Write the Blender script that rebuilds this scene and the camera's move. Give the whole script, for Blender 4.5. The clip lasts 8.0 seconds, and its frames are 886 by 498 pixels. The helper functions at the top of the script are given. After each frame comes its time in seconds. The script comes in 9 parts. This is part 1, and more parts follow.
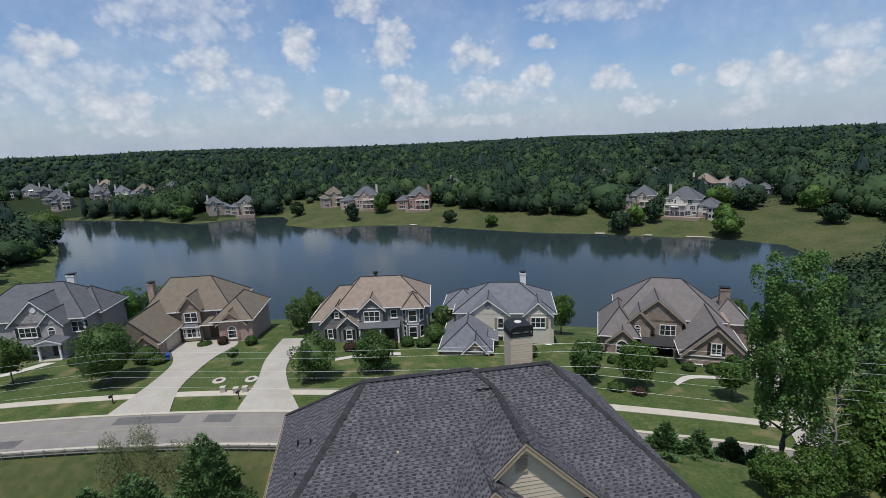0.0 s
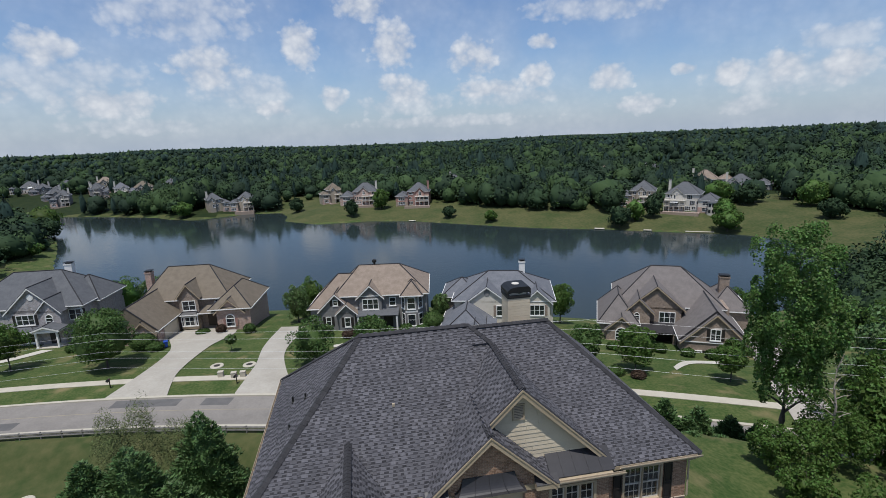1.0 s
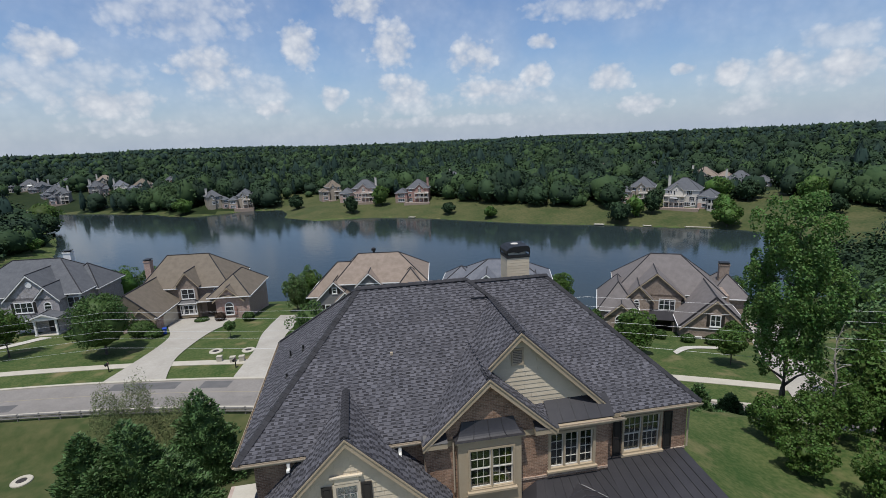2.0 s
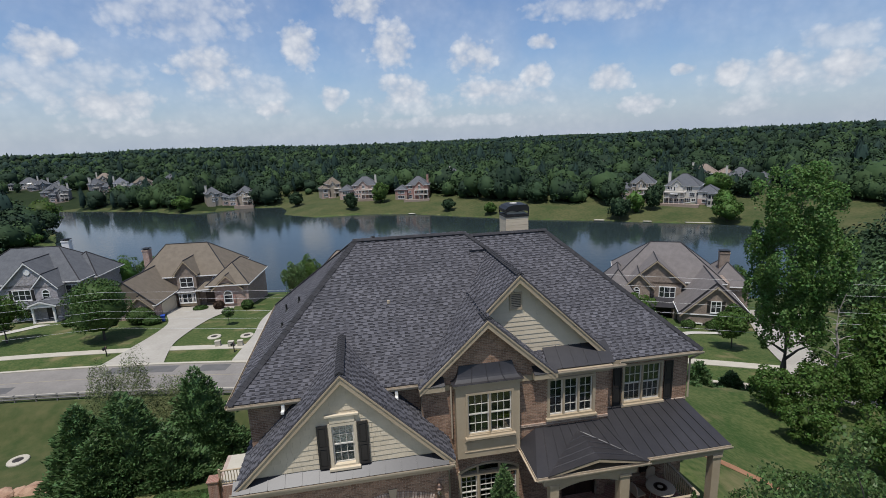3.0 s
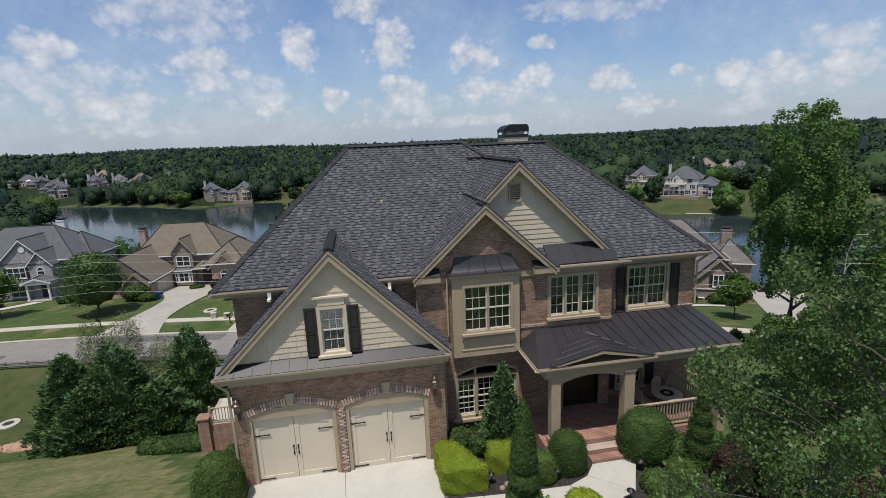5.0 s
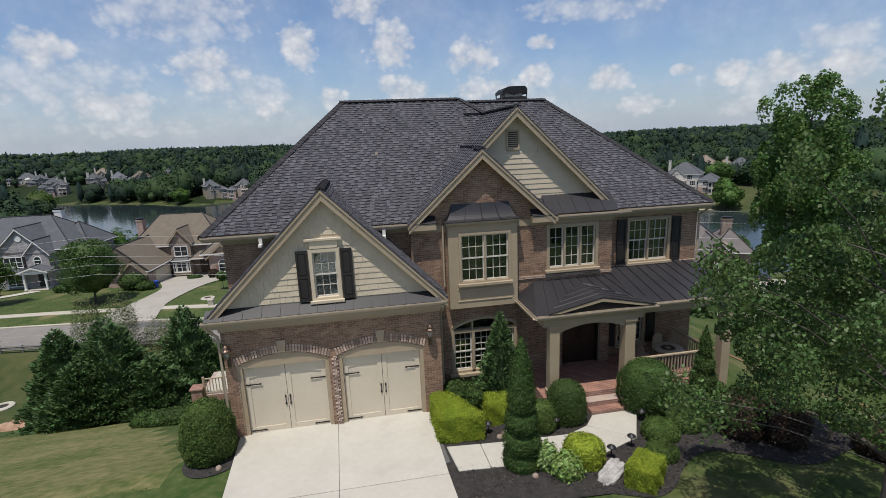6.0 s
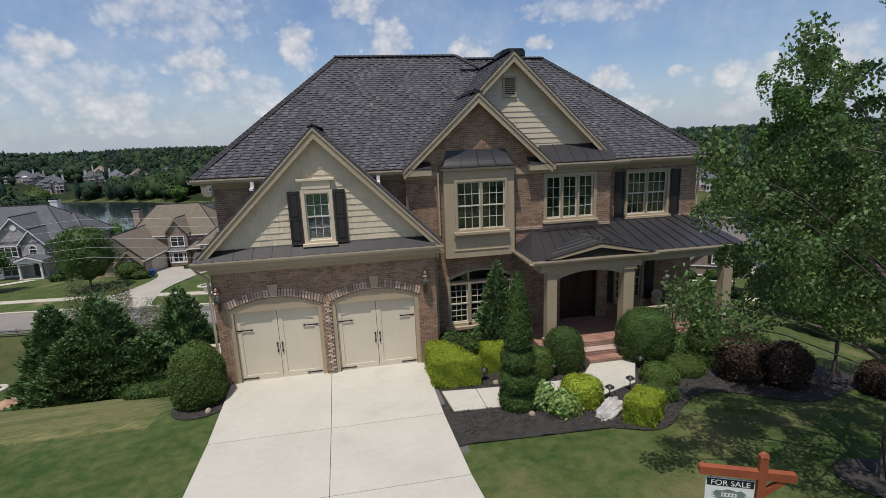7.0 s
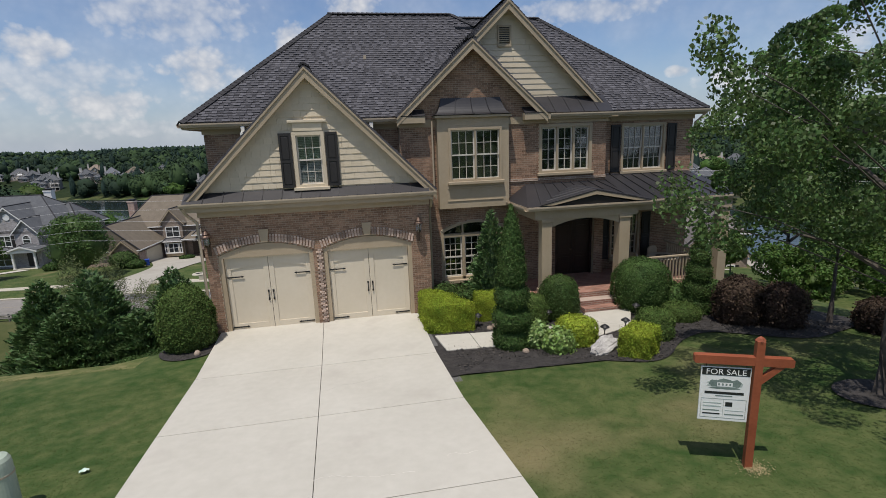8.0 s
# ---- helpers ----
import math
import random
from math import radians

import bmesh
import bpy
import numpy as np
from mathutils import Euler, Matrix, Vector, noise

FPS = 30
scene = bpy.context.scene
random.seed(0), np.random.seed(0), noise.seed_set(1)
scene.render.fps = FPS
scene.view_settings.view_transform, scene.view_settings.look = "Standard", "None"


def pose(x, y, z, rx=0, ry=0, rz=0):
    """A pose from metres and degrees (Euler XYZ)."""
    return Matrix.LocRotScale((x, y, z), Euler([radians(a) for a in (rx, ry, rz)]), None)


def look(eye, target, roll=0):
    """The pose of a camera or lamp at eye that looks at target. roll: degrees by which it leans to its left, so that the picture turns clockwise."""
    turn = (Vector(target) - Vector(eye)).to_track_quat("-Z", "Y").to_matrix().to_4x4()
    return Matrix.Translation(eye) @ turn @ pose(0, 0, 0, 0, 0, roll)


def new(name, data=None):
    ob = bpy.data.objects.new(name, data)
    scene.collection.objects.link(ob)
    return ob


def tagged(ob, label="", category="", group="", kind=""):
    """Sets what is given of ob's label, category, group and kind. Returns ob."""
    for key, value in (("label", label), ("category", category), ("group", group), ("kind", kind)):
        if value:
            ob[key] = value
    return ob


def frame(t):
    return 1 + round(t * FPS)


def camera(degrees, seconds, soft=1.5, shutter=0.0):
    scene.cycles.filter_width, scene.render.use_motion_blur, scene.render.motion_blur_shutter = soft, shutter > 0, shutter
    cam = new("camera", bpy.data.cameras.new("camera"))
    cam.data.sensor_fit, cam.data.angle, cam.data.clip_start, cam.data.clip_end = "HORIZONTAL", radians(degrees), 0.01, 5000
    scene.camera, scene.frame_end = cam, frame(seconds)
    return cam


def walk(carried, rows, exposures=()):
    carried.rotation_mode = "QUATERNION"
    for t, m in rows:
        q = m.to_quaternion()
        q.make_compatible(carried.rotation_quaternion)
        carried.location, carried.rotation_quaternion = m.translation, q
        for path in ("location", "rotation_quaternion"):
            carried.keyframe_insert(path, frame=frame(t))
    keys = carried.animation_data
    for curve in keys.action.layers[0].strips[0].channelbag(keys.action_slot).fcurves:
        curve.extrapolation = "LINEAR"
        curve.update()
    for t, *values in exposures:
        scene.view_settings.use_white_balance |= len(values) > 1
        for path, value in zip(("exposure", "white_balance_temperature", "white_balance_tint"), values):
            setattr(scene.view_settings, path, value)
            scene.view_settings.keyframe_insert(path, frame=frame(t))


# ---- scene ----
cam = camera(84.2, 8.0, soft=0.55)
PATH = [
    (0, (1.247, -14.619, 21.96), (1.566, -12.693, 21.523), -2.3),
    (0.5, (1.256, -14.749, 20.959), (1.576, -12.825, 20.52), -2.2),
    (1, (1.276, -14.858, 19.827), (1.596, -12.934, 19.388), -2.3),
    (1.5, (1.214, -15.039, 18.733), (1.535, -13.115, 18.294), -2.3),
    (3, (1.166, -15.411, 15.417), (1.487, -13.486, 14.979), -2.3),
    (3.5, (1.137, -15.447, 14.296), (1.457, -13.522, 13.857), -2.4),
    (4, (1.125, -15.438, 13.229), (1.446, -13.513, 12.791), -2.4),
    (4.5, (1.135, -15.425, 12.203), (1.456, -13.5, 11.767), -2.4),
    (6, (1.222, -15.423, 9.334), (1.544, -13.498, 8.898), -2.4),
    (6.5, (1.23, -15.459, 8.416), (1.554, -13.535, 7.98), -2.4),
    (7, (1.235, -15.522, 7.493), (1.563, -13.598, 7.058), -2.3),
    (7.5, (1.251, -15.617, 6.591), (1.585, -13.694, 6.157), -2.3),
    (8, (1.253, -15.716, 5.758), (1.592, -13.794, 5.324), -2.2),
]
walk(cam, [(t, look(eye, target, roll)) for t, eye, target, roll in PATH], [(0, -0.28, 6300, 10), (4.5, -0.25, 6450, 11), (8, -0.30, 6650, 11)])

# ---- light: midday summer sun over the camera's left shoulder, blue sky with cumulus ----
SUN_DIR = Vector((-0.20, -0.40, 1.36)).normalized()
sun = new("sun", bpy.data.lights.new("sun", "SUN"))
sun.data.energy, sun.data.angle, sun.data.color = 5.0, radians(0.6), (1.0, 0.96, 0.9)
sun.matrix_world = look((0, 0, 60), tuple(Vector((0, 0, 60)) - SUN_DIR))
tagged(sun, kind="structure")

world = bpy.data.worlds.new("summer_sky")
scene.world = world
world.use_nodes = True
WN, WL = world.node_tree.nodes, world.node_tree.links
WN.clear()


def wmath(op, a, b=None, c=None, clamp=False):
    n = WN.new("ShaderNodeMath")
    n.operation, n.use_clamp = op, clamp
    for i, v in enumerate((a, b, c)):
        if v is None:
            continue
        if isinstance(v, (int, float)):
            n.inputs[i].default_value = v
        else:
            WL.new(v, n.inputs[i])
    return n.outputs[0]


def wmix(f, a, b):
    n = WN.new("ShaderNodeMix")
    n.data_type = "RGBA"
    for sock, v in ((n.inputs[0], f), (n.inputs[6], a), (n.inputs[7], b)):
        if isinstance(v, (int, float, tuple)):
            sock.default_value = v
        else:
            WL.new(v, sock)
    return n.outputs[2]


sky = WN.new("ShaderNodeTexSky")
sky.sky_type, sky.sun_disc = "NISHITA", False
sky.sun_elevation = math.asin(SUN_DIR.z)
sky.sun_rotation = math.atan2(SUN_DIR.x, SUN_DIR.y)
sky.air_density, sky.dust_density, sky.ozone_density = 1.0, 1.2, 1.6
coord = WN.new("ShaderNodeTexCoord")
sep = WN.new("ShaderNodeSeparateXYZ")
WL.new(coord.outputs["Generated"], sep.inputs[0])
azim = wmath("MULTIPLY", wmath("ARCTAN2", sep.outputs[0], sep.outputs[1]), 57.2958)
elev = wmath("MULTIPLY", wmath("ARCSINE", sep.outputs[2]), 57.2958)
flat = WN.new("ShaderNodeCombineXYZ")
WL.new(azim, flat.inputs[0])
WL.new(wmath("MULTIPLY", elev, 1.15), flat.inputs[1])


def wnoise(scale, detail, rough):
    n = WN.new("ShaderNodeTexNoise")
    n.inputs["Scale"].default_value, n.inputs["Detail"].default_value, n.inputs["Roughness"].default_value = scale, detail, rough
    WL.new(flat.outputs[0], n.inputs["Vector"])
    return n.outputs[0]


def wpuff(scale):
    n = WN.new("ShaderNodeTexVoronoi")
    n.feature = "SMOOTH_F1"
    n.inputs["Scale"].default_value, n.inputs["Smoothness"].default_value = scale, 0.35
    warp = WN.new("ShaderNodeVectorMath")
    WL.new(flat.outputs[0], warp.inputs[0])
    wob = WN.new("ShaderNodeTexNoise")
    wob.inputs["Scale"].default_value, wob.inputs["Detail"].default_value = scale * 1.3, 3
    WL.new(flat.outputs[0], wob.inputs["Vector"])
    push = WN.new("ShaderNodeVectorMath")
    push.operation = "SCALE"
    push.inputs["Scale"].default_value = 0.9 / scale
    WL.new(wob.outputs[1], push.inputs[0])
    WL.new(push.outputs[0], warp.inputs[1])
    WL.new(warp.outputs[0], n.inputs["Vector"])
    return wmath("SUBTRACT", 0.45, n.outputs["Distance"])


billow, fine = wnoise(0.3, 5, 0.5), wnoise(1.1, 6, 0.55)
puffs, small_puffs = wpuff(0.55), wpuff(1.5)
thin = wnoise(0.07, 5, 0.55)
ragged = wmath("ADD", wmath("MULTIPLY", wmath("SUBTRACT", billow, 0.5), 2.0), wmath("ADD", wmath("MULTIPLY", puffs, 0.9), wmath("ADD", wmath("MULTIPLY", small_puffs, 0.4), wmath("MULTIPLY", wmath("SUBTRACT", fine, 0.5), 0.7))))
# cumulus: azimuth, elevation, half width, half height in degrees
CUMULUS = [
    (-27.2, 8.9, 3.3, 2.1), (-14.2, 7.7, 4.9, 2.7), (-23.3, 4.4, 5.6, 2.0), (-5.1, 10.2, 2.3, 2.9), (1.7, 13.9, 3.4, 2.0), (4.8, 10.1, 3.5, 2.9), (5.5, 5.4, 3.8, 2.1),
    (13.6, 8.4, 3.1, 2.7), (15.4, 5.1, 4.9, 1.4), (20.5, 6.1, 1.9, 1.8), (21.2, 9.7, 2.0, 0.9), (28.0, 5.6, 2.7, 1.8), (31.0, 2.6, 3.2, 1.2), (35.2, 5.9, 1.4, 0.7),
    (39.4, 5.2, 2.0, 1.7), (43.6, 5.3, 2.2, 2.0), (48.1, 4.8, 3.4, 2.0), (-2.0, 4.8, 1.8, 1.6), (-8.3, 3.7, 2.4, 1.1), (-30.6, 5.5, 2.0, 1.3)]
# thinner sheets
SHEETS = [(-15.6, 12.4, 9.0, 3.1), (-26.0, 6.6, 8.0, 3.0), (-11.0, 5.6, 6.5, 2.4), (27.0, 12.5, 9.0, 1.6), (44.0, 4.6, 7.5, 2.4), (6.0, 4.0, 6.0, 1.7), (18.0, 4.2, 8.0, 1.2), (47.4, 7.3, 3.8, 1.5), (-21.4, 2.3, 7.9, 1.0), (11.0, 1.9, 13.2, 0.8), (41.2, 2.1, 3.4, 1.1)]
cover = None
for k, group in ((0.88, CUMULUS), (0.62, SHEETS)):
    for az, el, hw, hh in group:
        u = wmath("DIVIDE", wmath("SUBTRACT", azim, az), hw)
        v = wmath("DIVIDE", wmath("SUBTRACT", elev, el), hh)
        r2 = wmath("ADD", wmath("MULTIPLY", u, u), wmath("MULTIPLY", v, v))
        m = wmath("ADD", wmath("SUBTRACT", 0.95, r2), ragged)
        m = wmath("MULTIPLY", m, 0.8, clamp=True)
        m = wmath("MULTIPLY", wmath("MULTIPLY", m, wmath("SUBTRACT", 2.0, m)), k)
        cover = m if cover is None else wmath("MAXIMUM", cover, m)
# broken cloud over the rest of the sky
away = wmath("MULTIPLY", wmath("SUBTRACT", elev, 15.0), 0.12, clamp=True)
rest = wmath("MULTIPLY", wmath("MULTIPLY", wmath("SUBTRACT", thin, 0.56), 4.0, clamp=True), away)
veil = wmath("MULTIPLY", wmath("MULTIPLY", wmath("SUBTRACT", thin, 0.36), 2.4, clamp=True), 0.46)
low = wmath("SUBTRACT", 1.0, wmath("MULTIPLY", wmath("ABSOLUTE", elev), 0.085), clamp=True)
haze = wmath("MULTIPLY", wmath("MULTIPLY", low, low), 0.62)
cover = wmath("MAXIMUM", wmath("MAXIMUM", cover, rest), veil)
shade = wmath("ADD", wmath("ADD", wmath("MULTIPLY", puffs, 0.9), wmath("MULTIPLY", small_puffs, 0.5)), wmath("MULTIPLY", billow, 0.9), clamp=True)
cloud = wmix(shade, (5.7, 6.2, 7.1, 1), (9.4, 9.5, 9.7, 1))
tint = WN.new("ShaderNodeMix")
tint.data_type, tint.blend_type = "RGBA", "MULTIPLY"
tint.inputs[0].default_value = 1.0
WL.new(sky.outputs[0], tint.inputs[6])
tint.inputs[7].default_value = (1.05, 1.20, 1.42, 1)
hazy = wmix(haze, tint.outputs[2], (5.9, 6.9, 8.5, 1))
air = wmix(cover, hazy, cloud)
back = WN.new("ShaderNodeBackground")
back.inputs["Strength"].default_value = 0.10
WL.new(air, back.inputs[0])
out = WN.new("ShaderNodeOutputWorld")
WL.new(back.outputs[0], out.inputs[0])

# ---- materials ----
def mat(name, a, b=None, scale=3.0, rough=0.7, bump=0.0, bscale=None, metal=0.0, spread=0.0, fine=0.0, spec=0.5, leaf=0.0, stain=None):
    """A surface between the colours a and b at two scales, with grain, relief and, where pieces differ, a spread of value."""
    m = bpy.data.materials.new(name)
    m.use_nodes = True
    nodes, links = m.node_tree.nodes, m.node_tree.links
    p = nodes["Principled BSDF"]
    p.inputs["Roughness"].default_value, p.inputs["Metallic"].default_value = rough, metal
    p.inputs["Specular IOR Level"].default_value = spec
    b = b or tuple(min(1, c * 1.25) for c in a)
    tc = nodes.new("ShaderNodeTexCoord")

    def noisy(s, d=5):
        n = nodes.new("ShaderNodeTexNoise")
        n.inputs["Scale"].default_value, n.inputs["Detail"].default_value = s, d
        links.new(tc.outputs["Object"], n.inputs["Vector"])
        return n.outputs[0]

    def math_(op, x, y, clamp=False):
        n = nodes.new("ShaderNodeMath")
        n.operation, n.use_clamp = op, clamp
        for i, v in enumerate((x, y)):
            if isinstance(v, (int, float)):
                n.inputs[i].default_value = v
            else:
                links.new(v, n.inputs[i])
        return n.outputs[0]

    big, small = noisy(scale), noisy(scale * 9)
    f = math_("ADD", math_("MULTIPLY", math_("SUBTRACT", big, 0.5), 1.9), math_("MULTIPLY", math_("SUBTRACT", small, 0.5), 1.0 + fine))
    f = math_("ADD", f, 0.5, True)
    mix = nodes.new("ShaderNodeMix")
    mix.data_type = "RGBA"
    links.new(f, mix.inputs[0])
    mix.inputs[6].default_value, mix.inputs[7].default_value = (*a, 1), (*b, 1)
    col = mix.outputs[2]
    if stain:
        st = nodes.new("ShaderNodeMix")
        st.data_type = "RGBA"
        links.new(math_("MULTIPLY", math_("SUBTRACT", noisy(stain[1], 6), stain[2]), stain[3], True), st.inputs[0])
        links.new(col, st.inputs[6])
        st.inputs[7].default_value = (*stain[0], 1)
        col = st.outputs[2]
    if spread:
        geo, info = nodes.new("ShaderNodeNewGeometry"), nodes.new("ShaderNodeObjectInfo")
        r = math_("FRACT", math_("ADD", geo.outputs["Random Per Island"], info.outputs["Random"]), 0)
        hsv = nodes.new("ShaderNodeHueSaturation")
        links.new(math_("ADD", 1 - spread / 2, math_("MULTIPLY", r, spread)), hsv.inputs["Value"])
        if leaf:
            links.new(math_("ADD", 0.48, math_("MULTIPLY", r, 0.035)), hsv.inputs["Hue"])
        links.new(col, hsv.inputs["Color"])
        col = hsv.outputs[0]
    links.new(col, p.inputs["Base Color"])
    if bump:
        bn = nodes.new("ShaderNodeBump")
        bn.inputs["Strength"].default_value, bn.inputs["Distance"].default_value = 0.6, bump
        links.new(noisy(bscale or scale * 12, 6), bn.inputs["Height"])
        links.new(bn.outputs[0], p.inputs["Normal"])
    if leaf:
        tr, ms = nodes.new("ShaderNodeBsdfTranslucent"), nodes.new("ShaderNodeMixShader")
        links.new(col, tr.inputs[0])
        ms.inputs[0].default_value = leaf
        links.new(p.outputs[0], ms.inputs[1])
        links.new(tr.outputs[0], ms.inputs[2])
        links.new(ms.outputs[0], nodes["Material Output"].inputs[0])
    return m


def brick_mat(name, a, b, mortar, w=0.2, h=0.067, gap=0.011):
    m = bpy.data.materials.new(name)
    m.use_nodes = True
    nodes, links = m.node_tree.nodes, m.node_tree.links
    p = nodes["Principled BSDF"]
    p.inputs["Roughness"].default_value = 0.85
    tc, sp, cb, add = (nodes.new(k) for k in ("ShaderNodeTexCoord", "ShaderNodeSeparateXYZ", "ShaderNodeCombineXYZ", "ShaderNodeMath"))
    links.new(tc.outputs["Object"], sp.inputs[0])
    links.new(sp.outputs[0], add.inputs[0])
    links.new(sp.outputs[1], add.inputs[1])
    links.new(add.outputs[0], cb.inputs[0])
    links.new(sp.outputs[2], cb.inputs[1])
    br = nodes.new("ShaderNodeTexBrick")
    for k, v in (("Scale", 1.0), ("Mortar Size", gap), ("Brick Width", w), ("Row Height", h), ("Bias", 0.0), ("Mortar Smooth", 0.2)):
        br.inputs[k].default_value = v
    br.inputs["Color1"].default_value, br.inputs["Color2"].default_value, br.inputs["Mortar"].default_value = (*a, 1), (*b, 1), (*mortar, 1)
    links.new(cb.outputs[0], br.inputs["Vector"])
    nz = nodes.new("ShaderNodeTexNoise")
    nz.inputs["Scale"].default_value, nz.inputs["Detail"].default_value = 2.2, 8
    links.new(tc.outputs["Object"], nz.inputs["Vector"])
    hs = nodes.new("ShaderNodeHueSaturation")
    mr = nodes.new("ShaderNodeMapRange")
    mr.inputs["To Min"].default_value, mr.inputs["To Max"].default_value = 0.55, 1.45
    links.new(nz.outputs[0], mr.inputs[0])
    links.new(mr.outputs[0], hs.inputs["Value"])
    links.new(br.outputs["Color"], hs.inputs["Color"])
    links.new(hs.outputs[0], p.inputs["Base Color"])
    bn = nodes.new("ShaderNodeBump")
    bn.invert = True
    bn.inputs["Strength"].default_value, bn.inputs["Distance"].default_value = 0.9, 0.012
    links.new(br.outputs["Fac"], bn.inputs["Height"])
    links.new(bn.outputs[0], p.inputs["Normal"])
    return m


def glass_mat(name, tone=(0.012, 0.016, 0.017), clear=0.0):
    m = bpy.data.materials.new(name)
    m.use_nodes = True
    p = m.node_tree.nodes["Principled BSDF"]
    p.inputs["Base Color"].default_value = (*tone, 1)
    p.inputs["Roughness"].default_value = 0.03
    p.inputs["Transmission Weight"].default_value = clear
    p.inputs["IOR"].default_value = 1.75
    return m


def water_mat():
    m = bpy.data.materials.new("lake_water")
    m.use_nodes = True
    nodes, links = m.node_tree.nodes, m.node_tree.links
    p = nodes["Principled BSDF"]
    p.inputs["Base Color"].default_value = (0.022, 0.033, 0.034, 1)
    p.inputs["Roughness"].default_value = 0.07
    p.inputs["IOR"].default_value = 1.33
    tc = nodes.new("ShaderNodeTexCoord")
    total = None
    for s, k in ((1.4, 0.010), (0.35, 0.024)):
        n, bn = nodes.new("ShaderNodeTexNoise"), nodes.new("ShaderNodeBump")
        n.inputs["Scale"].default_value, n.inputs["Detail"].default_value = s, 3
        links.new(tc.outputs["Object"], n.inputs["Vector"])
        bn.inputs["Strength"].default_value, bn.inputs["Distance"].default_value = 1.0, k
        links.new(n.outputs[0], bn.inputs["Height"])
        if total:
            links.new(total, bn.inputs["Normal"])
        total = bn.outputs[0]
    links.new(total, p.inputs["Normal"])
    return m


GRASS = mat("lawn_grass", (0.032, 0.062, 0.015), (0.084, 0.102, 0.035), 0.35, 0.95, 0.02, 18, fine=1.5, spec=0.15, stain=((0.18, 0.15, 0.075), 0.3, 0.54, 4.5))
DRYLAWN = mat("sunburnt_lawn", (0.072, 0.094, 0.026), (0.185, 0.168, 0.075), 0.3, 0.95, 0.02, 18, fine=1.5, spec=0.15)
MEADOW = mat("dry_grass", (0.038, 0.056, 0.018), (0.086, 0.086, 0.036), 0.09, 0.95, 0.05, 6, fine=1.0, spec=0.15)
WOODFLOOR = mat("woodland_floor", (0.012, 0.022, 0.008), (0.025, 0.035, 0.012), 0.2, 0.95, spec=0.1)
ASPHALT = mat("worn_asphalt", (0.170, 0.156, 0.138), (0.22, 0.202, 0.18), 0.5, 0.9, 0.004, 60, fine=0.6)
PATCH = mat("asphalt_patch", (0.085, 0.083, 0.08), (0.12, 0.115, 0.11), 0.8, 0.9, 0.004, 60)
CONCRETE = mat("pale_concrete", (0.415, 0.392, 0.335), (0.47, 0.445, 0.385), 0.6, 0.85, 0.003, 70, fine=0.4, stain=((0.35, 0.315, 0.275), 0.9, 0.58, 2.5))
OLDCONCRETE = mat("aged_concrete", (0.305, 0.282, 0.238), (0.375, 0.35, 0.30), 0.35, 0.85, 0.003, 40, fine=0.5, stain=((0.25, 0.225, 0.185), 0.25, 0.55, 2.5))
WALKS = mat("sidewalk_concrete", (0.36, 0.33, 0.262), (0.44, 0.405, 0.33), 0.8, 0.85)
MULCH = mat("dark_mulch", (0.013, 0.011, 0.010), (0.048, 0.042, 0.038), 6, 0.95, 0.06, 40, fine=2.0)
SOIL = mat("red_clay", (0.20, 0.085, 0.04), (0.32, 0.17, 0.09), 0.7, 0.95, 0.05)
SHINGLE = mat("asphalt_shingle", (0.068, 0.067, 0.075), (0.098, 0.095, 0.104), 1.2, 0.9, 0.004, 90, spread=0.5, fine=0.8, spec=0.3)
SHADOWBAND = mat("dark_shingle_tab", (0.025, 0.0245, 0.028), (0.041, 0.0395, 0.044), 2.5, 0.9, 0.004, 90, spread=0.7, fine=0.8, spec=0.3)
RIDGECAP = mat("ridge_cap", (0.016, 0.0155, 0.018), (0.030, 0.029, 0.032), 3, 0.9, 0.004, 90, spread=0.4)
BRICK = brick_mat("brown_brick", (0.225, 0.140, 0.098), (0.37, 0.258, 0.19), (0.42, 0.35, 0.275))
BRICKFACE = mat("brown_brick_face", (0.175, 0.100, 0.063), (0.33, 0.215, 0.145), 1.7, 0.88, 0.004, 60, spread=0.55, fine=0.6, spec=0.3)
MORTAR = mat("tan_mortar", (0.34, 0.28, 0.205), (0.44, 0.365, 0.275), 5, 0.95, 0.004, 90, spec=0.2)
STEPBRICK = brick_mat("red_step_brick", (0.22, 0.105, 0.075), (0.30, 0.155, 0.11), (0.36, 0.28, 0.23))
TRIM = mat("beige_trim", (0.335, 0.264, 0.172), (0.385, 0.31, 0.212), 1.2, 0.6)
SIDING = mat("cream_siding", (0.51, 0.43, 0.305), (0.58, 0.495, 0.365), 1.4, 0.65, spread=0.09)
DOORPAINT = mat("cream_door_paint", (0.56, 0.49, 0.37), (0.61, 0.54, 0.42), 0.9, 0.55)
METALROOF = mat("dark_bronze_metal", (0.022, 0.021, 0.023), (0.035, 0.033, 0.035), 0.9, 0.42, spec=0.4)
GUTTER = mat("tan_gutter", (0.36, 0.295, 0.21), (0.43, 0.355, 0.26), 1.0, 0.5)
# shutter black, also the fill of panels that stand for dark interiors
BLACK = mat("black_shutter_and_dark_fill", (0.012, 0.010, 0.009), (0.02, 0.017, 0.015), 2, 0.55)
WHITE = mat("white_paint", (0.50, 0.465, 0.40), (0.58, 0.545, 0.48), 2, 0.5)
FLOODWHITE = mat("white_enamel", (0.66, 0.64, 0.58), (0.74, 0.72, 0.66), 3, 0.45)
IRON = mat("black_iron", (0.012, 0.012, 0.012), (0.02, 0.02, 0.02), 4, 0.5, metal=0.3)
COPPER = mat("aged_copper", (0.09, 0.062, 0.047), (0.15, 0.10, 0.075), 5, 0.4, metal=0.7)
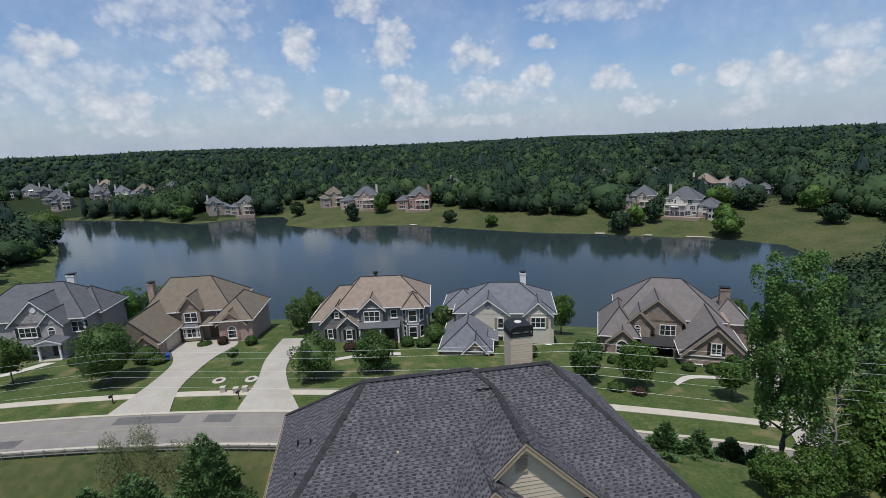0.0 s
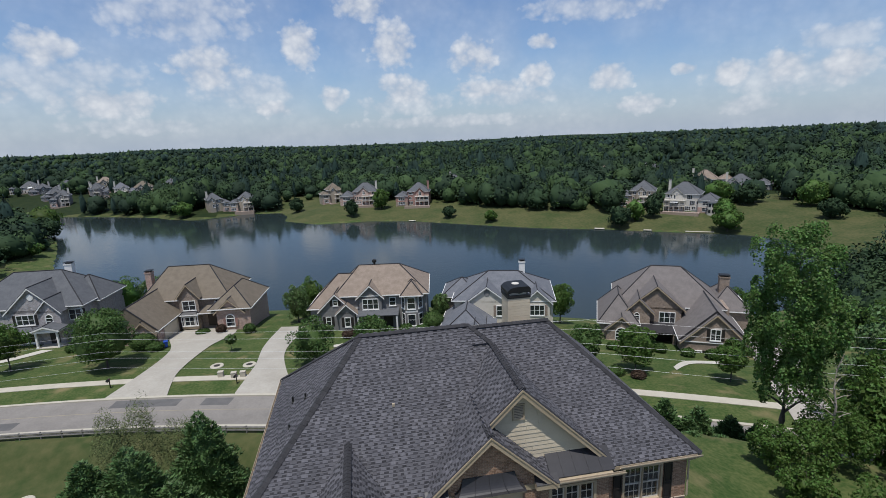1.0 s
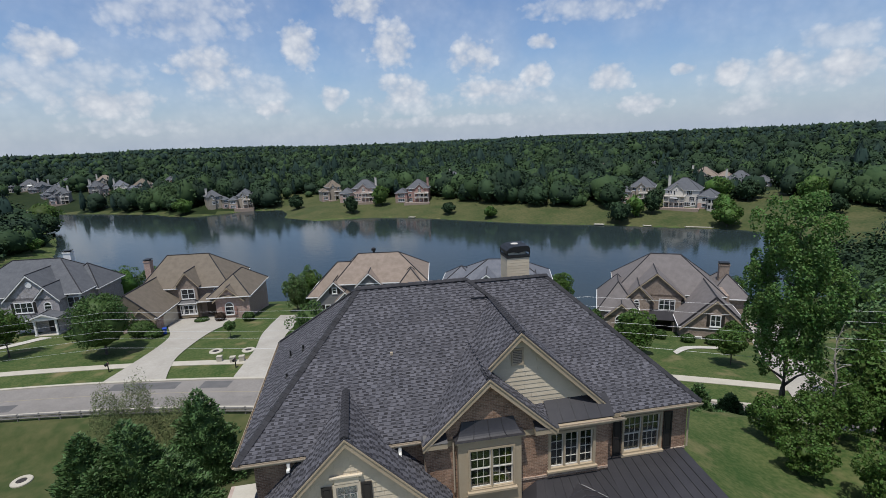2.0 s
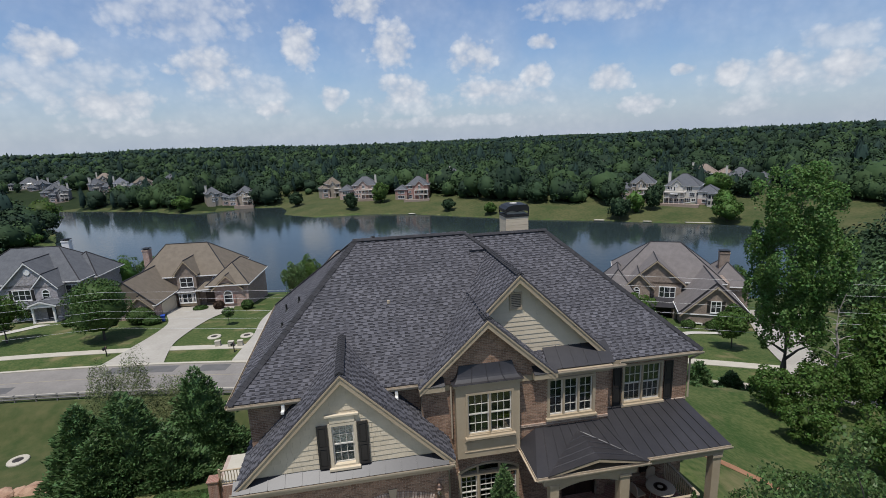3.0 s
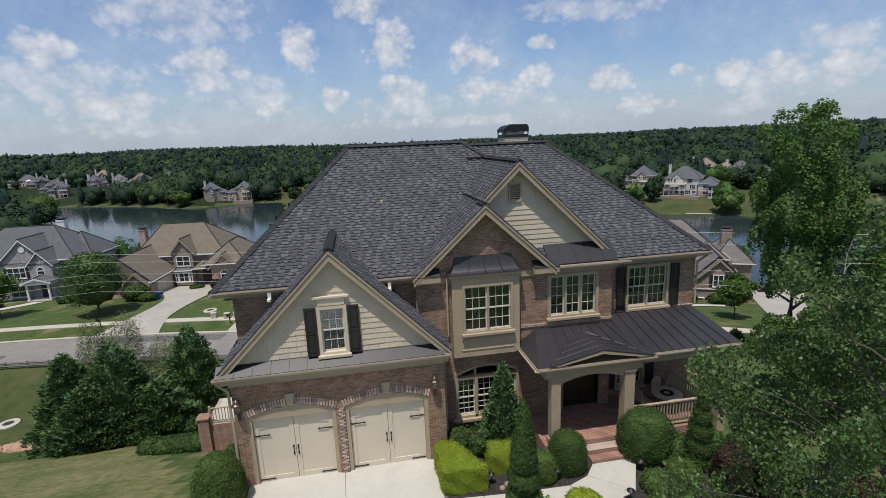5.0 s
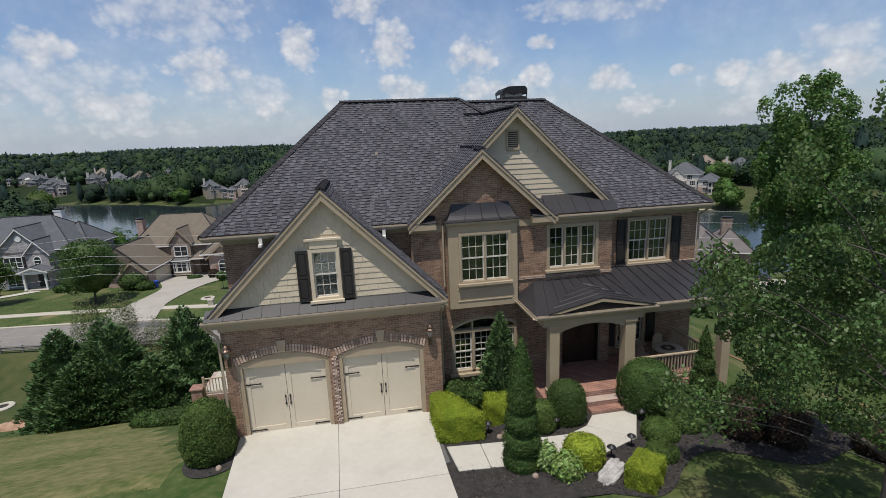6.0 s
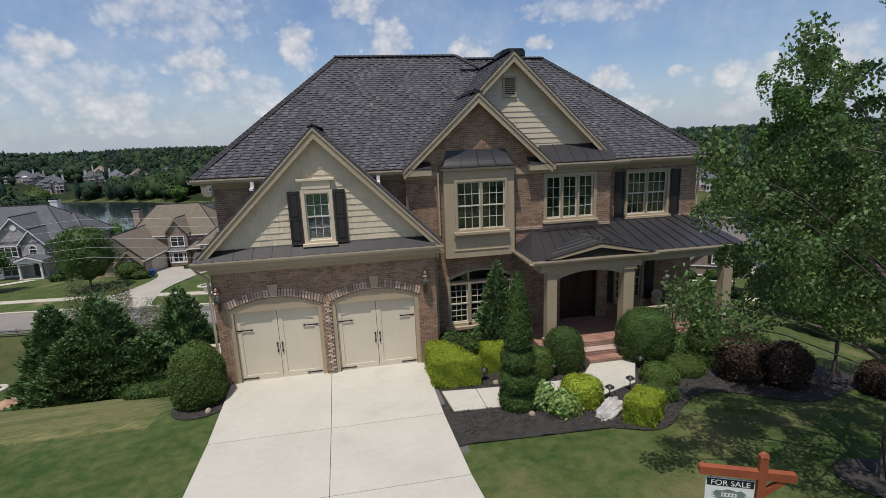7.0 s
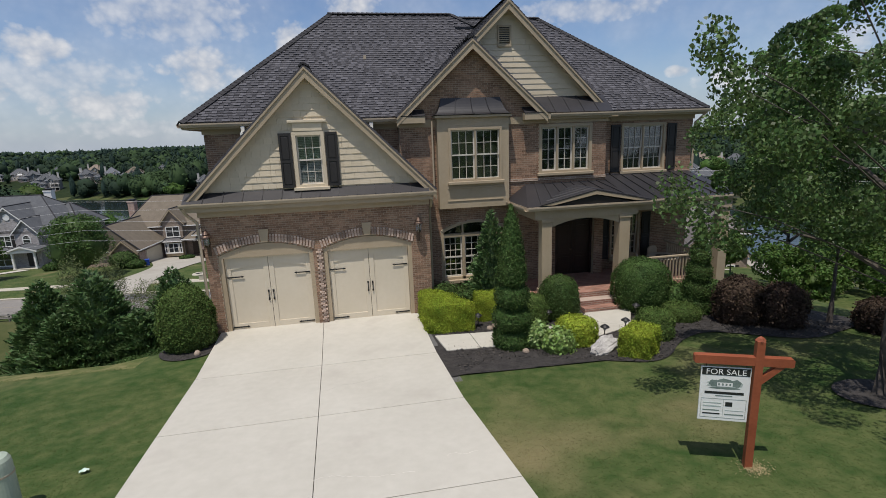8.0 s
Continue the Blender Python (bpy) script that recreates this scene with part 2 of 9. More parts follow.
# middle tone for a reflection that pales and darkens with the view
PANETONE = mat("pane_tone", (0.17, 0.21, 0.20), (0.23, 0.27, 0.26), 2, 0.6)
GLASS = glass_mat("window_glass", (0.80, 0.90, 0.88), 1.0)
WATER = water_mat()
BARK = mat("tree_bark", (0.055, 0.045, 0.036), (0.12, 0.10, 0.085), 4, 0.9, 0.03, 16)
LEAF = mat("green_leaves", (0.05, 0.105, 0.020), (0.10, 0.17, 0.037), 0.9, 0.6, spread=0.8, leaf=0.35, spec=0.25)
POPLARLEAF = mat("poplar_leaves", (0.068, 0.150, 0.034), (0.140, 0.235, 0.062), 0.9, 0.55, spread=0.8, leaf=0.45, spec=0.3)
LAWNMAPLE = mat("dark_maple_leaves", (0.040, 0.088, 0.022), (0.085, 0.145, 0.038), 0.9, 0.6, spread=0.7, leaf=0.3, spec=0.25)
MAPLELEAF = mat("maple_leaves", (0.058, 0.115, 0.030), (0.125, 0.190, 0.060), 0.8, 0.5, spread=1.0, leaf=0.38, spec=0.4)
DARKLEAF = mat("evergreen_needles", (0.044, 0.092, 0.031), (0.102, 0.170, 0.058), 1.2, 0.6, spread=0.8, leaf=0.15, spec=0.3)
BOXLEAF = mat("clipped_leaves", (0.032, 0.066, 0.017), (0.066, 0.110, 0.029), 2.5, 0.65, spread=0.9, leaf=0.12, spec=0.15)
LIMELEAF = mat("lime_leaves", (0.135, 0.20, 0.020), (0.285, 0.335, 0.035), 3, 0.7, spread=0.8, leaf=0.1, spec=0.15)
MOUNDLEAF = mat("mound_leaves", (0.05, 0.088, 0.02), (0.09, 0.135, 0.034), 2.5, 0.7, spread=0.85, leaf=0.12, spec=0.15)
REDLEAF = mat("burgundy_leaves", (0.036, 0.025, 0.018), (0.082, 0.055, 0.038), 3, 0.7, spread=0.7, leaf=0.2, spec=0.15)
WOODDEEP = mat("deep_woodland_leaves", (0.012, 0.025, 0.015), (0.024, 0.043, 0.022), 0.05, 0.8, spread=0.3, spec=0.15)
WOODPALE = mat("pale_woodland_leaves", (0.026, 0.050, 0.019), (0.046, 0.078, 0.029), 0.05, 0.8, spread=0.3, spec=0.15)
WOODLEAF = mat("woodland_leaves", (0.017, 0.035, 0.017), (0.034, 0.060, 0.025), 0.045, 0.8, spread=0.3, spec=0.15)
# bluish base colour carries distance haze for the far woods; nearer pines share it
HAZEPINE = mat("haze_blue_pine_needles", (0.015, 0.032, 0.026), (0.028, 0.050, 0.038), 0.02, 0.85, spread=0.3, spec=0.15)
CEDAR = mat("stained_cedar", (0.20, 0.048, 0.019), (0.29, 0.08, 0.034), 2.2, 0.55, 0.004, 40)

# ---- building helpers ----
def part(name, bm, material, parent=None, label="", smooth=False):
    """Links a bmesh (or a mesh) as one object, under a thing or a part."""
    if isinstance(bm, bpy.types.Mesh):
        me = bm
    else:
        me = bpy.data.meshes.new(name)
        bm.to_mesh(me)
        bm.free()
    if material and not me.materials:
        me.materials.append(material)
    if smooth:
        me.polygons.foreach_set("use_smooth", [True] * len(me.polygons))
    ob = new(name, me)
    if parent:
        ob.parent = parent
    if label:
        tagged(ob, label)
    return ob


def thing(name, label, category, group="", kind="", at=(0, 0, 0), turn=0):
    ob = new(name)
    ob.empty_display_size = 0.2
    ob.matrix_world = pose(*at, 0, 0, turn)
    return tagged(ob, label, category, group, kind)


def raw(name, verts, faces):
    me = bpy.data.meshes.new(name)
    me.from_pydata([tuple(v) for v in verts], [], [tuple(f) for f in faces])
    me.update()
    return me


def quick(name, verts, faces):
    """A mesh from arrays of places and of equal faces, the fast way."""
    verts, faces = np.asarray(verts, dtype=np.float32), np.asarray(faces, dtype=np.int32)
    me = bpy.data.meshes.new(name)
    n = faces.shape[1]
    me.vertices.add(len(verts))
    me.vertices.foreach_set("co", verts.ravel())
    me.loops.add(faces.size)
    me.loops.foreach_set("vertex_index", faces.ravel())
    me.polygons.add(len(faces))
    me.polygons.foreach_set("loop_start", np.arange(0, faces.size, n, dtype=np.int32))
    me.update(calc_edges=True)
    return me


def box(bm, x0, x1, y0, y1, z0, z1, bevel=0.0):
    r = bmesh.ops.create_cube(bm, size=1, matrix=Matrix.LocRotScale(((x0 + x1) / 2, (y0 + y1) / 2, (z0 + z1) / 2), None, (abs(x1 - x0), abs(y1 - y0), abs(z1 - z0))))
    if bevel:
        es = list({e for v in r["verts"] for e in v.link_edges})
        bmesh.ops.bevel(bm, geom=es, offset=bevel, segments=2, affect="EDGES", profile=0.5)
    return bm


def boxes(*rows, bevel=0.0):
    bm = bmesh.new()
    for r in rows:
        box(bm, *r, bevel=bevel)
    return bm


def prism(bm, outline, axis, a, b):
    """A flat outline, pushed from a to b along an axis; the outline's two numbers go to the other axes in order."""
    k = "xyz".index(axis)

    def put(p, d):
        q = list(p)
        q.insert(k, d)
        return bm.verts.new(q)

    lo, hi = [put(p, a) for p in outline], [put(p, b) for p in outline]
    fs = [bm.faces.new(lo), bm.faces.new(hi[::-1])]
    n = len(outline)
    for i in range(n):
        fs.append(bm.faces.new((lo[i], hi[i], hi[(i + 1) % n], lo[(i + 1) % n])))
    bmesh.ops.recalc_face_normals(bm, faces=fs)
    return bm


def slab(bm, corners, thick):
    """A plate below the given corners."""
    n = (Vector(corners[1]) - Vector(corners[0])).cross(Vector(corners[-1]) - Vector(corners[0])).normalized()
    if n.z < 0:
        n = -n
    lo = [bm.verts.new(Vector(c) - n * thick) for c in corners]
    hi = [bm.verts.new(c) for c in corners]
    fs = [bm.faces.new(hi), bm.faces.new(lo[::-1])]
    k = len(corners)
    for i in range(k):
        fs.append(bm.faces.new((hi[i], lo[i], lo[(i + 1) % k], hi[(i + 1) % k])))
    bmesh.ops.recalc_face_normals(bm, faces=fs)
    return bm


def tube(bm, a, b, r0, r1=None, seg=10):
    a, b = Vector(a), Vector(b)
    r1 = r0 if r1 is None else r1
    q = (b - a).to_track_quat("Z", "Y").to_matrix()
    rings = []
    for p, r in ((a, r0), (b, r1)):
        rings.append([bm.verts.new(p + q @ Vector((r * math.cos(i * 2 * math.pi / seg), r * math.sin(i * 2 * math.pi / seg), 0))) for i in range(seg)])
    for i in range(seg):
        bm.faces.new((rings[0][i], rings[0][(i + 1) % seg], rings[1][(i + 1) % seg], rings[1][i]))
    bm.faces.new(rings[0][::-1])
    bm.faces.new(rings[1])
    return bm


def lathe(bm, profile, at=(0, 0, 0), seg=16):
    rings = []
    for r, z in profile:
        rings.append([bm.verts.new((at[0] + r * math.cos(i * 2 * math.pi / seg), at[1] + r * math.sin(i * 2 * math.pi / seg), at[2] + z)) for i in range(seg)])
    for lo, hi in zip(rings, rings[1:]):
        for i in range(seg):
            bm.faces.new((lo[i], lo[(i + 1) % seg], hi[(i + 1) % seg], hi[i]))
    bm.faces.new(rings[0][::-1])
    bm.faces.new(rings[-1])
    return bm


def stem(bm, pts, radii, seg=8):
    rings = []
    for k, (p, r) in enumerate(zip(pts, radii)):
        p = Vector(p)
        d = Vector(pts[min(k + 1, len(pts) - 1)]) - Vector(pts[max(k - 1, 0)])
        q = d.to_track_quat("Z", "Y").to_matrix()
        rings.append([bm.verts.new(p + q @ Vector((r * math.cos(i * 2 * math.pi / seg), r * math.sin(i * 2 * math.pi / seg), 0))) for i in range(seg)])
    for a, b in zip(rings, rings[1:]):
        for i in range(seg):
            bm.faces.new((a[i], a[(i + 1) % seg], b[(i + 1) % seg], b[i]))
    bm.faces.new(rings[-1])
    bm.faces.new(rings[0][::-1])


# ---- the lie of the land ----
LAKE_Z = -28.0
SHORE = np.array([
    (-300, 470), (-237, 412), (-190, 392), (-142, 366), (-137, 358), (-113, 341), (-79, 356), (-55, 352), (-48, 330), (-47, 309), (-26, 288), (5, 287), (32, 276),
    (69, 245), (92, 227), (120, 212), (145, 194), (169, 179), (179, 163), (172, 138), (158, 112), (130, 96), (95, 90), (58, 99), (20, 118),
    (-24, 127), (-80, 153), (-118, 192), (-133, 220), (-150, 255), (-166, 285), (-200, 330), (-260, 400), (-320, 470)], dtype=float)


def road_y(x):
    return 42.6 - 0.30 * x - 0.0025 * x * x


def road_s(x, y):
    xc = np.clip(x, -140, 75)
    d = -0.30 - 0.005 * xc
    yy = road_y(xc) + d * (x - xc)
    return (y - yy) / np.sqrt(1 + d * d)


def smooth(a, b, v):
    t = np.clip((v - a) / (b - a), 0, 1)
    return t * t * (3 - 2 * t)


def shore_distance(x, y):
    """Metres from the shoreline: plus on land, minus over the lake."""
    p = np.stack([np.ravel(x), np.ravel(y)], 1)
    best, inside = np.full(len(p), 1e9), np.zeros(len(p), bool)
    for a, b in zip(SHORE, np.roll(SHORE, -1, 0)):
        e = b - a
        t = np.clip(((p - a) @ e) / (e @ e), 0, 1)
        best = np.minimum(best, np.hypot(*(p - a - t[:, None] * e).T))
        cross = ((a[1] > p[:, 1]) != (b[1] > p[:, 1])) & (p[:, 0] < (b[0] - a[0]) * (p[:, 1] - a[1]) / (b[1] - a[1] + 1e-12) + a[0])
        inside ^= cross
    return np.where(inside, -best, best).reshape(np.shape(x))


def waves(x, y, s):
    return (np.sin(x / s + 1.3) * np.cos(y / s * 1.1 + 0.7) + 0.6 * np.sin(x / s * 1.9 + y / s * 0.8) + 0.4 * np.cos(y / s * 2.7 - x / s * 1.4)) / 2


def height(x, y):
    x, y = np.asarray(x, float), np.asarray(y, float)
    s = road_s(x, y)
    # the house's own shelf, and the bank that falls from it
    shelf = np.maximum(0, -y - 2.5) * 0.095
    a = np.hypot(np.maximum(np.maximum(-3.1 - x, x - 14.8), 0), np.maximum(y - 13.0, 0))
    b = np.hypot(np.maximum(np.maximum(-60 - x, x - 16), 0), np.maximum(y + 2.2 - 1.3 * smooth(-6.5, -4.2, x), 0))
    d = np.minimum(a, b)
    bank = -0.5 * np.maximum(d - 0.8, 0) - 0.25 * np.minimum(d, 0.8) ** 2
    # left of the garage the lawn falls away at once
    e = np.maximum(y + 2.0 - 0.9 * smooth(-5.6, -4.2, x), 0)
    lawn = -0.445 * np.maximum(e - 0.8, 0) - 0.25 * np.minimum(e, 0.8) ** 2
    bank = np.where(x < -3.3, lawn, bank)
    bank = np.where(x > 10, bank * (0.55 + 0.45 * smooth(40, 20, x)), bank)
    basin = -14.3 * smooth(-8, -14, s) + -11.6 * (1 - smooth(-8, -14, s))
    foot = np.where(x > 6, -11.6, basin + (2.7 * smooth(-4, 6, x)) * smooth(-8, -14, s))
    near = np.maximum(bank + shelf, foot)
    near = near + (-11.55 - near) * smooth(-12, -7.6, s)
    # the lots across the road, down to the lake
    sd = shore_distance(x, y)
    yard = np.maximum(s - 6, 0)
    lots = -11.35 - 0.07 * yard - 0.09 * yard * smooth(15, 50, x)
    slope = LAKE_Z + 0.25 + 0.40 * np.maximum(sd, 0)
    k = 2.5
    side = -np.log(np.exp(-np.clip((lots + 20) / k, -40, 40)) + np.exp(-np.clip((slope + 20) / k, -40, 40))) * k - 20
    z = np.where(s > 0, side + (-11.4 - side) * (1 - smooth(0, 2.5, s)), near)
    # beyond the water
    r = np.hypot(x, y + 15)
    far = LAKE_Z + 9.5 * (1 - np.exp(-np.maximum(sd, 0) / 38)) + 0.021 * np.maximum(r - 330, 0) * smooth(0, 300, sd) + waves(x, y, 170) * 5 * smooth(40, 400, sd)
    far = far + 7 * smooth(100, 700, x) * smooth(150, 500, sd)
    far = np.minimum(far, -6 + waves(x, y, 420) * 7 + waves(x, y, 130) * 3.5 + 10 * smooth(300, 1500, x))
    far = far + 16 * smooth(100, -900, x) * smooth(900, 2200, r)
    over = np.clip(smooth(0, 1, (y - 215 - 0.0 * x + 0.55 * (x + 0)) / 60.0), 0, 1)
    over = np.where((x < -95) & (y < 330), smooth(90, 170, np.hypot(x + 40, y - 90)), over)
    over = np.maximum(over, smooth(110, 170, x))
    z = z + (far - z) * over
    return np.where(sd < 0, LAKE_Z - np.minimum(2.5, 0.12 - 0.18 * sd), z)


def graded(lo, hi, step, end_lo, end_hi, grow=1.09):
    mid = list(np.arange(lo, hi + 1e-6, step))
    out_lo, out_hi, d, v = [], [], step, lo
    while v > end_lo:
        d *= grow
        v -= d
        out_lo.append(v)
    d, v = step, hi
    while v < end_hi:
        d *= grow
        v += d
        out_hi.append(v)
    return np.array(out_lo[::-1] + mid + out_hi)


GX = graded(-60, 60, 1.0, -2600, 3600, 1.06)
GY = graded(-24, 110, 1.0, -400, 3800, 1.03)
XX, YY = np.meshgrid(GX, GY, indexing="ij")
ZZ = height(XX, YY)
NX, NY = len(GX), len(GY)
idx = np.arange(NX * NY).reshape(NX, NY)
quads = np.stack([idx[:-1, :-1], idx[1:, :-1], idx[1:, 1:], idx[:-1, 1:]], -1).reshape(-1, 4)
ground_mesh = quick("ground", np.stack([XX, YY, ZZ], -1).reshape(-1, 3), quads)
for m in (GRASS, MEADOW, WOODFLOOR, SOIL, DRYLAWN):
    ground_mesh.materials.append(m)
CX, CY = (XX[:-1, :-1] + XX[1:, 1:]) / 2, (YY[:-1, :-1] + YY[1:, 1:]) / 2
SD, RS = shore_distance(CX, CY), road_s(CX, CY)
kind = np.zeros(CX.shape, np.int32)
acrossw = (CY > 215 - 0.55 * CX) | (CX > 110) | (CX < -120)
kind[acrossw & (SD > 0)] = 1
kind[acrossw & (SD > 55 + 12 * waves(CX, CY, 60))] = 2
kind[(CX < -70) & acrossw & (SD > 4) & ((CX + 150) ** 2 + ((CY - 470) * 0.5) ** 2 > 30 ** 2)] = 2
kind[(CX > 150) & (CX < 330) & (CY > 60) & (CY < 235) & (SD < 95)] = 1
kind[(CX < -60) & (CY < 180) & (RS > 30) & (CX < -75)] = 2
kind[(RS < -8) & (RS > -22) & (CX < -2)] = 1
kind[(CX < -5.2 - 0.5 * np.maximum(CY, 0)) & (CX > -45) & (CY > -2.5) & (CY < 19)] = 4
kind[(CX < -110) & (CY < 290) & (CY > 150) & (SD > 0) & (SD < 30)] = 0
ground_mesh.polygons.foreach_set("material_index", kind.ravel())
ground_mesh.polygons.foreach_set("use_smooth", np.ones(kind.size, bool))
ground = part("ground", ground_mesh, None)
tagged(ground, "mown green lawns, dry grass and woodland floor falling to a lake", "ground", kind="structure")

lake_bm = bmesh.new()
bmesh.ops.contextual_create(lake_bm, geom=[lake_bm.verts.new((-420, 60, LAKE_Z)), lake_bm.verts.new((230, 60, LAKE_Z)), lake_bm.verts.new((230, 560, LAKE_Z)), lake_bm.verts.new((-420, 560, LAKE_Z))])
lake = part("water", lake_bm, WATER)
tagged(lake, "calm grey-blue lake water reflecting sky and trees", "lake", kind="structure")


# ---- road, kerbs and pavements ----
def ribbon(name, s0, s1, x0, x1, lift, material, step=2.0, thick=0.0, follow=False):
    """A strip along the road's line between two offsets from its far edge."""
    xs = np.arange(x0, x1 + step / 2, step)
    vs, fs = [], []
    for x in xs:
        d = -0.30 - 0.005 * x
        n = Vector((-d, 1, 0)).normalized()
        for s in (s0, s1):
            p = Vector((x, road_y(x), 0)) + n * s
            z = (float(height(p.x, p.y)) if follow else -11.42) + lift
            vs.append((p.x, p.y, z))
            vs.append((p.x, p.y, z - max(thick, 0.05)))
    for i in range(len(xs) - 1):
        a, b = 4 * i, 4 * i + 4
        fs += [(a, b, b + 2, a + 2), (a + 1, a, b, b + 1)[::-1], (a + 2, a + 3, b + 3, b + 2)[::-1]]
    me = raw(name, vs, fs)
    bm = bmesh.new()
    bm.from_mesh(me)
    bmesh.ops.recalc_face_normals(bm, faces=bm.faces)
    bm.to_mesh(me)
    bm.free()
    return part(name, me, material)


road = tagged(ribbon("road", -7.0, -0.45, -140, 74, 0.03, ASPHALT), "worn grey asphalt street curving past the houses", "road", kind="structure")
tagged(ribbon("kerb", -0.45, 0.0, -140, 74, 0.15, WALKS, thick=0.3), "pale concrete kerb along the far side of the street", "kerb", kind="structure")
tagged(ribbon("kerb", -7.4, -7.0, -140, 74, 0.15, WALKS, thick=0.3), "pale concrete kerb along the near side of the street", "kerb", kind="structure")
tagged(ribbon("pavement", 3.9, 5.3, -140, 74, 0.07, WALKS, thick=0.25, follow=True), "pale concrete sidewalk crossing the front lawns", "sidewalk", kind="structure")
YELLOW = mat("faded_yellow_paint", (0.24, 0.205, 0.14), (0.29, 0.25, 0.18), 3, 0.8)
part("centre_line", ribbon("line", -3.6, -3.5, -140, 74, 0.037, YELLOW).data, None, road, "faded yellow line")
bpy.data.objects.remove(bpy.data.objects["line"])

# ---- the house ----
house = thing("house", "two-storey brown brick house with dark shingle roof and covered porch", "house")
EAVE, RIDGE = 6.57, 11.07


def wall(name, outline, y0, y1, material, holes=(), label="", parent=house):
    """An upright wall across x, cut through by holes (x0, x1, z0, z1[, rise of an arched head])."""
    bm = bmesh.new()
    prism(bm, outline, "y", y0, y1)
    ob = part(name, bm, material, parent, label)
    if holes:
        cut = bmesh.new()
        for h in holes:
            pts = [(h[0], h[2]), (h[1], h[2]), (h[1], h[3])]
            if len(h) > 4:
                pts += [(h[0] + (h[1] - h[0]) * (1 - k / 10), h[3] + h[4] * (1 - (2 * k / 10 - 1) ** 2)) for k in range(1, 10)]
            pts.append((h[0], h[3]))
            prism(cut, pts, "y", y0 - 0.4, y1 + 0.4)
        cme = bpy.data.meshes.new("cut")
        cut.to_mesh(cme)
        cut.free()
        cob = bpy.data.objects.new("cut", cme)
        scene.collection.objects.link(cob)
        md = ob.modifiers.new("cut", "BOOLEAN")
        md.object, md.operation, md.solver = cob, "DIFFERENCE", "EXACT"
        dg = bpy.context.evaluated_depsgraph_get()
        me = bpy.data.meshes.new_from_object(ob.evaluated_get(dg))
        ob.modifiers.clear()
        ob.data = me
        bpy.data.objects.remove(cob)
    return ob


def each(name, rects, material, label=""):
    """One part for every box."""
    for r in rects:
        part(name, boxes(r), material, house, label)


def sash(parent, x0, x1, z0, z1, y, cols, rows, name="sash", tone=None, style=WHITE):
    """A sash with its bars; each pane is a piece of its own behind them."""
    t, bw = 0.045, 0.017
    bm = boxes((x0, x0 + t, y, y + 0.05, z0, z1), (x1 - t, x1, y, y + 0.05, z0, z1), (x0 + t, x1 - t, y, y + 0.05, z0, z0 + t), (x0 + t, x1 - t, y, y + 0.05, z1 - t, z1))
    ix0, ix1, iz0, iz1 = x0 + t, x1 - t, z0 + t, z1 - t
    for i in range(1, cols):
        c = ix0 + (ix1 - ix0) * i / cols
        box(bm, c - bw / 2, c + bw / 2, y + 0.006, y + 0.034, iz0, iz1)
    for j in range(1, rows):
        c = iz0 + (iz1 - iz0) * j / rows
        box(bm, ix0, ix1, y + 0.009, y + 0.031, c - bw / 2, c + bw / 2)
    part(name, bm, style, parent)
    pw, ph = (ix1 - ix0) / cols, (iz1 - iz0) / rows
    me = None
    for i in range(cols):
        for j in range(rows):
            if me is None:
                pb = boxes((0, pw, 0, 0.008, 0, ph))
                me = bpy.data.meshes.new("pane")
                pb.to_mesh(me)
                pb.free()
                me.materials.append(tone or GLASS)
            ob = new("pane", me)
            ob.parent = parent
            ob.location = (ix0 + i * pw, y + 0.035, iz0 + j * ph)


def window(x0, x1, z0, z1, y, units, cols, rows, parent=house, frame_w=0.09, sill=True, label="", split=True, material=TRIM, proud=0.04, depth=0.16):
    """A framed window of so many units, each of two sashes one over the other."""
    f = frame_w
    bm = boxes((x0, x0 + f, y - proud, y + depth, z0, z1), (x1 - f, x1, y - proud, y + depth, z0, z1), (x0 + f, x1 - f, y - proud, y + depth, z1 - f, z1), (x0 + f, x1 - f, y - proud, y + depth, z0, z0 + f * 0.7))
    w = (x1 - x0 - 2 * f + f * 0.6) / units
    for u in range(1, units):
        c = x0 + f + u * w - f * 0.3
        box(bm, c - f * 0.3, c + f * 0.3, y - proud * 0.5, y + depth, z0 + f * 0.7, z1 - f)
    ob = part("window", bm, material, parent, label)
    for u in range(units):
        a = x0 + f + u * w
        b = a + w - f * 0.6
        zz0, zz1 = z0 + f * 0.7, z1 - f
        if split:
            zm = (zz0 + zz1) / 2
            sash(ob, a, b, zm - 0.02, zz1, y + 0.05, cols, rows // 2, "upper_sash")
            sash(ob, a, b, zz0, zm + 0.02, y + 0.09, cols, rows - rows // 2, "lower_sash")
        else:
            sash(ob, a, b, zz0, zz1, y + 0.06, cols, rows)
    if sill:
        part("sill", boxes((x0 - 0.06, x1 + 0.06, y - proud - 0.10, y + 0.02, z0 - 0.10, z0), bevel=0.012), material, ob, "")
    # black panel in place of a room: the interior's darkness is its colour
    part("dark_room", boxes((x0 + f, x1 - f, y + depth, y + depth + 0.02, z0 + f * 0.5, z1 - f)), BLACK, ob, "black panel for the unlit room behind the glass")
    return ob


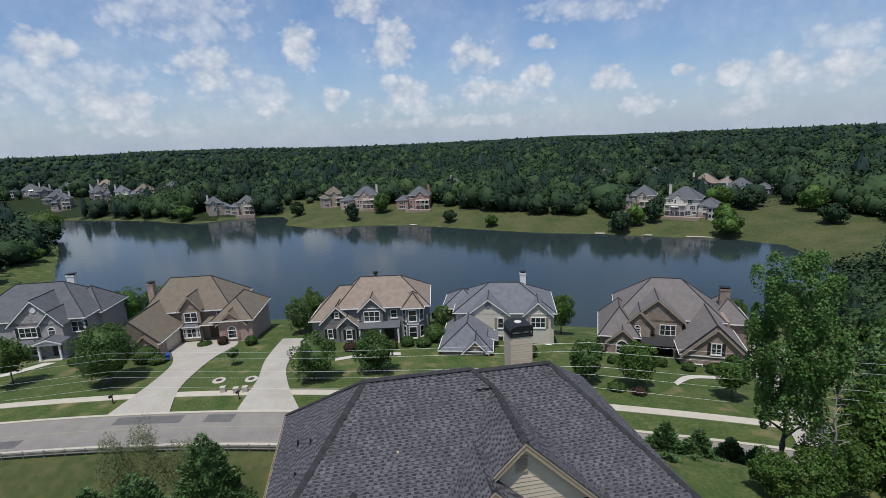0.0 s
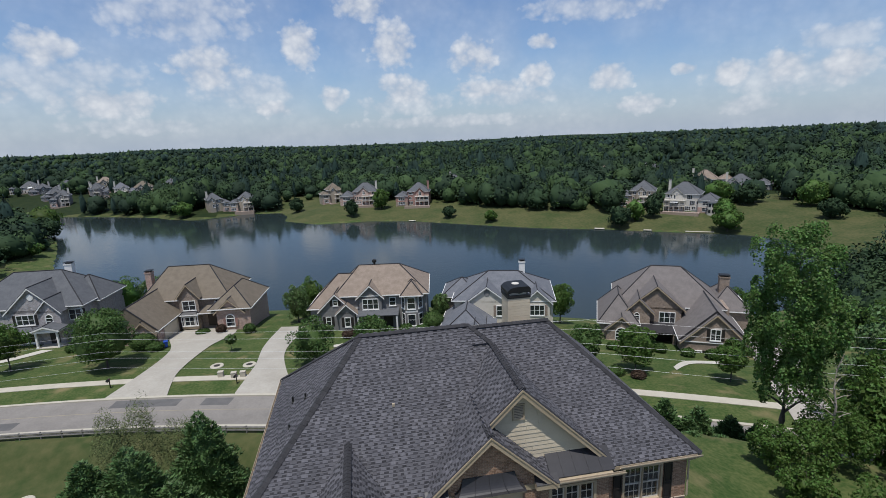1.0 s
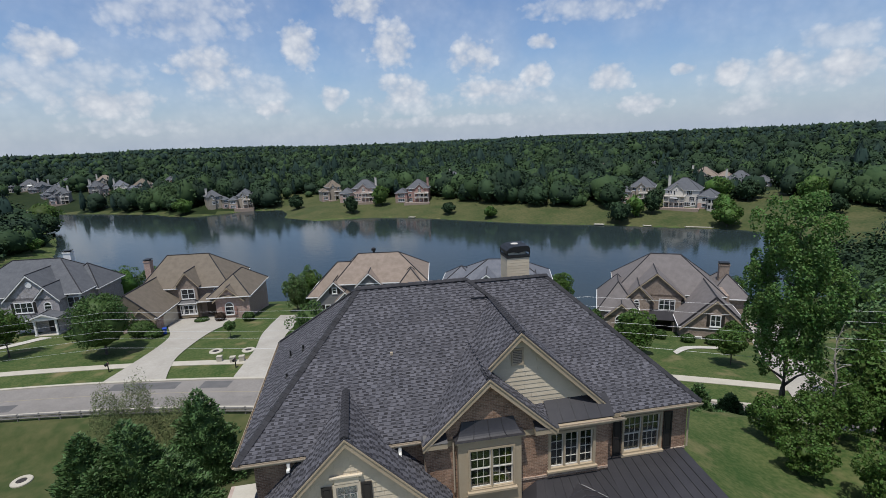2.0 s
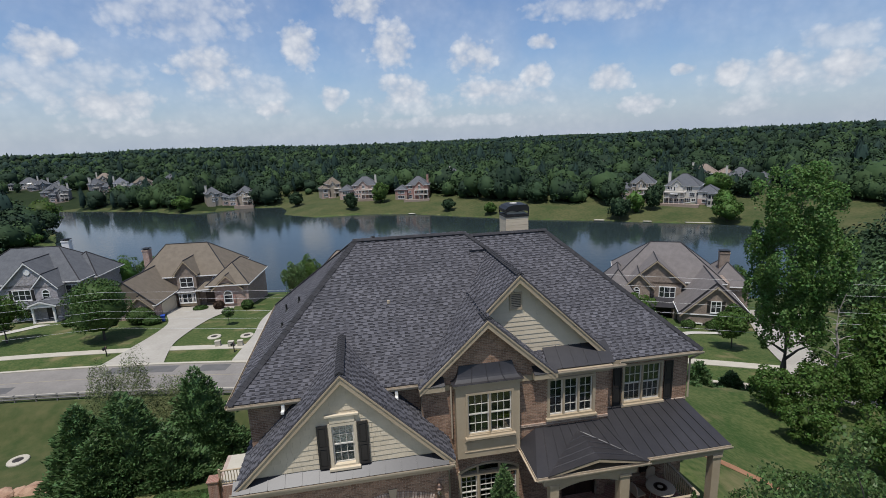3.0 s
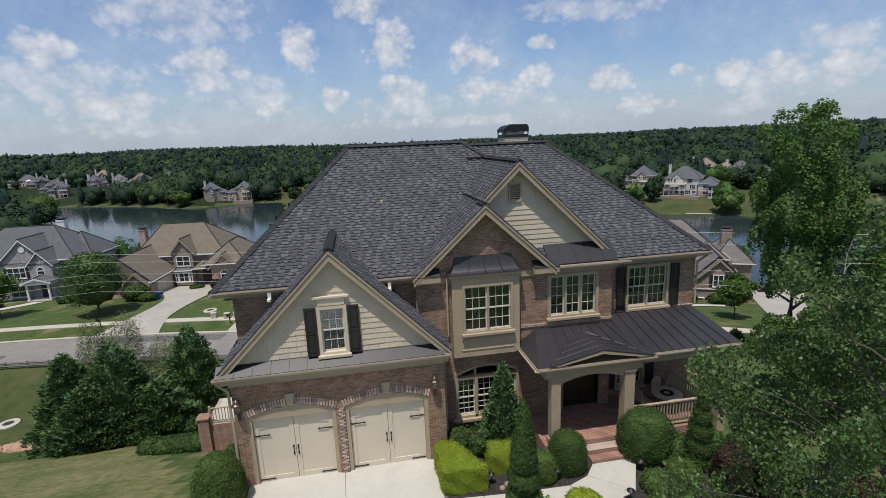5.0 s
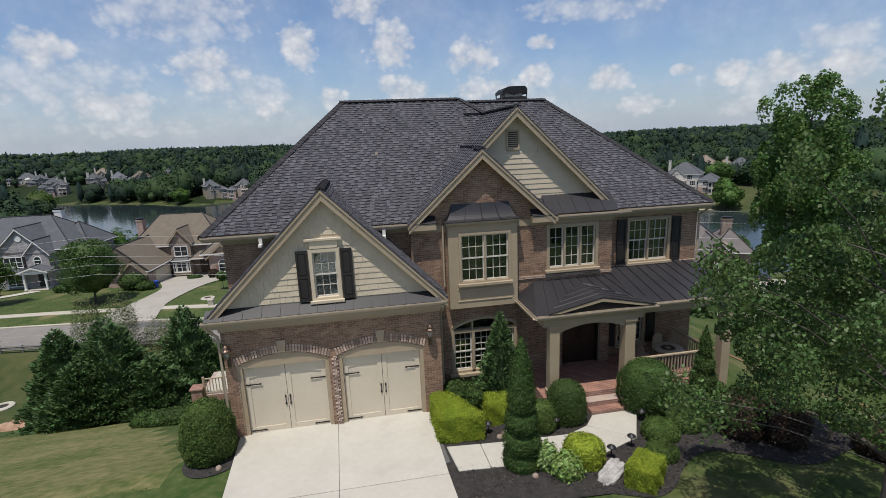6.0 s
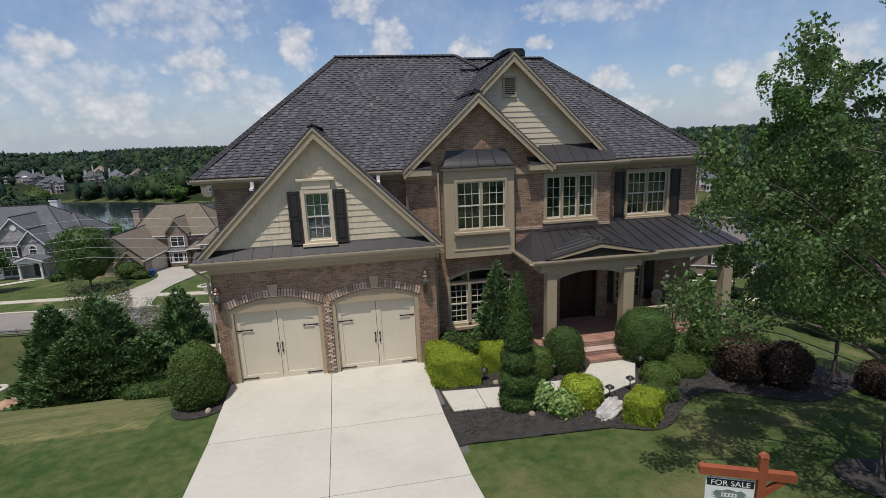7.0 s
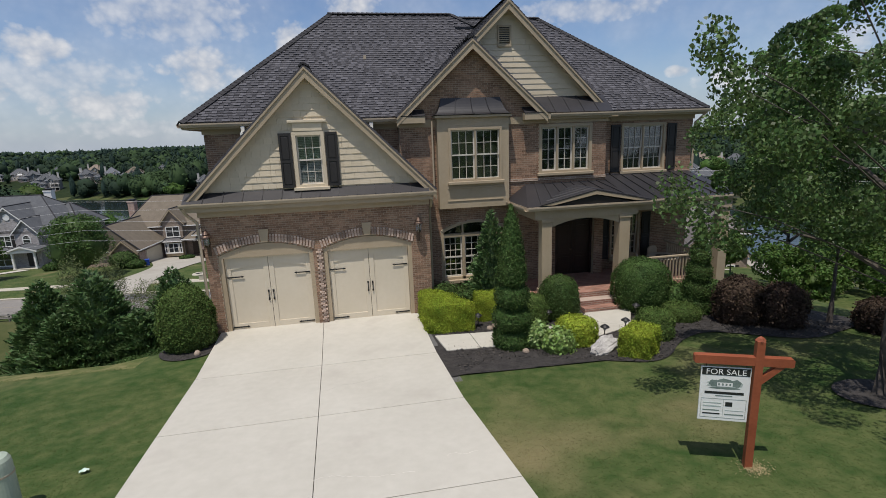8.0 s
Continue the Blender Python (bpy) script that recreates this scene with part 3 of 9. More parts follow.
def shutter(x0, x1, z0, z1, y, parent=house):
    t = 0.055
    zm = z0 + (z1 - z0) * 0.46
    bm = boxes((x0, x0 + t, y - 0.05, y, z0, z1), (x1 - t, x1, y - 0.05, y, z0, z1), *[(x0 + t, x1 - t, y - 0.05, y, z, z + 0.08) for z in (z0, zm, z1 - 0.08)])
    for a, b in ((z0 + 0.08, zm), (zm + 0.08, z1 - 0.08)):
        box(bm, x0 + t + 0.02, x1 - t - 0.02, y - 0.04, y, a + 0.03, b - 0.03, bevel=0.012)
        box(bm, x0 + t, x1 - t, y - 0.022, y, a, b)
    return part("shutter", bm, BLACK, parent, "black raised-panel shutter")


def downpipe(points, parent=house, r=0.045):
    cu = bpy.data.curves.new("downpipe", "CURVE")
    cu.dimensions, cu.bevel_depth, cu.bevel_resolution = "3D", r, 2
    sp = cu.splines.new("POLY")
    sp.points.add(len(points) - 1)
    for q, p in zip(sp.points, points):
        q.co = (*p, 1)
    cu.materials.append(GUTTER)
    ob = new("downpipe", cu)
    dg = bpy.context.evaluated_depsgraph_get()
    me = bpy.data.meshes.new_from_object(ob.evaluated_get(dg))
    bpy.data.objects.remove(ob)
    return part("downpipe", me, GUTTER, parent, "beige downpipe")


def gutter(a, b, parent=house, size=0.12, material=GUTTER):
    """An open trough from a to b along x or y, its back against the eave."""
    a, b = Vector(a), Vector(b)
    d = (b - a).normalized()
    n = Vector((d.y, -d.x, 0))
    out = [(0, 0), (0, -size), (size * 0.7, -size), (size, -size * 0.35), (size, 0), (size - 0.014, 0), (size - 0.014, -size * 0.33), (size * 0.66, -size + 0.014), (0.014, -size + 0.014), (0.014, 0)]
    bm = bmesh.new()
    ends = [[bm.verts.new(p + n * u + Vector((0, 0, w))) for u, w in out] for p in (a, b)]
    k = len(out)
    for i in range(k):
        bm.faces.new((ends[0][i], ends[1][i], ends[1][(i + 1) % k], ends[0][(i + 1) % k]))
    bm.faces.new(ends[0])
    bm.faces.new(ends[1][::-1])
    bmesh.ops.recalc_face_normals(bm, faces=bm.faces)
    return part("gutter", bm, material, parent)


# ---- walls ----
wall("garage_wall", [(-3.38, -0.35), (3.6, -0.35), (3.6, 4.22), (-3.38, 4.22)], 0, 0.3, MORTAR,
     [(-3.02, -0.17, -0.5, 2.52, 0.33), (0.14, 2.98, -0.5, 2.52, 0.33)], "brown brick garage front with arched openings")
part("side_wall", boxes((3.3, 3.6, 0.3, 1.2, -0.35, 4.3)), BRICK, house)
part("side_wall", boxes((-3.38, -3.08, 0.3, 12.2, -6.0, 4.22)), BRICK, house)
part("upper_side_wall", boxes((-3.38, -3.08, 1.65, 12.2, 4.22, 6.42)), BRICK, house)
wall("upper_wall", [(-3.08, 3.0), (2.9, 3.0), (2.9, 6.42), (-3.08, 6.42)], 1.65, 1.95, MORTAR)
wall("middle_wall", [(2.9, -0.35), (10.42, -0.35), (10.42, 6.42), (8.0, 6.55), (5.5, 8.8), (2.9, 6.42)], 1.2, 1.65, MORTAR,
     [(4.18, 6.66, 0.78, 2.62, 0.3), (4.4, 6.4, 3.6, 6.5), (7.84, 9.86, 4.46, 6.16), (8.5, 10.05, 0.5, 2.95)], "brown brick front wall under the middle gable")
wall("right_wall", [(10.42, -0.35), (14.24, -0.35), (14.24, 6.42), (10.42, 6.42)], 1.65, 1.95, MORTAR, [(11.28, 13.1, 4.34, 6.1), (10.95, 12.2, 0.9, 2.75)])
part("side_wall", boxes((13.94, 14.24, 1.95, 12.2, -6.0, 6.42)), BRICK, house)
part("back_wall", boxes((-3.08, 13.94, 11.9, 12.2, -6.0, 6.42)), BRICK, house)
part("foundation", boxes((3.6, 7.0, 1.21, 1.5, -1.0, -0.36), (-3.36, 14.2, 1.7, 11.8, -6, -0.36)), WALKS, house)
each("frieze", ((-3.42, 2.86, 1.60, 1.649, 6.2, 6.43), (2.86, 10.46, 1.15, 1.199, 6.2, 6.43), (10.46, 14.28, 1.60, 1.649, 6.2, 6.43)), TRIM, "beige frieze board")
each("sill_course", ((6.72, 10.42, 1.15, 1.199, 4.2, 4.30), (10.46, 14.24, 1.60, 1.649, 4.2, 4.28)), BRICK)

# garage wall's soldier courses: every brick of the two arches
solid_me = None
SOLDIER = mat("soldier_brick", (0.26, 0.17, 0.13), (0.52, 0.43, 0.35), 9, 0.85, spread=0.9)
arch_wall = bpy.data.objects["garage_wall"]
for cx, hw in ((-1.595, 1.5), (1.56, 1.5)):
    for i in range(33):
        u = -1 + 2 * (i + 0.5) / 33
        if abs(u) < 0.065:
            continue
        if solid_me is None:
            b = boxes((-0.032, 0.032, -0.03, 0.02, 0, 0.24), bevel=0.004)
            solid_me = bpy.data.meshes.new("brick")
            b.to_mesh(solid_me)
            b.free()
            solid_me.materials.append(SOLDIER)
        ob = new("brick", solid_me)
        ob.parent = arch_wall
        ob.location, ob.rotation_euler = (cx + u * hw * 0.98, random.uniform(-0.008, 0.002), 2.55 + 0.33 * (1 - u * u)), (0, u * 0.24, 0)
    key = bmesh.new()
    prism(key, [(cx - 0.10, 2.88), (cx + 0.10, 2.88), (cx + 0.15, 3.28), (cx - 0.15, 3.28)], "y", -0.05, 0.02)
    part("keystone", key, TRIM, arch_wall, "pale stone keystone")
# quoined pier between the doors
for i in range(38):
    ob = new("brick", solid_me)
    ob.parent = arch_wall
    ob.location, ob.rotation_euler, ob.scale = (-0.075 + 0.06 * (i % 2) + random.uniform(-0.01, 0.01), -0.004, 0.05 + i * 0.066), (0, 1.5708, 0), (0.85, 1, 0.6)

# ---- garage doors ----
for x0, x1 in ((-3.02, -0.17), (0.14, 2.98)):
    cx = (x0 + x1) / 2
    rim = bmesh.new()
    out = [(x0, 0.0)] + [(x0 + (x1 - x0) * k / 12, 2.5 + 0.33 * (1 - (2 * k / 12 - 1) ** 2)) for k in range(13)] + [(x1, 0.0)]
    inn = [(x1 - 0.13, 0.0), (x1 - 0.13, 2.42), (x0 + 0.13, 2.42), (x0 + 0.13, 0.0)]
    prism(rim, out + inn, "y", 0.03, 0.2)
    door = part("garage_door", rim, TRIM, house, "cream carriage-style garage door with black iron straps, closed")
    for k, (a, b) in enumerate(((x0 + 0.13, cx), (cx, x1 - 0.13))):
        st = 0.16
        lo, hi = 0.03, 2.42
        leaf = boxes((a + 0.006, b - 0.006, 0.16, 0.2, lo, hi))
        for r in ((a + 0.006, a + st, lo, hi), (b - st, b - 0.006, lo, hi), (a + st, b - st, lo, lo + 0.2)):
            box(leaf, r[0], r[1], 0.135, 0.16, r[2], r[3], bevel=0.006)
        top = [(a + st, 2.42), (a + st, 2.02 + (0.14 if k else 0.0)), *[(a + st + (b - a - 2 * st) * j / 6, 2.02 + 0.14 * ((6 - j) / 6 if k else j / 6)) for j in range(1, 6)], (b - st, 2.02 + (0.0 if k else 0.14)), (b - st, 2.42)]
        prism(leaf, top, "y", 0.135, 0.16)
        part("leaf", leaf, DOORPAINT, door)
        for zz in (0.12, 1.78):
            d = 1 if k == 0 else -1
            e = a + 0.03 if k == 0 else b - 0.03
            s = bmesh.new()
            prism(s, [(e, zz - 0.022), (e + d * 0.42, zz - 0.014), (e + d * 0.43, zz - 0.035), (e + d * 0.5, zz), (e + d * 0.43, zz + 0.035), (e + d * 0.42, zz + 0.014), (e, zz + 0.022)], "y", 0.118, 0.135)
            part("strap_hinge", s, IRON, door, "black iron strap hinge")
        hx = cx + (-0.075 if k == 0 else 0.075)
        h = boxes((hx - 0.012, hx + 0.012, 0.09, 0.105, 0.98, 1.26), (hx - 0.025, hx + 0.025, 0.1, 0.135, 0.95, 1.02), (hx - 0.025, hx + 0.025, 0.1, 0.135, 1.22, 1.29), bevel=0.006)
        part("handle", h, IRON, door, "black iron pull handle")
# black board gives the dark inside the garage
part("garage_dark", boxes((-3.05, 3.0, 0.32, 0.36, -0.2, 3.0)), BLACK, house)


# ---- roofs ----
def tri_x(poly, v):
    """The stretch of u that a convex outline covers at height v."""
    us = []
    for (u0, v0), (u1, v1) in zip(poly, poly[1:] + poly[:1]):
        if (v0 - v) * (v1 - v) <= 0 and abs(v1 - v0) > 1e-9:
            us.append(u0 + (u1 - u0) * (v - v0) / (v1 - v0))
    return (min(us), max(us)) if len(us) > 1 else None


PIECES = []


def shingled(name, corners, u_dir, seed, pieces=0, where=None, label=""):
    """A roof slope as a plate, with courses of tabs laid over it. corners: convex, the first two along the eave."""
    rnd = np.random.RandomState(seed)
    o = Vector(corners[0])
    u = Vector(u_dir).normalized()
    n = (Vector(corners[1]) - o).cross(Vector(corners[2]) - o).normalized()
    if n.z < 0:
        n = -n
    v = n.cross(u)
    if v.z < 0:
        v = -v
    bm = slab(bmesh.new(), corners, 0.04 if name == "gable_slope" else 0.09)
    ob = part(name, bm, SHINGLE, house, label)
    poly = [((Vector(c) - o).dot(u), (Vector(c) - o).dot(v)) for c in corners]
    top = max(p[1] for p in poly)
    verts, faces, dverts, dfaces = [], [], [], []
    course, k = 0.142, 0
    made = 0
    while k * course < top - 0.02:
        va = k * course
        span = tri_x(poly, min(va + 0.04, top - 0.01))
        k += 1
        if not span:
            continue
        a, end, tooth = span[0] - rnd.uniform(0, 0.4), span[1], bool(rnd.rand() < 0.5)
        while a < end:
            w = rnd.choice((0.13, 0.16, 0.2, 0.25)) if not tooth else rnd.choice((0.11, 0.14, 0.17, 0.2))
            b = a + w
            aa, bb = max(a, span[0]), min(b - 0.006, end)
            a = b
            if bb - aa < 0.03:
                continue
            tooth = not tooth
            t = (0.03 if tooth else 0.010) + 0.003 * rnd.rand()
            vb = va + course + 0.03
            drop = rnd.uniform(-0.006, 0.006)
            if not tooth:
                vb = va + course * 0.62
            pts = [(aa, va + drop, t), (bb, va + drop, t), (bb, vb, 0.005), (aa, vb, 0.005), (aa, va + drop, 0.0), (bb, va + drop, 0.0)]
            world = [o + u * p[0] + v * p[1] + n * p[2] for p in pts]
            mid = world[0]
            if pieces and made < pieces and where(mid):
                made += 1
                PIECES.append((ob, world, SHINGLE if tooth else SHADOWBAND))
                continue
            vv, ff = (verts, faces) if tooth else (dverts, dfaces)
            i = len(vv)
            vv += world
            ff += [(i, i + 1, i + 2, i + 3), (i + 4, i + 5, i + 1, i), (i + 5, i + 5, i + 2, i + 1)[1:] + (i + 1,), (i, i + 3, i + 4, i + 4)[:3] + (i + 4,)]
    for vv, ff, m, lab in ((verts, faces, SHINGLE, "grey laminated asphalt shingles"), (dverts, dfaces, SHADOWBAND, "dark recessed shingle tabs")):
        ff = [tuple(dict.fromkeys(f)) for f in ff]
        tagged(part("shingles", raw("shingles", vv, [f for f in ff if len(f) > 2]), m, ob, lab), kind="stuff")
    return ob


def caps(a, b, parent, w=0.17, step=0.2, material=RIDGECAP):
    """Ridge or hip caps, lapped from a up or along to b: one folded strip a cap, joined."""
    a, b = Vector(a), Vector(b)
    d = b - a
    L = d.length
    d.normalize()
    side = d.cross(Vector((0, 0, 1))).normalized()
    up = side.cross(d).normalized()
    for i in range(int(L / step)):
        vs, fs = [], []
        p, q = a + d * (i * step), a + d * min(L, (i + 1.35) * step)
        j = len(vs)
        for e, lift in ((p, 0.07), (q, 0.05)):
            vs += [e - side * w - up * (w * 0.52 - lift), e + up * lift, e + side * w - up * (w * 0.52 - lift)]
        vs += [p - side * w - up * (w * 0.52 - 0.01), p + up * 0.01, p + side * w - up * (w * 0.52 - 0.01)]
        fs += [(j, j + 1, j + 4, j + 3), (j + 1, j + 2, j + 5, j + 4), (j + 6, j + 7, j + 1, j), (j + 7, j + 8, j + 2, j + 1)]
        part("ridge_cap", raw("ridge_cap", vs, fs), material, parent)


EL, ER, EF, EB = -3.92, 14.6, 1.27, 12.6
RL, RM, RR, RY = 0.82, 5.95, 9.9, 6.86
front_l = shingled("roof_slope", [(EL, EF, EAVE), (RM, EF, EAVE), (RM, RY, RIDGE), (RL, RY, RIDGE)], (1, 0, 0), 1, 300, lambda p: p.y > 1.2 and -3.6 < p.x < 3 and p.z < 8.4, "dark grey shingled front slope of the main roof")
front_r = shingled("roof_slope", [(RM, EF, EAVE), (ER, EF, EAVE), (RR, RY, RIDGE - 0.14), (RM, RY, RIDGE - 0.14)], (1, 0, 0), 2, 300, lambda p: p.x > 10.9 and p.z < 9.5)
left_s = shingled("roof_slope", [(EL, EB, EAVE), (EL, EF, EAVE), (RL, RY, RIDGE)], (0, -1, 0), 3)
right_s = shingled("roof_slope", [(ER, EF, EAVE), (ER, EB, EAVE), (RR, RY, RIDGE - 0.14)], (0, 1, 0), 4)
back_bm = bmesh.new()
slab(back_bm, [(ER, EB, EAVE), (EL, EB, EAVE), (RL, RY, RIDGE), (RM, RY, RIDGE), (RM, RY, RIDGE - 0.14), (RR, RY, RIDGE - 0.14)], 0.09)
part("roof_slope", back_bm, SHINGLE, house)
step_bm = bmesh.new()
prism(step_bm, [(EF, EAVE - 0.02), (RY, RIDGE - 0.14), (RY, RIDGE), (EF, EAVE)], "x", RM - 0.02, RM)
part("roof_step", step_bm, RIDGECAP, house)
ZK = EAVE + (6.0 - EF) * (RIDGE - EAVE) / (RY - EF)
shingled("roof_slope", [(RM, 6.0, ZK), (6.88, 6.0, ZK), (RM, RY, RIDGE)], (1, 0, 0), 6)
caps((6.88, 5.96, ZK), (RM, RY, RIDGE), front_l, 0.15)
caps((EL, EF, EAVE), (RL, RY, RIDGE), front_l)
caps((ER, EF, EAVE), (RR, RY, RIDGE - 0.14), front_r)
caps((EL, EB, EAVE), (RL, RY, RIDGE), left_s)
caps((RL - 0.1, RY, RIDGE), (RM, RY, RIDGE), front_l)
caps((RM, RY, RIDGE - 0.14), (RR + 0.1, RY, RIDGE - 0.14), front_r)


def gable(cx, apex, foot, hw, y0, y1, seed, overhang_face, pieces=0, where=None, cap_to=None):
    """A cross gable: two slopes from y0 back to y1, fascia boards on its face."""
    l = shingled("gable_slope", [(cx - hw, y1, foot), (cx - hw, y0, foot), (cx, y0, apex), (cx, y1, apex)], (0, -1, 0), seed, pieces, where)
    r = shingled("gable_slope", [(cx + hw, y0, foot), (cx + hw, y1, foot), (cx, y1, apex), (cx, y0, apex)], (0, 1, 0), seed + 1)
    caps((cx, y0 + 0.02, apex), (cx, cap_to or y1, apex), l, 0.15)
    sl = (apex - foot) / hw
    w, t = 0.22, math.hypot(1, sl)
    for d in (-1, 1):
        fb = bmesh.new()
        off = 0.045 * t
        pts = [(cx, apex - off), (cx + d * hw, foot - off), (cx + d * hw, foot - off - w * t * 0.9), (cx, apex - off - w * t)]
        prism(fb, pts, "y", y0, y0 + 0.035)
        part("rake_board", fb, TRIM, house, "beige rake board")
        sb = bmesh.new()
        prism(sb, [(cx, apex - off - w * t * 0.35), (cx + d * hw, foot - off - w * t * 0.35), (cx + d * hw, foot - off - w * t * 0.5), (cx, apex - off - w * t * 0.5)], "y", y0 + 0.036, overhang_face)
        part("soffit", sb, TRIM, house, "beige soffit")
        mb = bmesh.new()
        prism(mb, [(cx, apex - off), (cx + d * hw, foot - off), (cx + d * hw, foot - off - 0.05 * t), (cx, apex - off - 0.05 * t)], "y", y0 - 0.03, y0 - 0.002)
        part("rake_moulding", mb, TRIM, house)


G1 = (0.08, 8.05, 4.24, 3.78)
gable(*G1, -0.24, 3.9, 10, 0.0, 300, lambda p: p.y < 2.6 and p.x > -3.9, 3.55)
G2 = (5.42, 9.0, 6.56, 2.62)
gable(*G2, 0.85, 4.6, 20, 1.2, 0, None, 1.75)
G3 = (6.88, 10.38, 6.56, 3.95)
gable(*G3, 1.55, 6.3, 30, 1.88, 0, None, 6.1)


def lap_siding(cx, apex, foot, hw, y, z0, z1, parent, step=0.17, hole=None, shakes=False):
    """Lap boards between z0 and z1 inside a gable, each tilted out at its foot."""
    z = z0
    rnd = random.Random(5)
    while z < z1:
        zt = min(z + step + 0.02, apex - 0.02)
        half0 = hw * (apex - z) / (apex - foot)
        half1 = max(hw * (apex - zt) / (apex - foot), 0.02)
        if half0 < 0.06:
            break
        cuts = [-1.0]
        if shakes:
            u = -half0
            while u < half0:
                u += rnd.uniform(0.14, 0.34)
                cuts.append(u / half0)
        else:
            cuts += [rnd.uniform(-0.6, 0.6)]
        cuts.append(1.0)
        cuts = sorted(c for c in cuts if -1 <= c <= 1)
        for a, b in zip(cuts, cuts[1:]):
            xa, xb = cx + a * half0 + 0.003, cx + b * half0 - 0.003
            if hole and hole[2] - step < z < hole[3]:
                if xa >= hole[0] and xb <= hole[1]:
                    continue
                if xa < hole[0] < xb:
                    xb = hole[0]
                elif xa < hole[1] < xb:
                    xa = hole[1]
            if xb - xa < 0.02:
                continue
            ta, tb = max(cx - half1, min(xa, cx + half1)), max(cx - half1, min(xb, cx + half1))
            if tb - ta < 0.004:
                tb = ta + 0.004
            bm = bmesh.new()
            f = rnd.uniform(-0.004, 0.004)
            lo = [bm.verts.new(p) for p in ((xa, y - 0.026 + f, z), (xb, y - 0.026 + f, z), (xb, y, z), (xa, y, z))]
            hi = [bm.verts.new(p) for p in ((ta, y - 0.008, zt), (tb, y - 0.008, zt), (tb, y, zt), (ta, y, zt))]
            for i in range(4):
                bm.faces.new((lo[i], lo[(i + 1) % 4], hi[(i + 1) % 4], hi[i]))
            bm.faces.new(lo[::-1])
            bm.faces.new(hi)
            part("shake" if shakes else "board", bm, SIDING, parent)
        z += step


# garage gable face
gw = wall("gable_wall", [(-3.4, 4.24), (3.5, 4.24), (0.08, 7.86)], 0.03, 0.25, SIDING, [(-0.40, 0.40, 4.56, 6.14)], "cream shake-sided gable over the garage")
lap_siding(0.06, 7.92, 4.24, 3.55, 0.03, 4.5, 7.95, gw, 0.19, hole=(-0.44, 0.45, 4.45, 6.14), shakes=True)
window(-0.47, 0.48, 4.5, 6.16, 0.0, 1, 3, 4, frame_w=0.11, label="cream-framed sash window in the garage gable", proud=0.05, material=SIDING)
# added slats; their grey-green stands in for the pane's pale reflection
part("blind", boxes(*[(-0.37, 0.37, 0.125, 0.135, 4.58 + 0.05 * k, 4.622 + 0.05 * k) for k in range(29)]), PANETONE, house, "grey-green slats added for the pale reflection in the glass")
shutter(-0.86, -0.5, 4.5, 6.13, -0.02)
shutter(0.51, 0.87, 4.5, 6.13, -0.02)
part("lintel", boxes((-0.42, 0.44, -0.06, 0.0, 6.17, 6.42), (-0.56, 0.58, -0.11, 0.0, 6.42, 6.5), bevel=0.012), SIDING, house, "cream window head with a small cornice")


def pent(x0, x1, y0, y1, z0, z1, seams, parent=house):
    """A narrow metal roof with standing seams, highest at y1."""
    bm = slab(bmesh.new(), [(x0, y0, z0), (x1, y0, z0), (x1, y1, z1), (x0, y1, z1)], 0.03)
    ob = part("metal_roof", bm, METALROOF, parent, "dark bronze standing-seam metal roof")
    for i in range(1, seams):
        x = x0 + (x1 - x0) * i / seams
        sb = bmesh.new()
        slab(sb, [(x - 0.012, y0 - 0.004, z0 + 0.026), (x + 0.012, y0 - 0.004, z0 + 0.026), (x + 0.012, y1, z1 + 0.026), (x - 0.012, y1, z1 + 0.026)], 0.026)
        part("seam", sb, METALROOF, ob)
    return ob


pent(-3.72, 3.6, -0.36, 0.02, 4.2, 4.46, 13)
each("cornice", ((-3.6, 3.72, -0.30, -0.02, 3.93, 4.16), (-3.42, 3.62, -0.06, -0.002, 3.74, 3.93)), TRIM, "beige cornice over the garage")
gutter((-3.8, -0.3, 4.2), (3.8, -0.3, 4.2))

# large right gable face
rg = wall("gable_wall", [(3.55, 6.6), (10.25, 6.6), (6.88, 10.05)], 1.9, 2.1, SIDING, [], "cream lap-sided gable with a louvre vent")
lap_siding(6.88, 10.2, 6.6, 3.72, 1.9, 6.85, 10.1, rg, 0.19)
vent = part("louvre_vent", boxes((6.56, 7.06, 1.83, 1.9, 8.86, 8.93), (6.56, 7.06, 1.83, 1.9, 9.5, 9.57), (6.56, 6.62, 1.83, 1.9, 8.93, 9.5), (7.0, 7.06, 1.83, 1.9, 8.93, 9.5)), TRIM, house, "beige louvred gable vent")
for i in range(8):
    sl = bmesh.new()
    z = 8.94 + i * 0.07
    slab(sl, [(6.62, 1.84, z), (7.0, 1.84, z), (7.0, 1.895, z + 0.055), (6.62, 1.895, z + 0.055)], 0.012)
    part("slat", sl, TRIM, vent)
part("vent_screen", boxes((6.62, 7.0, 1.872, 1.896, 8.93, 9.5)), BLACK, vent)
pent(7.9, 10.62, 1.12, 1.89, 6.56, 7.16, 5)

# eaves, gutters and returns
each("soffit", ((-3.9, 2.9, 1.3, 1.65, 6.40, 6.46), (10.42, 14.55, 1.3, 1.65, 6.40, 6.46), (-3.9, -3.38, 1.3, 12.5, 6.405, 6.455), (14.24, 14.55, 1.65, 12.5, 6.40, 6.46)), TRIM, "beige soffit")
each("fascia", ((-3.9, 2.9, 1.27, 1.3, 6.36, 6.53), (10.42, 14.55, 1.27, 1.3, 6.36, 6.53), (-3.9, -3.87, 1.3, 12.5, 6.36, 6.53), (14.55, 14.58, 1.3, 12.5, 6.36, 6.53)), TRIM)
gutter((-3.92, 1.27, 6.54), (2.9, 1.27, 6.54))
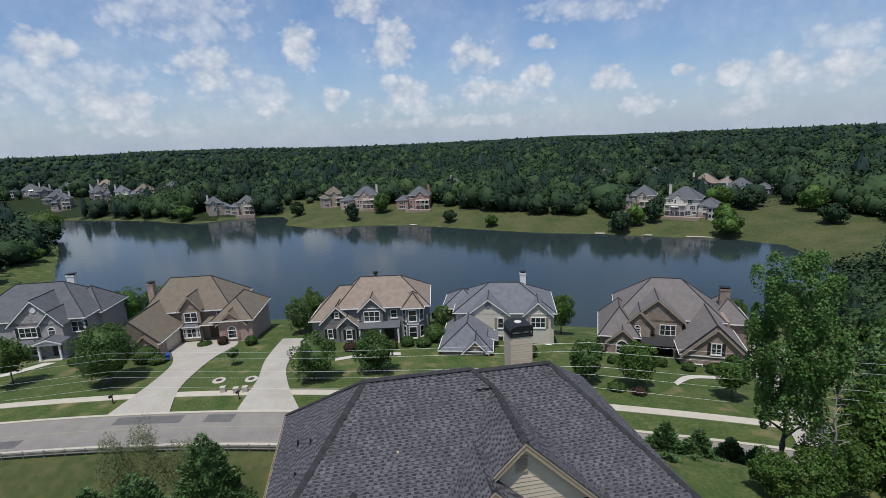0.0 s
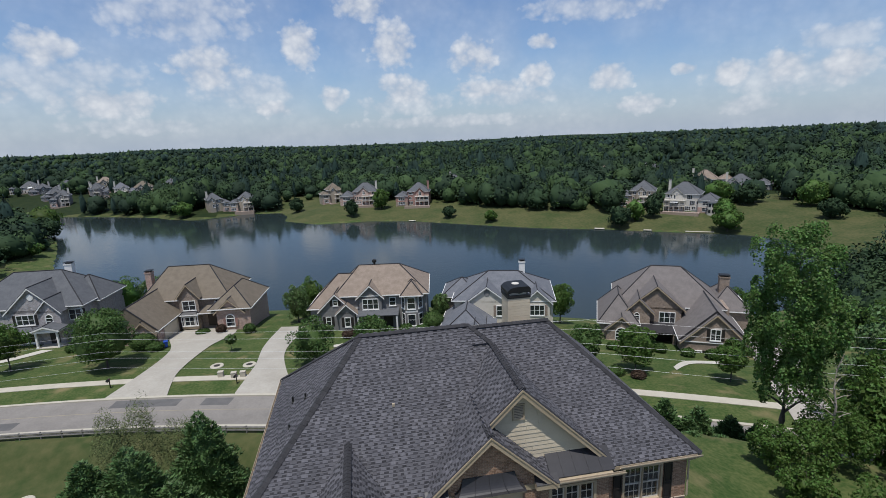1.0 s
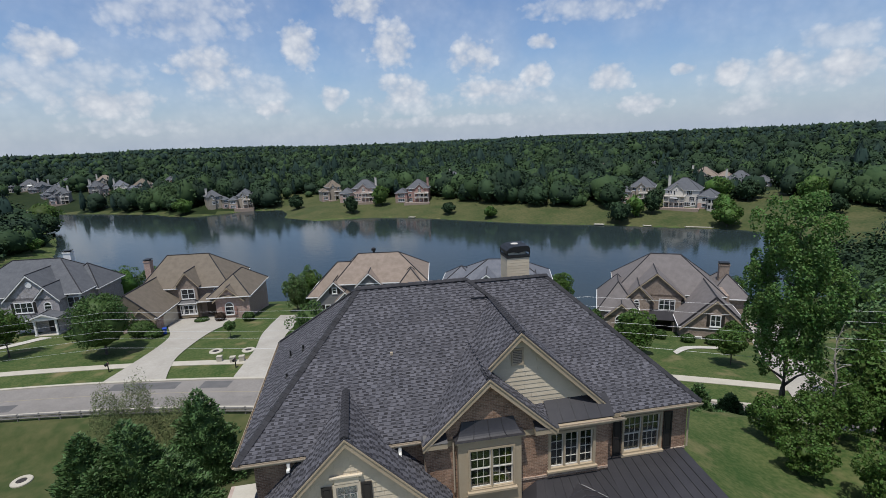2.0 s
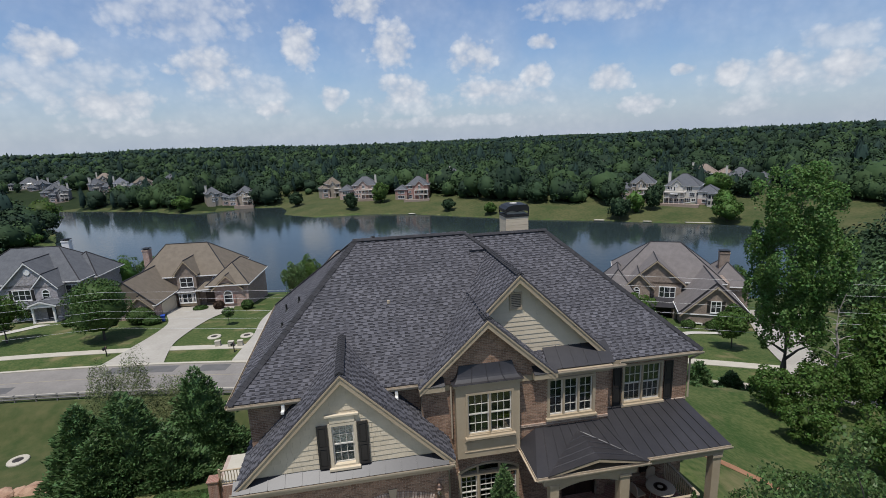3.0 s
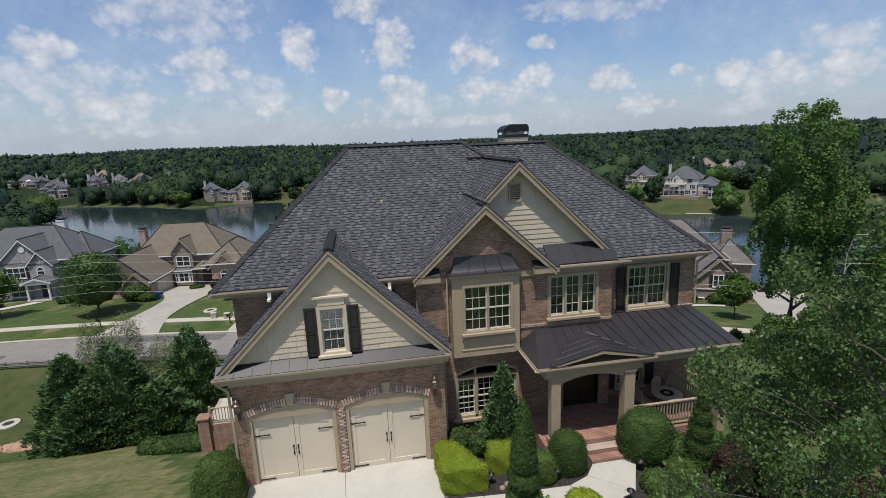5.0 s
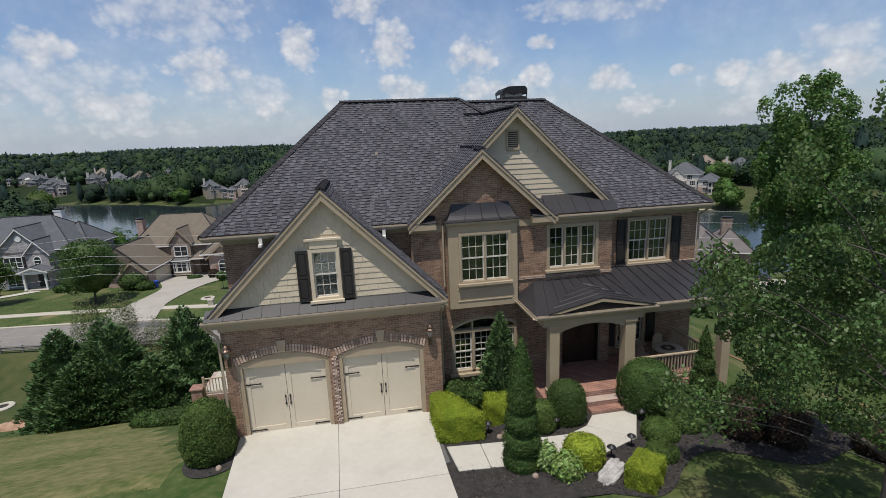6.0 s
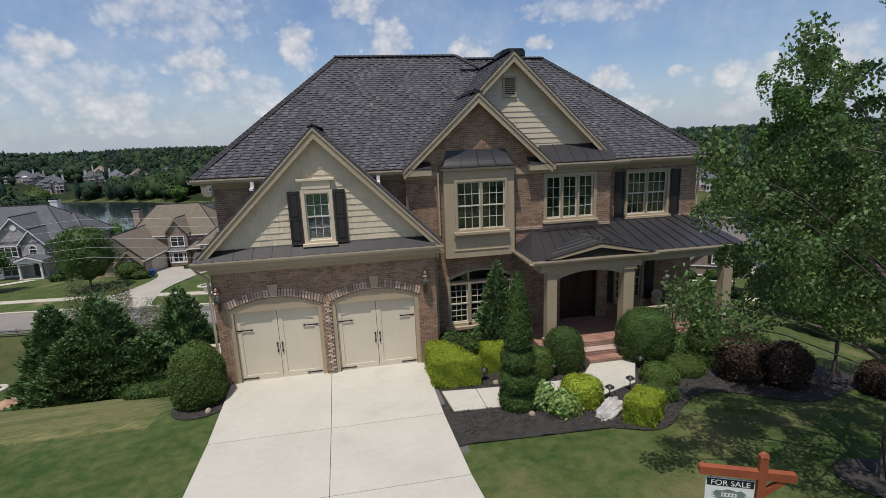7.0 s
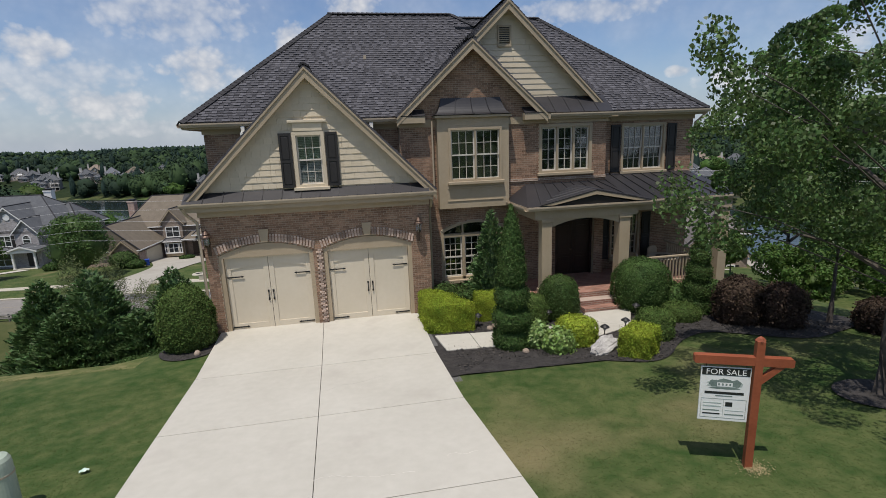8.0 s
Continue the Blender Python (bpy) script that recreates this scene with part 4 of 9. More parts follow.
gutter((8.1, 1.0, 6.52), (11.0, 1.0, 6.52))
gutter((10.9, 1.27, 6.54), (14.6, 1.27, 6.54))
gutter((EL, EB, 6.54), (EL, EF, 6.54))
for x0, x1 in ((2.86, 3.75), (7.2, 8.15)):
    part("cornice_return", boxes((x0, x1, 0.86, 1.2, 6.32, 6.55), bevel=0.01), TRIM, house, "beige boxed cornice return")
    pent(x0, x1, 0.84, 1.2, 6.56, 6.78, 2)
part("fascia", boxes((8.1, 10.5, 1.0, 1.2, 6.33, 6.5)), TRIM, house)
downpipe([(-3.75, -0.32, 4.08), (-3.7, -0.1, 3.85), (-3.45, -0.06, 3.6), (-3.45, -0.06, 0.1)])
downpipe([(3.68, -0.32, 4.08), (3.7, 0.1, 3.7), (3.7, 0.5, 3.5), (3.7, 0.5, 0.1)])
for x in (-2.07, 1.98):
    part("gutter_elbow", boxes((x - 0.06, x + 0.06, 1.18, 1.32, 6.14, 6.42), (x - 0.07, x + 0.05, 1.04, 1.2, 6.12, 6.22), bevel=0.015), FLOODWHITE, house, "white gutter outlet elbow")
downpipe([(14.5, 1.25, 6.42), (14.4, 1.45, 6.2), (14.3, 1.6, 6.05), (14.3, 1.6, 4.3)])
downpipe([(4.0, 1.1, 6.4), (4.0, 1.12, 4.2)], r=0.035)

# ---- projecting bay ----
bay_wall = wall("bay", [(4.13, 3.42), (6.62, 3.42), (6.62, 6.5), (4.13, 6.5)], 0.86, 1.2, TRIM, [(4.56, 6.3, 4.42, 6.12)], "beige panelled bay with a paired window")
part("rail", boxes((4.42, 6.4, 0.838, 0.86, 4.1, 4.14), (4.42, 6.4, 0.838, 0.86, 3.66, 3.7), bevel=0.008), TRIM, bay_wall, "cream moulding")
part("cornice", boxes((4.04, 6.71, 0.74, 1.2, 6.46, 6.54), bevel=0.01), TRIM, bay_wall)
window(4.5, 6.36, 4.34, 6.14, 0.84, 2, 3, 4, frame_w=0.08, label="paired cream sash windows in the bay", proud=0.03)
bay_roof = bmesh.new()
rings = []
for k in range(9):
    t = k / 8
    q = t ** 0.62
    x0, x1, y0 = 4.0 + 0.34 * q, 6.75 - 0.34 * q, 0.70 + 0.46 * q
    z = 6.56 + 0.56 * t ** 1.6
    rings.append([bay_roof.verts.new(p) for p in ((x0, 1.22, z), (x0, y0, z), (x1, y0, z), (x1, 1.22, z))])
for lo, hi in zip(rings, rings[1:]):
    for i in range(3):
        bay_roof.faces.new((lo[i], lo[i + 1], hi[i + 1], hi[i]))
    bay_roof.faces.new((lo[3], lo[0], hi[0], hi[3]))
bay_roof.faces.new(rings[-1])
bay_roof.faces.new(rings[0][::-1])
bay_top = part("bay_roof", bay_roof, METALROOF, house, "flared dark bronze metal roof over the bay")
for u in (0.25, 0.5, 0.75):
    sb = bmesh.new()
    prev = None
    for k in range(9):
        t = k / 8
        q = t ** 0.62
        x = (4.0 + 0.34 * q) * (1 - u) + (6.75 - 0.34 * q) * u
        p = Vector((x, 0.70 + 0.46 * q, 6.56 + 0.56 * t ** 1.6))
        if prev:
            tube(sb, prev + Vector((0, -0.01, 0.012)), p + Vector((0, -0.01, 0.012)), 0.014, seg=5)
        prev = p
    part("seam", sb, METALROOF, bay_top)

# tall arched window under the bay
aw = bmesh.new()
x0, x1, zb, zs, rise = 4.18, 6.66, 0.78, 2.62, 0.3
head = [(x0 + (x1 - x0) * k / 14, zs + rise * (1 - (2 * k / 14 - 1) ** 2)) for k in range(15)]
inner = [(x0 + 0.1 + (x1 - x0 - 0.2) * k / 14, zs - 0.08 + rise * (1 - (2 * k / 14 - 1) ** 2)) for k in range(15)]
for k in range(14):
    prism(aw, [head[k], head[k + 1], inner[k + 1], inner[k]], "y", 1.14, 1.4)
for r in ((x0, x0 + 0.1, zb, zs), (x1 - 0.1, x1, zb, zs), (x0 + 0.1, x1 - 0.1, zb, zb + 0.09), (x0 + 0.1, x1 - 0.1, 2.36, 2.46), (4.94, 5.04, zb, 2.36), (5.8, 5.9, zb, 2.36), (4.94, 5.0, 2.46, 2.8), (5.84, 5.9, 2.46, 2.8)):
    box(aw, r[0], r[1], 1.16, 1.38, r[2], r[3])
tall = part("window", aw, TRIM, house, "tall arched cream window in three lights")
for a, b, c in ((4.28, 4.94, 3), (5.04, 5.8, 3), (5.9, 6.56, 3)):
    sash(tall, a, b, 1.58, 2.36, 1.24, c, 3)
    sash(tall, a, b, 0.87, 1.6, 1.27, c, 3)
for a, b in ((4.34, 4.94), (5.0, 5.84), (5.9, 6.5)):
    n = 3
    for i in range(n):
        u0, u1 = a + (b - a) * i / n + 0.012, a + (b - a) * (i + 1) / n - 0.012
        zt = lambda x: zs - 0.09 + rise * (1 - (2 * (x - x0) / (x1 - x0) - 1) ** 2)
        pb = bmesh.new()
        prism(pb, [(u0, 2.47), (u1, 2.47), (u1, max(2.48, zt(u1))), (u0, max(2.48, zt(u0)))], "y", 1.27, 1.28)
        part("pane", pb, GLASS, tall)
# interior darkness behind the tall window, as a black sheet
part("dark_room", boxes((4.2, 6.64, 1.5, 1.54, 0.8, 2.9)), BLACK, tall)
part("sill", boxes((4.08, 6.76, 1.02, 1.16, 0.66, 0.78), bevel=0.012), TRIM, tall)

window(7.84, 9.86, 4.46, 6.16, 1.2, 3, 2, 4, frame_w=0.11, label="triple cream window with a deep sill", split=False)
window(11.28, 13.1, 4.34, 6.1, 1.65, 2, 3, 4, frame_w=0.09, label="paired cream sash windows beside black shutters")
shutter(10.84, 11.22, 4.32, 6.06, 1.63)
shutter(13.16, 13.54, 4.32, 6.06, 1.63)

# ---- porch ----
PF = 0.52
part("porch_floor", boxes((6.95, 13.5, -0.85, 1.7, -0.1, PF)), STEPBRICK, house, "red brick porch floor")
steps = part("porch_steps", boxes((8.4, 10.05, -1.2, -0.85, -0.15, 0.34), (8.4, 10.05, -1.52, -1.2, -0.15, 0.17), bevel=0.01), STEPBRICK, house, "red brick front steps")
top_y, low_y = 1.22, -0.82
pl = bmesh.new()
slab(pl, [(6.62, -0.98, 3.56), (10.98, -0.98, 3.56), (10.42, 1.2, 4.08), (7.35, 1.2, 4.08)], 0.05)
porch_l = part("porch_roof", pl, METALROOF, house, "dark bronze standing-seam porch roof")
pr_ = bmesh.new()
slab(pr_, [(10.42, -0.8, 3.56), (14.5, -0.8, 3.56), (14.1, 1.65, 4.26), (10.42, 1.65, 4.26)], 0.05)
porch_r = part("porch_roof", pr_, METALROOF, house, "dark bronze standing-seam porch roof")
hip = bmesh.new()
slab(hip, [(6.62, 1.2, 3.56), (6.62, -0.98, 3.56), (7.35, 1.2, 4.08)], 0.04)
part("porch_hip", hip, METALROOF, house)
for i in range(1, 9):
    x = 10.42 + (14.5 - 10.42) * i / 9
    xt = 10.42 + (14.1 - 10.42) * i / 9
    sb = slab(bmesh.new(), [(x - 0.014, -0.8, 3.595), (x + 0.014, -0.8, 3.595), (xt + 0.014, 1.64, 4.295), (xt - 0.014, 1.64, 4.295)], 0.036)
    part("seam", sb, METALROOF, porch_r)
for i in range(1, 9):
    x = 6.62 + (10.98 - 6.62) * i / 9
    xt = 7.35 + (10.42 - 7.35) * i / 9
    sb = slab(bmesh.new(), [(x - 0.014, -0.97, 3.595), (x + 0.014, -0.97, 3.595), (xt + 0.014, 1.19, 4.115), (xt - 0.014, 1.19, 4.115)], 0.036)
    part("seam", sb, METALROOF, porch_l)
# low pediment over the steps
for d in (-1, 1):
    pd = slab(bmesh.new(), [(8.95 + d * 1.95, -1.04, 3.6), (8.95, -1.04, 4.02), (8.95, 0.75, 4.02), (8.95 + d * 0.25, 0.55, 3.985)] if d > 0 else [(8.95, -1.04, 4.02), (8.95 - 1.95, -1.04, 3.6), (8.95 - 0.25, 0.55, 3.985), (8.95, 0.75, 4.02)], 0.03)
    ped_roof = part("pediment_roof", pd, METALROOF, house)
    for k in range(1, 5):
        t = k / 5
        foot, head = Vector((8.95 + d * (1.95 - 1.7 * t), -1.04 + 1.59 * t, 3.6 + 0.385 * t)), Vector((8.95, -1.04 + 1.79 * t, 4.02))
        part("seam", tube(bmesh.new(), foot + Vector((0, 0, 0.008)), head + Vector((0, 0, 0.008)), 0.016, seg=4), METALROOF, ped_roof)
    rb = bmesh.new()
    prism(rb, [(8.95, 3.98), (8.95 + d * 1.85, 3.585), (8.95 + d * 1.45, 3.585), (8.95, 3.86)], "y", -1.03, -0.99)
    part("pediment_board", rb, TRIM, house, "beige pediment board")
ped = bmesh.new()
prism(ped, [(7.4, 3.5), (10.5, 3.5), (8.95, 3.84)], "y", -0.97, -0.93)
part("pediment_face", ped, BLACK, house)
each("porch_beam", ((6.9, 10.5, -0.93, -0.6, 3.12, 3.5), (10.5, 14.2, -0.78, -0.5, 3.2, 3.5), (6.9, 7.2, -0.6, 1.2, 3.12, 3.5), (13.9, 14.2, -0.5, 1.65, 3.2, 3.5)), TRIM, "beige porch beam")
ab = bmesh.new()
arch = [(7.5, 3.125), (9.84, 3.125)] + [(7.5 + 2.34 * (1 - k / 10), 2.86 + 0.23 * (1 - (2 * (1 - k / 10) - 1) ** 2)) for k in range(11)]
prism(ab, arch, "y", -0.9, -0.62)
part("arched_beam", ab, TRIM, house)
part("porch_ceiling", boxes((7.0, 14.15, -0.6, 1.65, 3.42, 3.47)), TRIM, house)
gutter((6.62, 1.2, 3.55), (6.62, -0.98, 3.55))
gutter((6.62, -0.98, 3.55), (10.98, -0.98, 3.55))
gutter((10.98, -0.8, 3.55), (14.5, -0.8, 3.55))


def column(cx, cy, w, z0, z1):
    h = w / 2
    bm = boxes((cx - h, cx + h, cy - h, cy + h, z0, z1), (cx - h - 0.04, cx + h + 0.04, cy - h - 0.04, cy + h + 0.04, z0, z0 + 0.22), (cx - h - 0.04, cx + h + 0.04, cy - h - 0.04, cy + h + 0.04, z1 - 0.12, z1), bevel=0.012)
    return part("column", bm, TRIM, house, "square beige porch column")


column(7.32, -0.74, 0.34, PF, 3.14)
column(10.06, -0.74, 0.38, PF, 3.14)
column(13.95, -0.62, 0.34, -0.3, 3.2)


def railing(a, b, z0, parent=house, gap=0.125, h=1.0, material=TRIM, label="beige porch railing"):
    a, b = Vector(a), Vector(b)
    d = b - a
    q = Matrix.Translation((a.x, a.y, z0)) @ Matrix.Rotation(math.atan2(d.y, d.x), 4, "Z")
    L = d.length
    top = boxes((0, L, -0.05, 0.05, h - 0.06, h), (0, L, -0.03, 0.03, 0.08, 0.13), bevel=0.008)
    top.transform(q)
    rail = part("railing", top, material, parent, label)
    bb = boxes((-0.02, 0.02, -0.02, 0.02, 0.13, h - 0.06))
    me = bpy.data.meshes.new("baluster")
    bb.to_mesh(me)
    bb.free()
    me.materials.append(material)
    for i in range(int(L / gap)):
        ob = new("baluster", me)
        ob.parent = rail
        ob.matrix_basis = q @ Matrix.Translation((gap * (i + 0.5), 0, 0))
    return rail


railing((10.28, -0.72), (13.35, -0.72), PF)
railing((13.35, -0.72), (13.35, 1.6), PF)

# front door in the shade of the porch
WOODDARK = mat("dark_stained_door", (0.018, 0.009, 0.006), (0.032, 0.016, 0.010), 3, 0.45)
fd = boxes((8.5, 8.58, 1.36, 1.6, PF, 2.95), (9.97, 10.05, 1.36, 1.6, PF, 2.95), (8.58, 9.97, 1.36, 1.6, 2.87, 2.95), (8.58, 9.97, 1.38, 1.58, 2.55, 2.62))
entry = part("front_door", fd, WOODDARK, house, "dark stained double front door with a transom, in the shade of the porch")
for a, b in ((8.58, 9.272), (9.278, 9.97)):
    leaf = boxes((a + 0.004, b - 0.004, 1.44, 1.49, PF + 0.01, 2.55))
    for lo, hi in ((0.66, 1.22), (1.34, 2.42)):
        box(leaf, a + 0.12, b - 0.12, 1.425, 1.44, lo, hi, bevel=0.01)
    part("door_leaf", leaf, WOODDARK, entry)
part("door_knob", lathe(bmesh.new(), [(0.0, -0.03), (0.03, -0.02), (0.035, 0.01), (0.0, 0.03)], (9.21, 1.4, 1.5), 10), COPPER, entry, "brass door knob")
part("transom", boxes((8.58, 9.97, 1.47, 1.478, 2.62, 2.87)), GLASS, entry)
# black sheet for the darkness of the hall behind the door
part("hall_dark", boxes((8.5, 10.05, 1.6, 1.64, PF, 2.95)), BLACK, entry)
window(10.95, 12.2, 0.95, 2.75, 1.65, 2, 3, 5, frame_w=0.08, label="paired cream sash windows on the porch")
shutter(10.52, 10.88, 0.95, 2.72, 1.63)
shutter(12.27, 12.63, 0.95, 2.72, 1.63)

# ---- chimney and roof fittings ----
cx0, cx1, cy0, cy1, cz1 = 8.83, 10.05, 9.62, 10.8, 11.2
chim = part("chimney", boxes((cx0, cx1, cy0, cy1, 7.4, cz1)), SIDING, house, "cream-sided chimney with a black metal hood")
for i in range(15):
    z = 8.94 + i * 0.15
    part("board", boxes((cx0 - 0.02, cx1 + 0.02, cy0 - 0.02, cy0, z, z + 0.135), (cx0 - 0.02, cx0, cy0, cy1, z, z + 0.135), (cx1, cx1 + 0.02, cy0, cy1, z, z + 0.135)), SIDING, chim)
for z0, z1, o in ((cz1 - 0.02, cz1 + 0.07, 0.05), (cz1 + 0.07, cz1 + 0.12, 0.03)):
    part("collar", boxes((cx0 - o, cx1 + o, cy0 - o, cy1 + o, z0, z1), bevel=0.01), IRON, chim, "black metal collar")
part("flue_box", boxes((cx0 + 0.14, cx1 - 0.14, cy0 + 0.14, cy1 - 0.14, cz1 + 0.12, cz1 + 0.34)), WHITE, chim, "pale flue box under the hood")
# barrel-topped hood on corner legs, its front edge cut in two shallow arches
hood = bmesh.new()
front = [(cx0 - 0.05, cz1 + 0.24)] + [(cx0 - 0.05 + (cx1 - cx0 + 0.1) * k / 12, cz1 + 0.24 + 0.07 * abs(math.sin(math.pi * k / 6))) for k in range(1, 12)] + [(cx1 + 0.05, cz1 + 0.24)]
crest = [(cx1 + 0.05, cz1 + 0.48), (cx1 - 0.06, cz1 + 0.62), (cx0 + 0.38, cz1 + 0.62), (cx0 + 0.12, cz1 + 0.55), (cx0 - 0.05, cz1 + 0.40)]
prism(hood, front + crest, "y", cy0 - 0.06, cy1 + 0.06)
part("hood", hood, IRON, chim, "black barrel-topped metal hood")
for x in (cx0 - 0.04, cx1 - 0.01):
    for y in (cy0 - 0.05, cy1):
        part("leg", boxes((x, x + 0.05, y, y + 0.05, cz1 + 0.1, cz1 + 0.3)), IRON, chim)
part("flue", lathe(bmesh.new(), [(0.2, 0), (0.21, 0.05), (0.17, 0.06), (0.0, 0.055)], ((cx0 + cx1) / 2 - 0.02, (cy0 + cy1) / 2, cz1 + 0.61), 18), WHITE, chim, "pale round flue top")


def pipe(x, y, z, h, r=0.045):
    return part("vent_pipe", lathe(bmesh.new(), [(r * 1.9, -0.08), (r * 1.6, 0.05), (r, 0.07), (r, h), (r * 0.7, h), (0, h - 0.01)], (x, y, z), 10), IRON, house, "black plumbing vent pipe")


for x, y, h in ((-2.54, 7.2, 0.34), (-1.8, 6.2, 0.26), (-2.4, 4.8, 0.2)):
    pipe(x, y, EAVE + (x - EL) * (RIDGE - EAVE) / (RL - EL), h)
zb = EAVE + (4.15 - EF) * (RIDGE - EAVE) / (RY - EF)
part("static_vent", boxes((1.98, 2.09, 4.08, 4.18, zb - 0.1, zb + 0.08), bevel=0.015), GUTTER, house, "small pale roof vent")


def carriage_lamp(x):
    lamp = thing("wall_lantern", "bronze carriage lantern on the brick beside the garage door", "lantern", "garage lanterns", at=(x, -0.02, 3.0))
    part("backplate", boxes((-0.05, 0.05, -0.03, 0.02, -0.45, -0.05), bevel=0.01), COPPER, lamp)
    part("bracket", tube(bmesh.new(), (0, -0.01, -0.2), (0, -0.16, -0.05), 0.014, seg=8), COPPER, lamp)
    part("body", lathe(bmesh.new(), [(0.02, -0.14), (0.07, -0.1), (0.095, 0.16), (0.085, 0.165)], (0, -0.17, 0), 8), GLASS, lamp, "seeded glass body")
    part("roof", lathe(bmesh.new(), [(0.16, 0.15), (0.15, 0.19), (0.09, 0.24), (0.11, 0.26), (0.07, 0.32), (0.02, 0.36), (0.03, 0.39), (0.0, 0.44)], (0, -0.17, 0), 14), COPPER, lamp, "tiered bronze lantern roof")
    return lamp


carriage_lamp(-3.22)
carriage_lamp(3.22)

# ---- the houses across the road ----
FRESHWHITE = mat("fresh_white_paint", (0.66, 0.65, 0.62), (0.74, 0.73, 0.70), 1.5, 0.5)


def roof_mat(name, a, b):
    return mat(name, a, b, 1.2, 0.9, 0.01, 14, fine=1.0, spec=0.3)


ROOF_SLATE = roof_mat("slate_grey_shingle", (0.075, 0.079, 0.086), (0.108, 0.112, 0.118))
ROOF_BROWN = roof_mat("brown_shingle", (0.125, 0.103, 0.077), (0.165, 0.138, 0.105))
ROOF_TAUPE = roof_mat("taupe_shingle", (0.17, 0.135, 0.105), (0.25, 0.20, 0.16))
ROOF_BLUE = roof_mat("blue_grey_shingle", (0.098, 0.105, 0.12), (0.145, 0.15, 0.165))
ROOF_PURPLE = roof_mat("mauve_grey_shingle", (0.125, 0.112, 0.106), (0.165, 0.148, 0.14))
BRICK_PINK = brick_mat("pinkish_brick", (0.34, 0.205, 0.16), (0.43, 0.29, 0.235), (0.46, 0.38, 0.33))
BRICK_GREY = brick_mat("grey_brick", (0.27, 0.245, 0.245), (0.36, 0.33, 0.33), (0.42, 0.40, 0.39))
BRICK_TAN = brick_mat("tan_brown_brick", (0.20, 0.15, 0.115), (0.27, 0.205, 0.16), (0.32, 0.27, 0.22))
BRICK_RED = brick_mat("red_brick", (0.26, 0.11, 0.085), (0.33, 0.155, 0.12), (0.36, 0.28, 0.24))
STUCCO = mat("cream_stucco", (0.50, 0.46, 0.38), (0.58, 0.53, 0.45), 0.8, 0.8)
GREYSIDE = mat("grey_siding", (0.15, 0.145, 0.14), (0.20, 0.195, 0.19), 0.8, 0.7)
STONE = mat("field_stone", (0.20, 0.15, 0.11), (0.36, 0.29, 0.23), 3.5, 0.9, 0.05, 4)
FARGLASS = glass_mat("dark_far_glass", (0.02, 0.025, 0.03))


def hip_roof(parent, x0, x1, y0, y1, z, rise, over=0.45, material=ROOF_BROWN, along="x", cut0=1.0, cut1=1.0):
    """A hipped roof; cut0 and cut1 set how far the ends lean in (0: an upright gable end)."""
    x0, x1, y0, y1 = x0 - over, x1 + over, y0 - over, y1 + over
    if along == "x":
        half, my = (y1 - y0) / 2, (y0 + y1) / 2
        half = min(half, (x1 - x0) / 2)
        a, b = (x0 + half * cut0, my), (x1 - half * cut1, my)
    else:
        half, mx = (x1 - x0) / 2, (x0 + x1) / 2
        half = min(half, (y1 - y0) / 2)
        a, b = (mx, y0 + half * cut0), (mx, y1 - half * cut1)
    bm = bmesh.new()
    base = [bm.verts.new((*p, z)) for p in ((x0, y0), (x1, y0), (x1, y1), (x0, y1))]
    low = [bm.verts.new((*p, z - 0.22)) for p in ((x0, y0), (x1, y0), (x1, y1), (x0, y1))]
    ra, rb = bm.verts.new((*a, z + rise)), bm.verts.new((*b, z + rise))
    if along == "x":
        fs = [(base[0], base[1], rb, ra), (base[2], base[3], ra, rb), (base[3], base[0], ra), (base[1], base[2], rb)]
    else:
        fs = [(base[1], base[2], rb, ra), (base[3], base[0], ra, rb), (base[0], base[1], ra), (base[2], base[3], rb)]
    for f in fs:
        bm.faces.new(f)
    for i in range(4):
        bm.faces.new((low[i], low[(i + 1) % 4], base[(i + 1) % 4], base[i]))
    bm.faces.new(low[::-1])
    bmesh.ops.recalc_face_normals(bm, faces=bm.faces)
    roof = part("roof", bm, material, parent)
    ends = ((x0, y0), (x1, y0), (x1, y1), (x0, y1))
    heads = (a, b, b, a) if along == "x" else (a, a, b, b)
    lines = [((*e, z + 0.02), (*h, z + rise + 0.02)) for e, h in zip(ends, heads)]
    if math.dist(a, b) > 0.2:
        lines.append(((*a, z + rise + 0.02), (*b, z + rise + 0.02)))
    for p, q in lines:
        part("ridge_cap", tube(bmesh.new(), p, q, 0.10, seg=5), RIDGECAP, roof)
    part("gutter", boxes((x0 - 0.1, x1 + 0.1, y0 - 0.1, y0 - 0.003, z - 0.17, z - 0.01), (x0 - 0.1, x1 + 0.1, y1 + 0.003, y1 + 0.1, z - 0.17, z - 0.01), (x0 - 0.1, x0 - 0.003, y0, y1, z - 0.17, z - 0.01), (x1 + 0.003, x1 + 0.1, y0, y1, z - 0.17, z - 0.01)), FRESHWHITE, roof, "white gutter")
    return roof


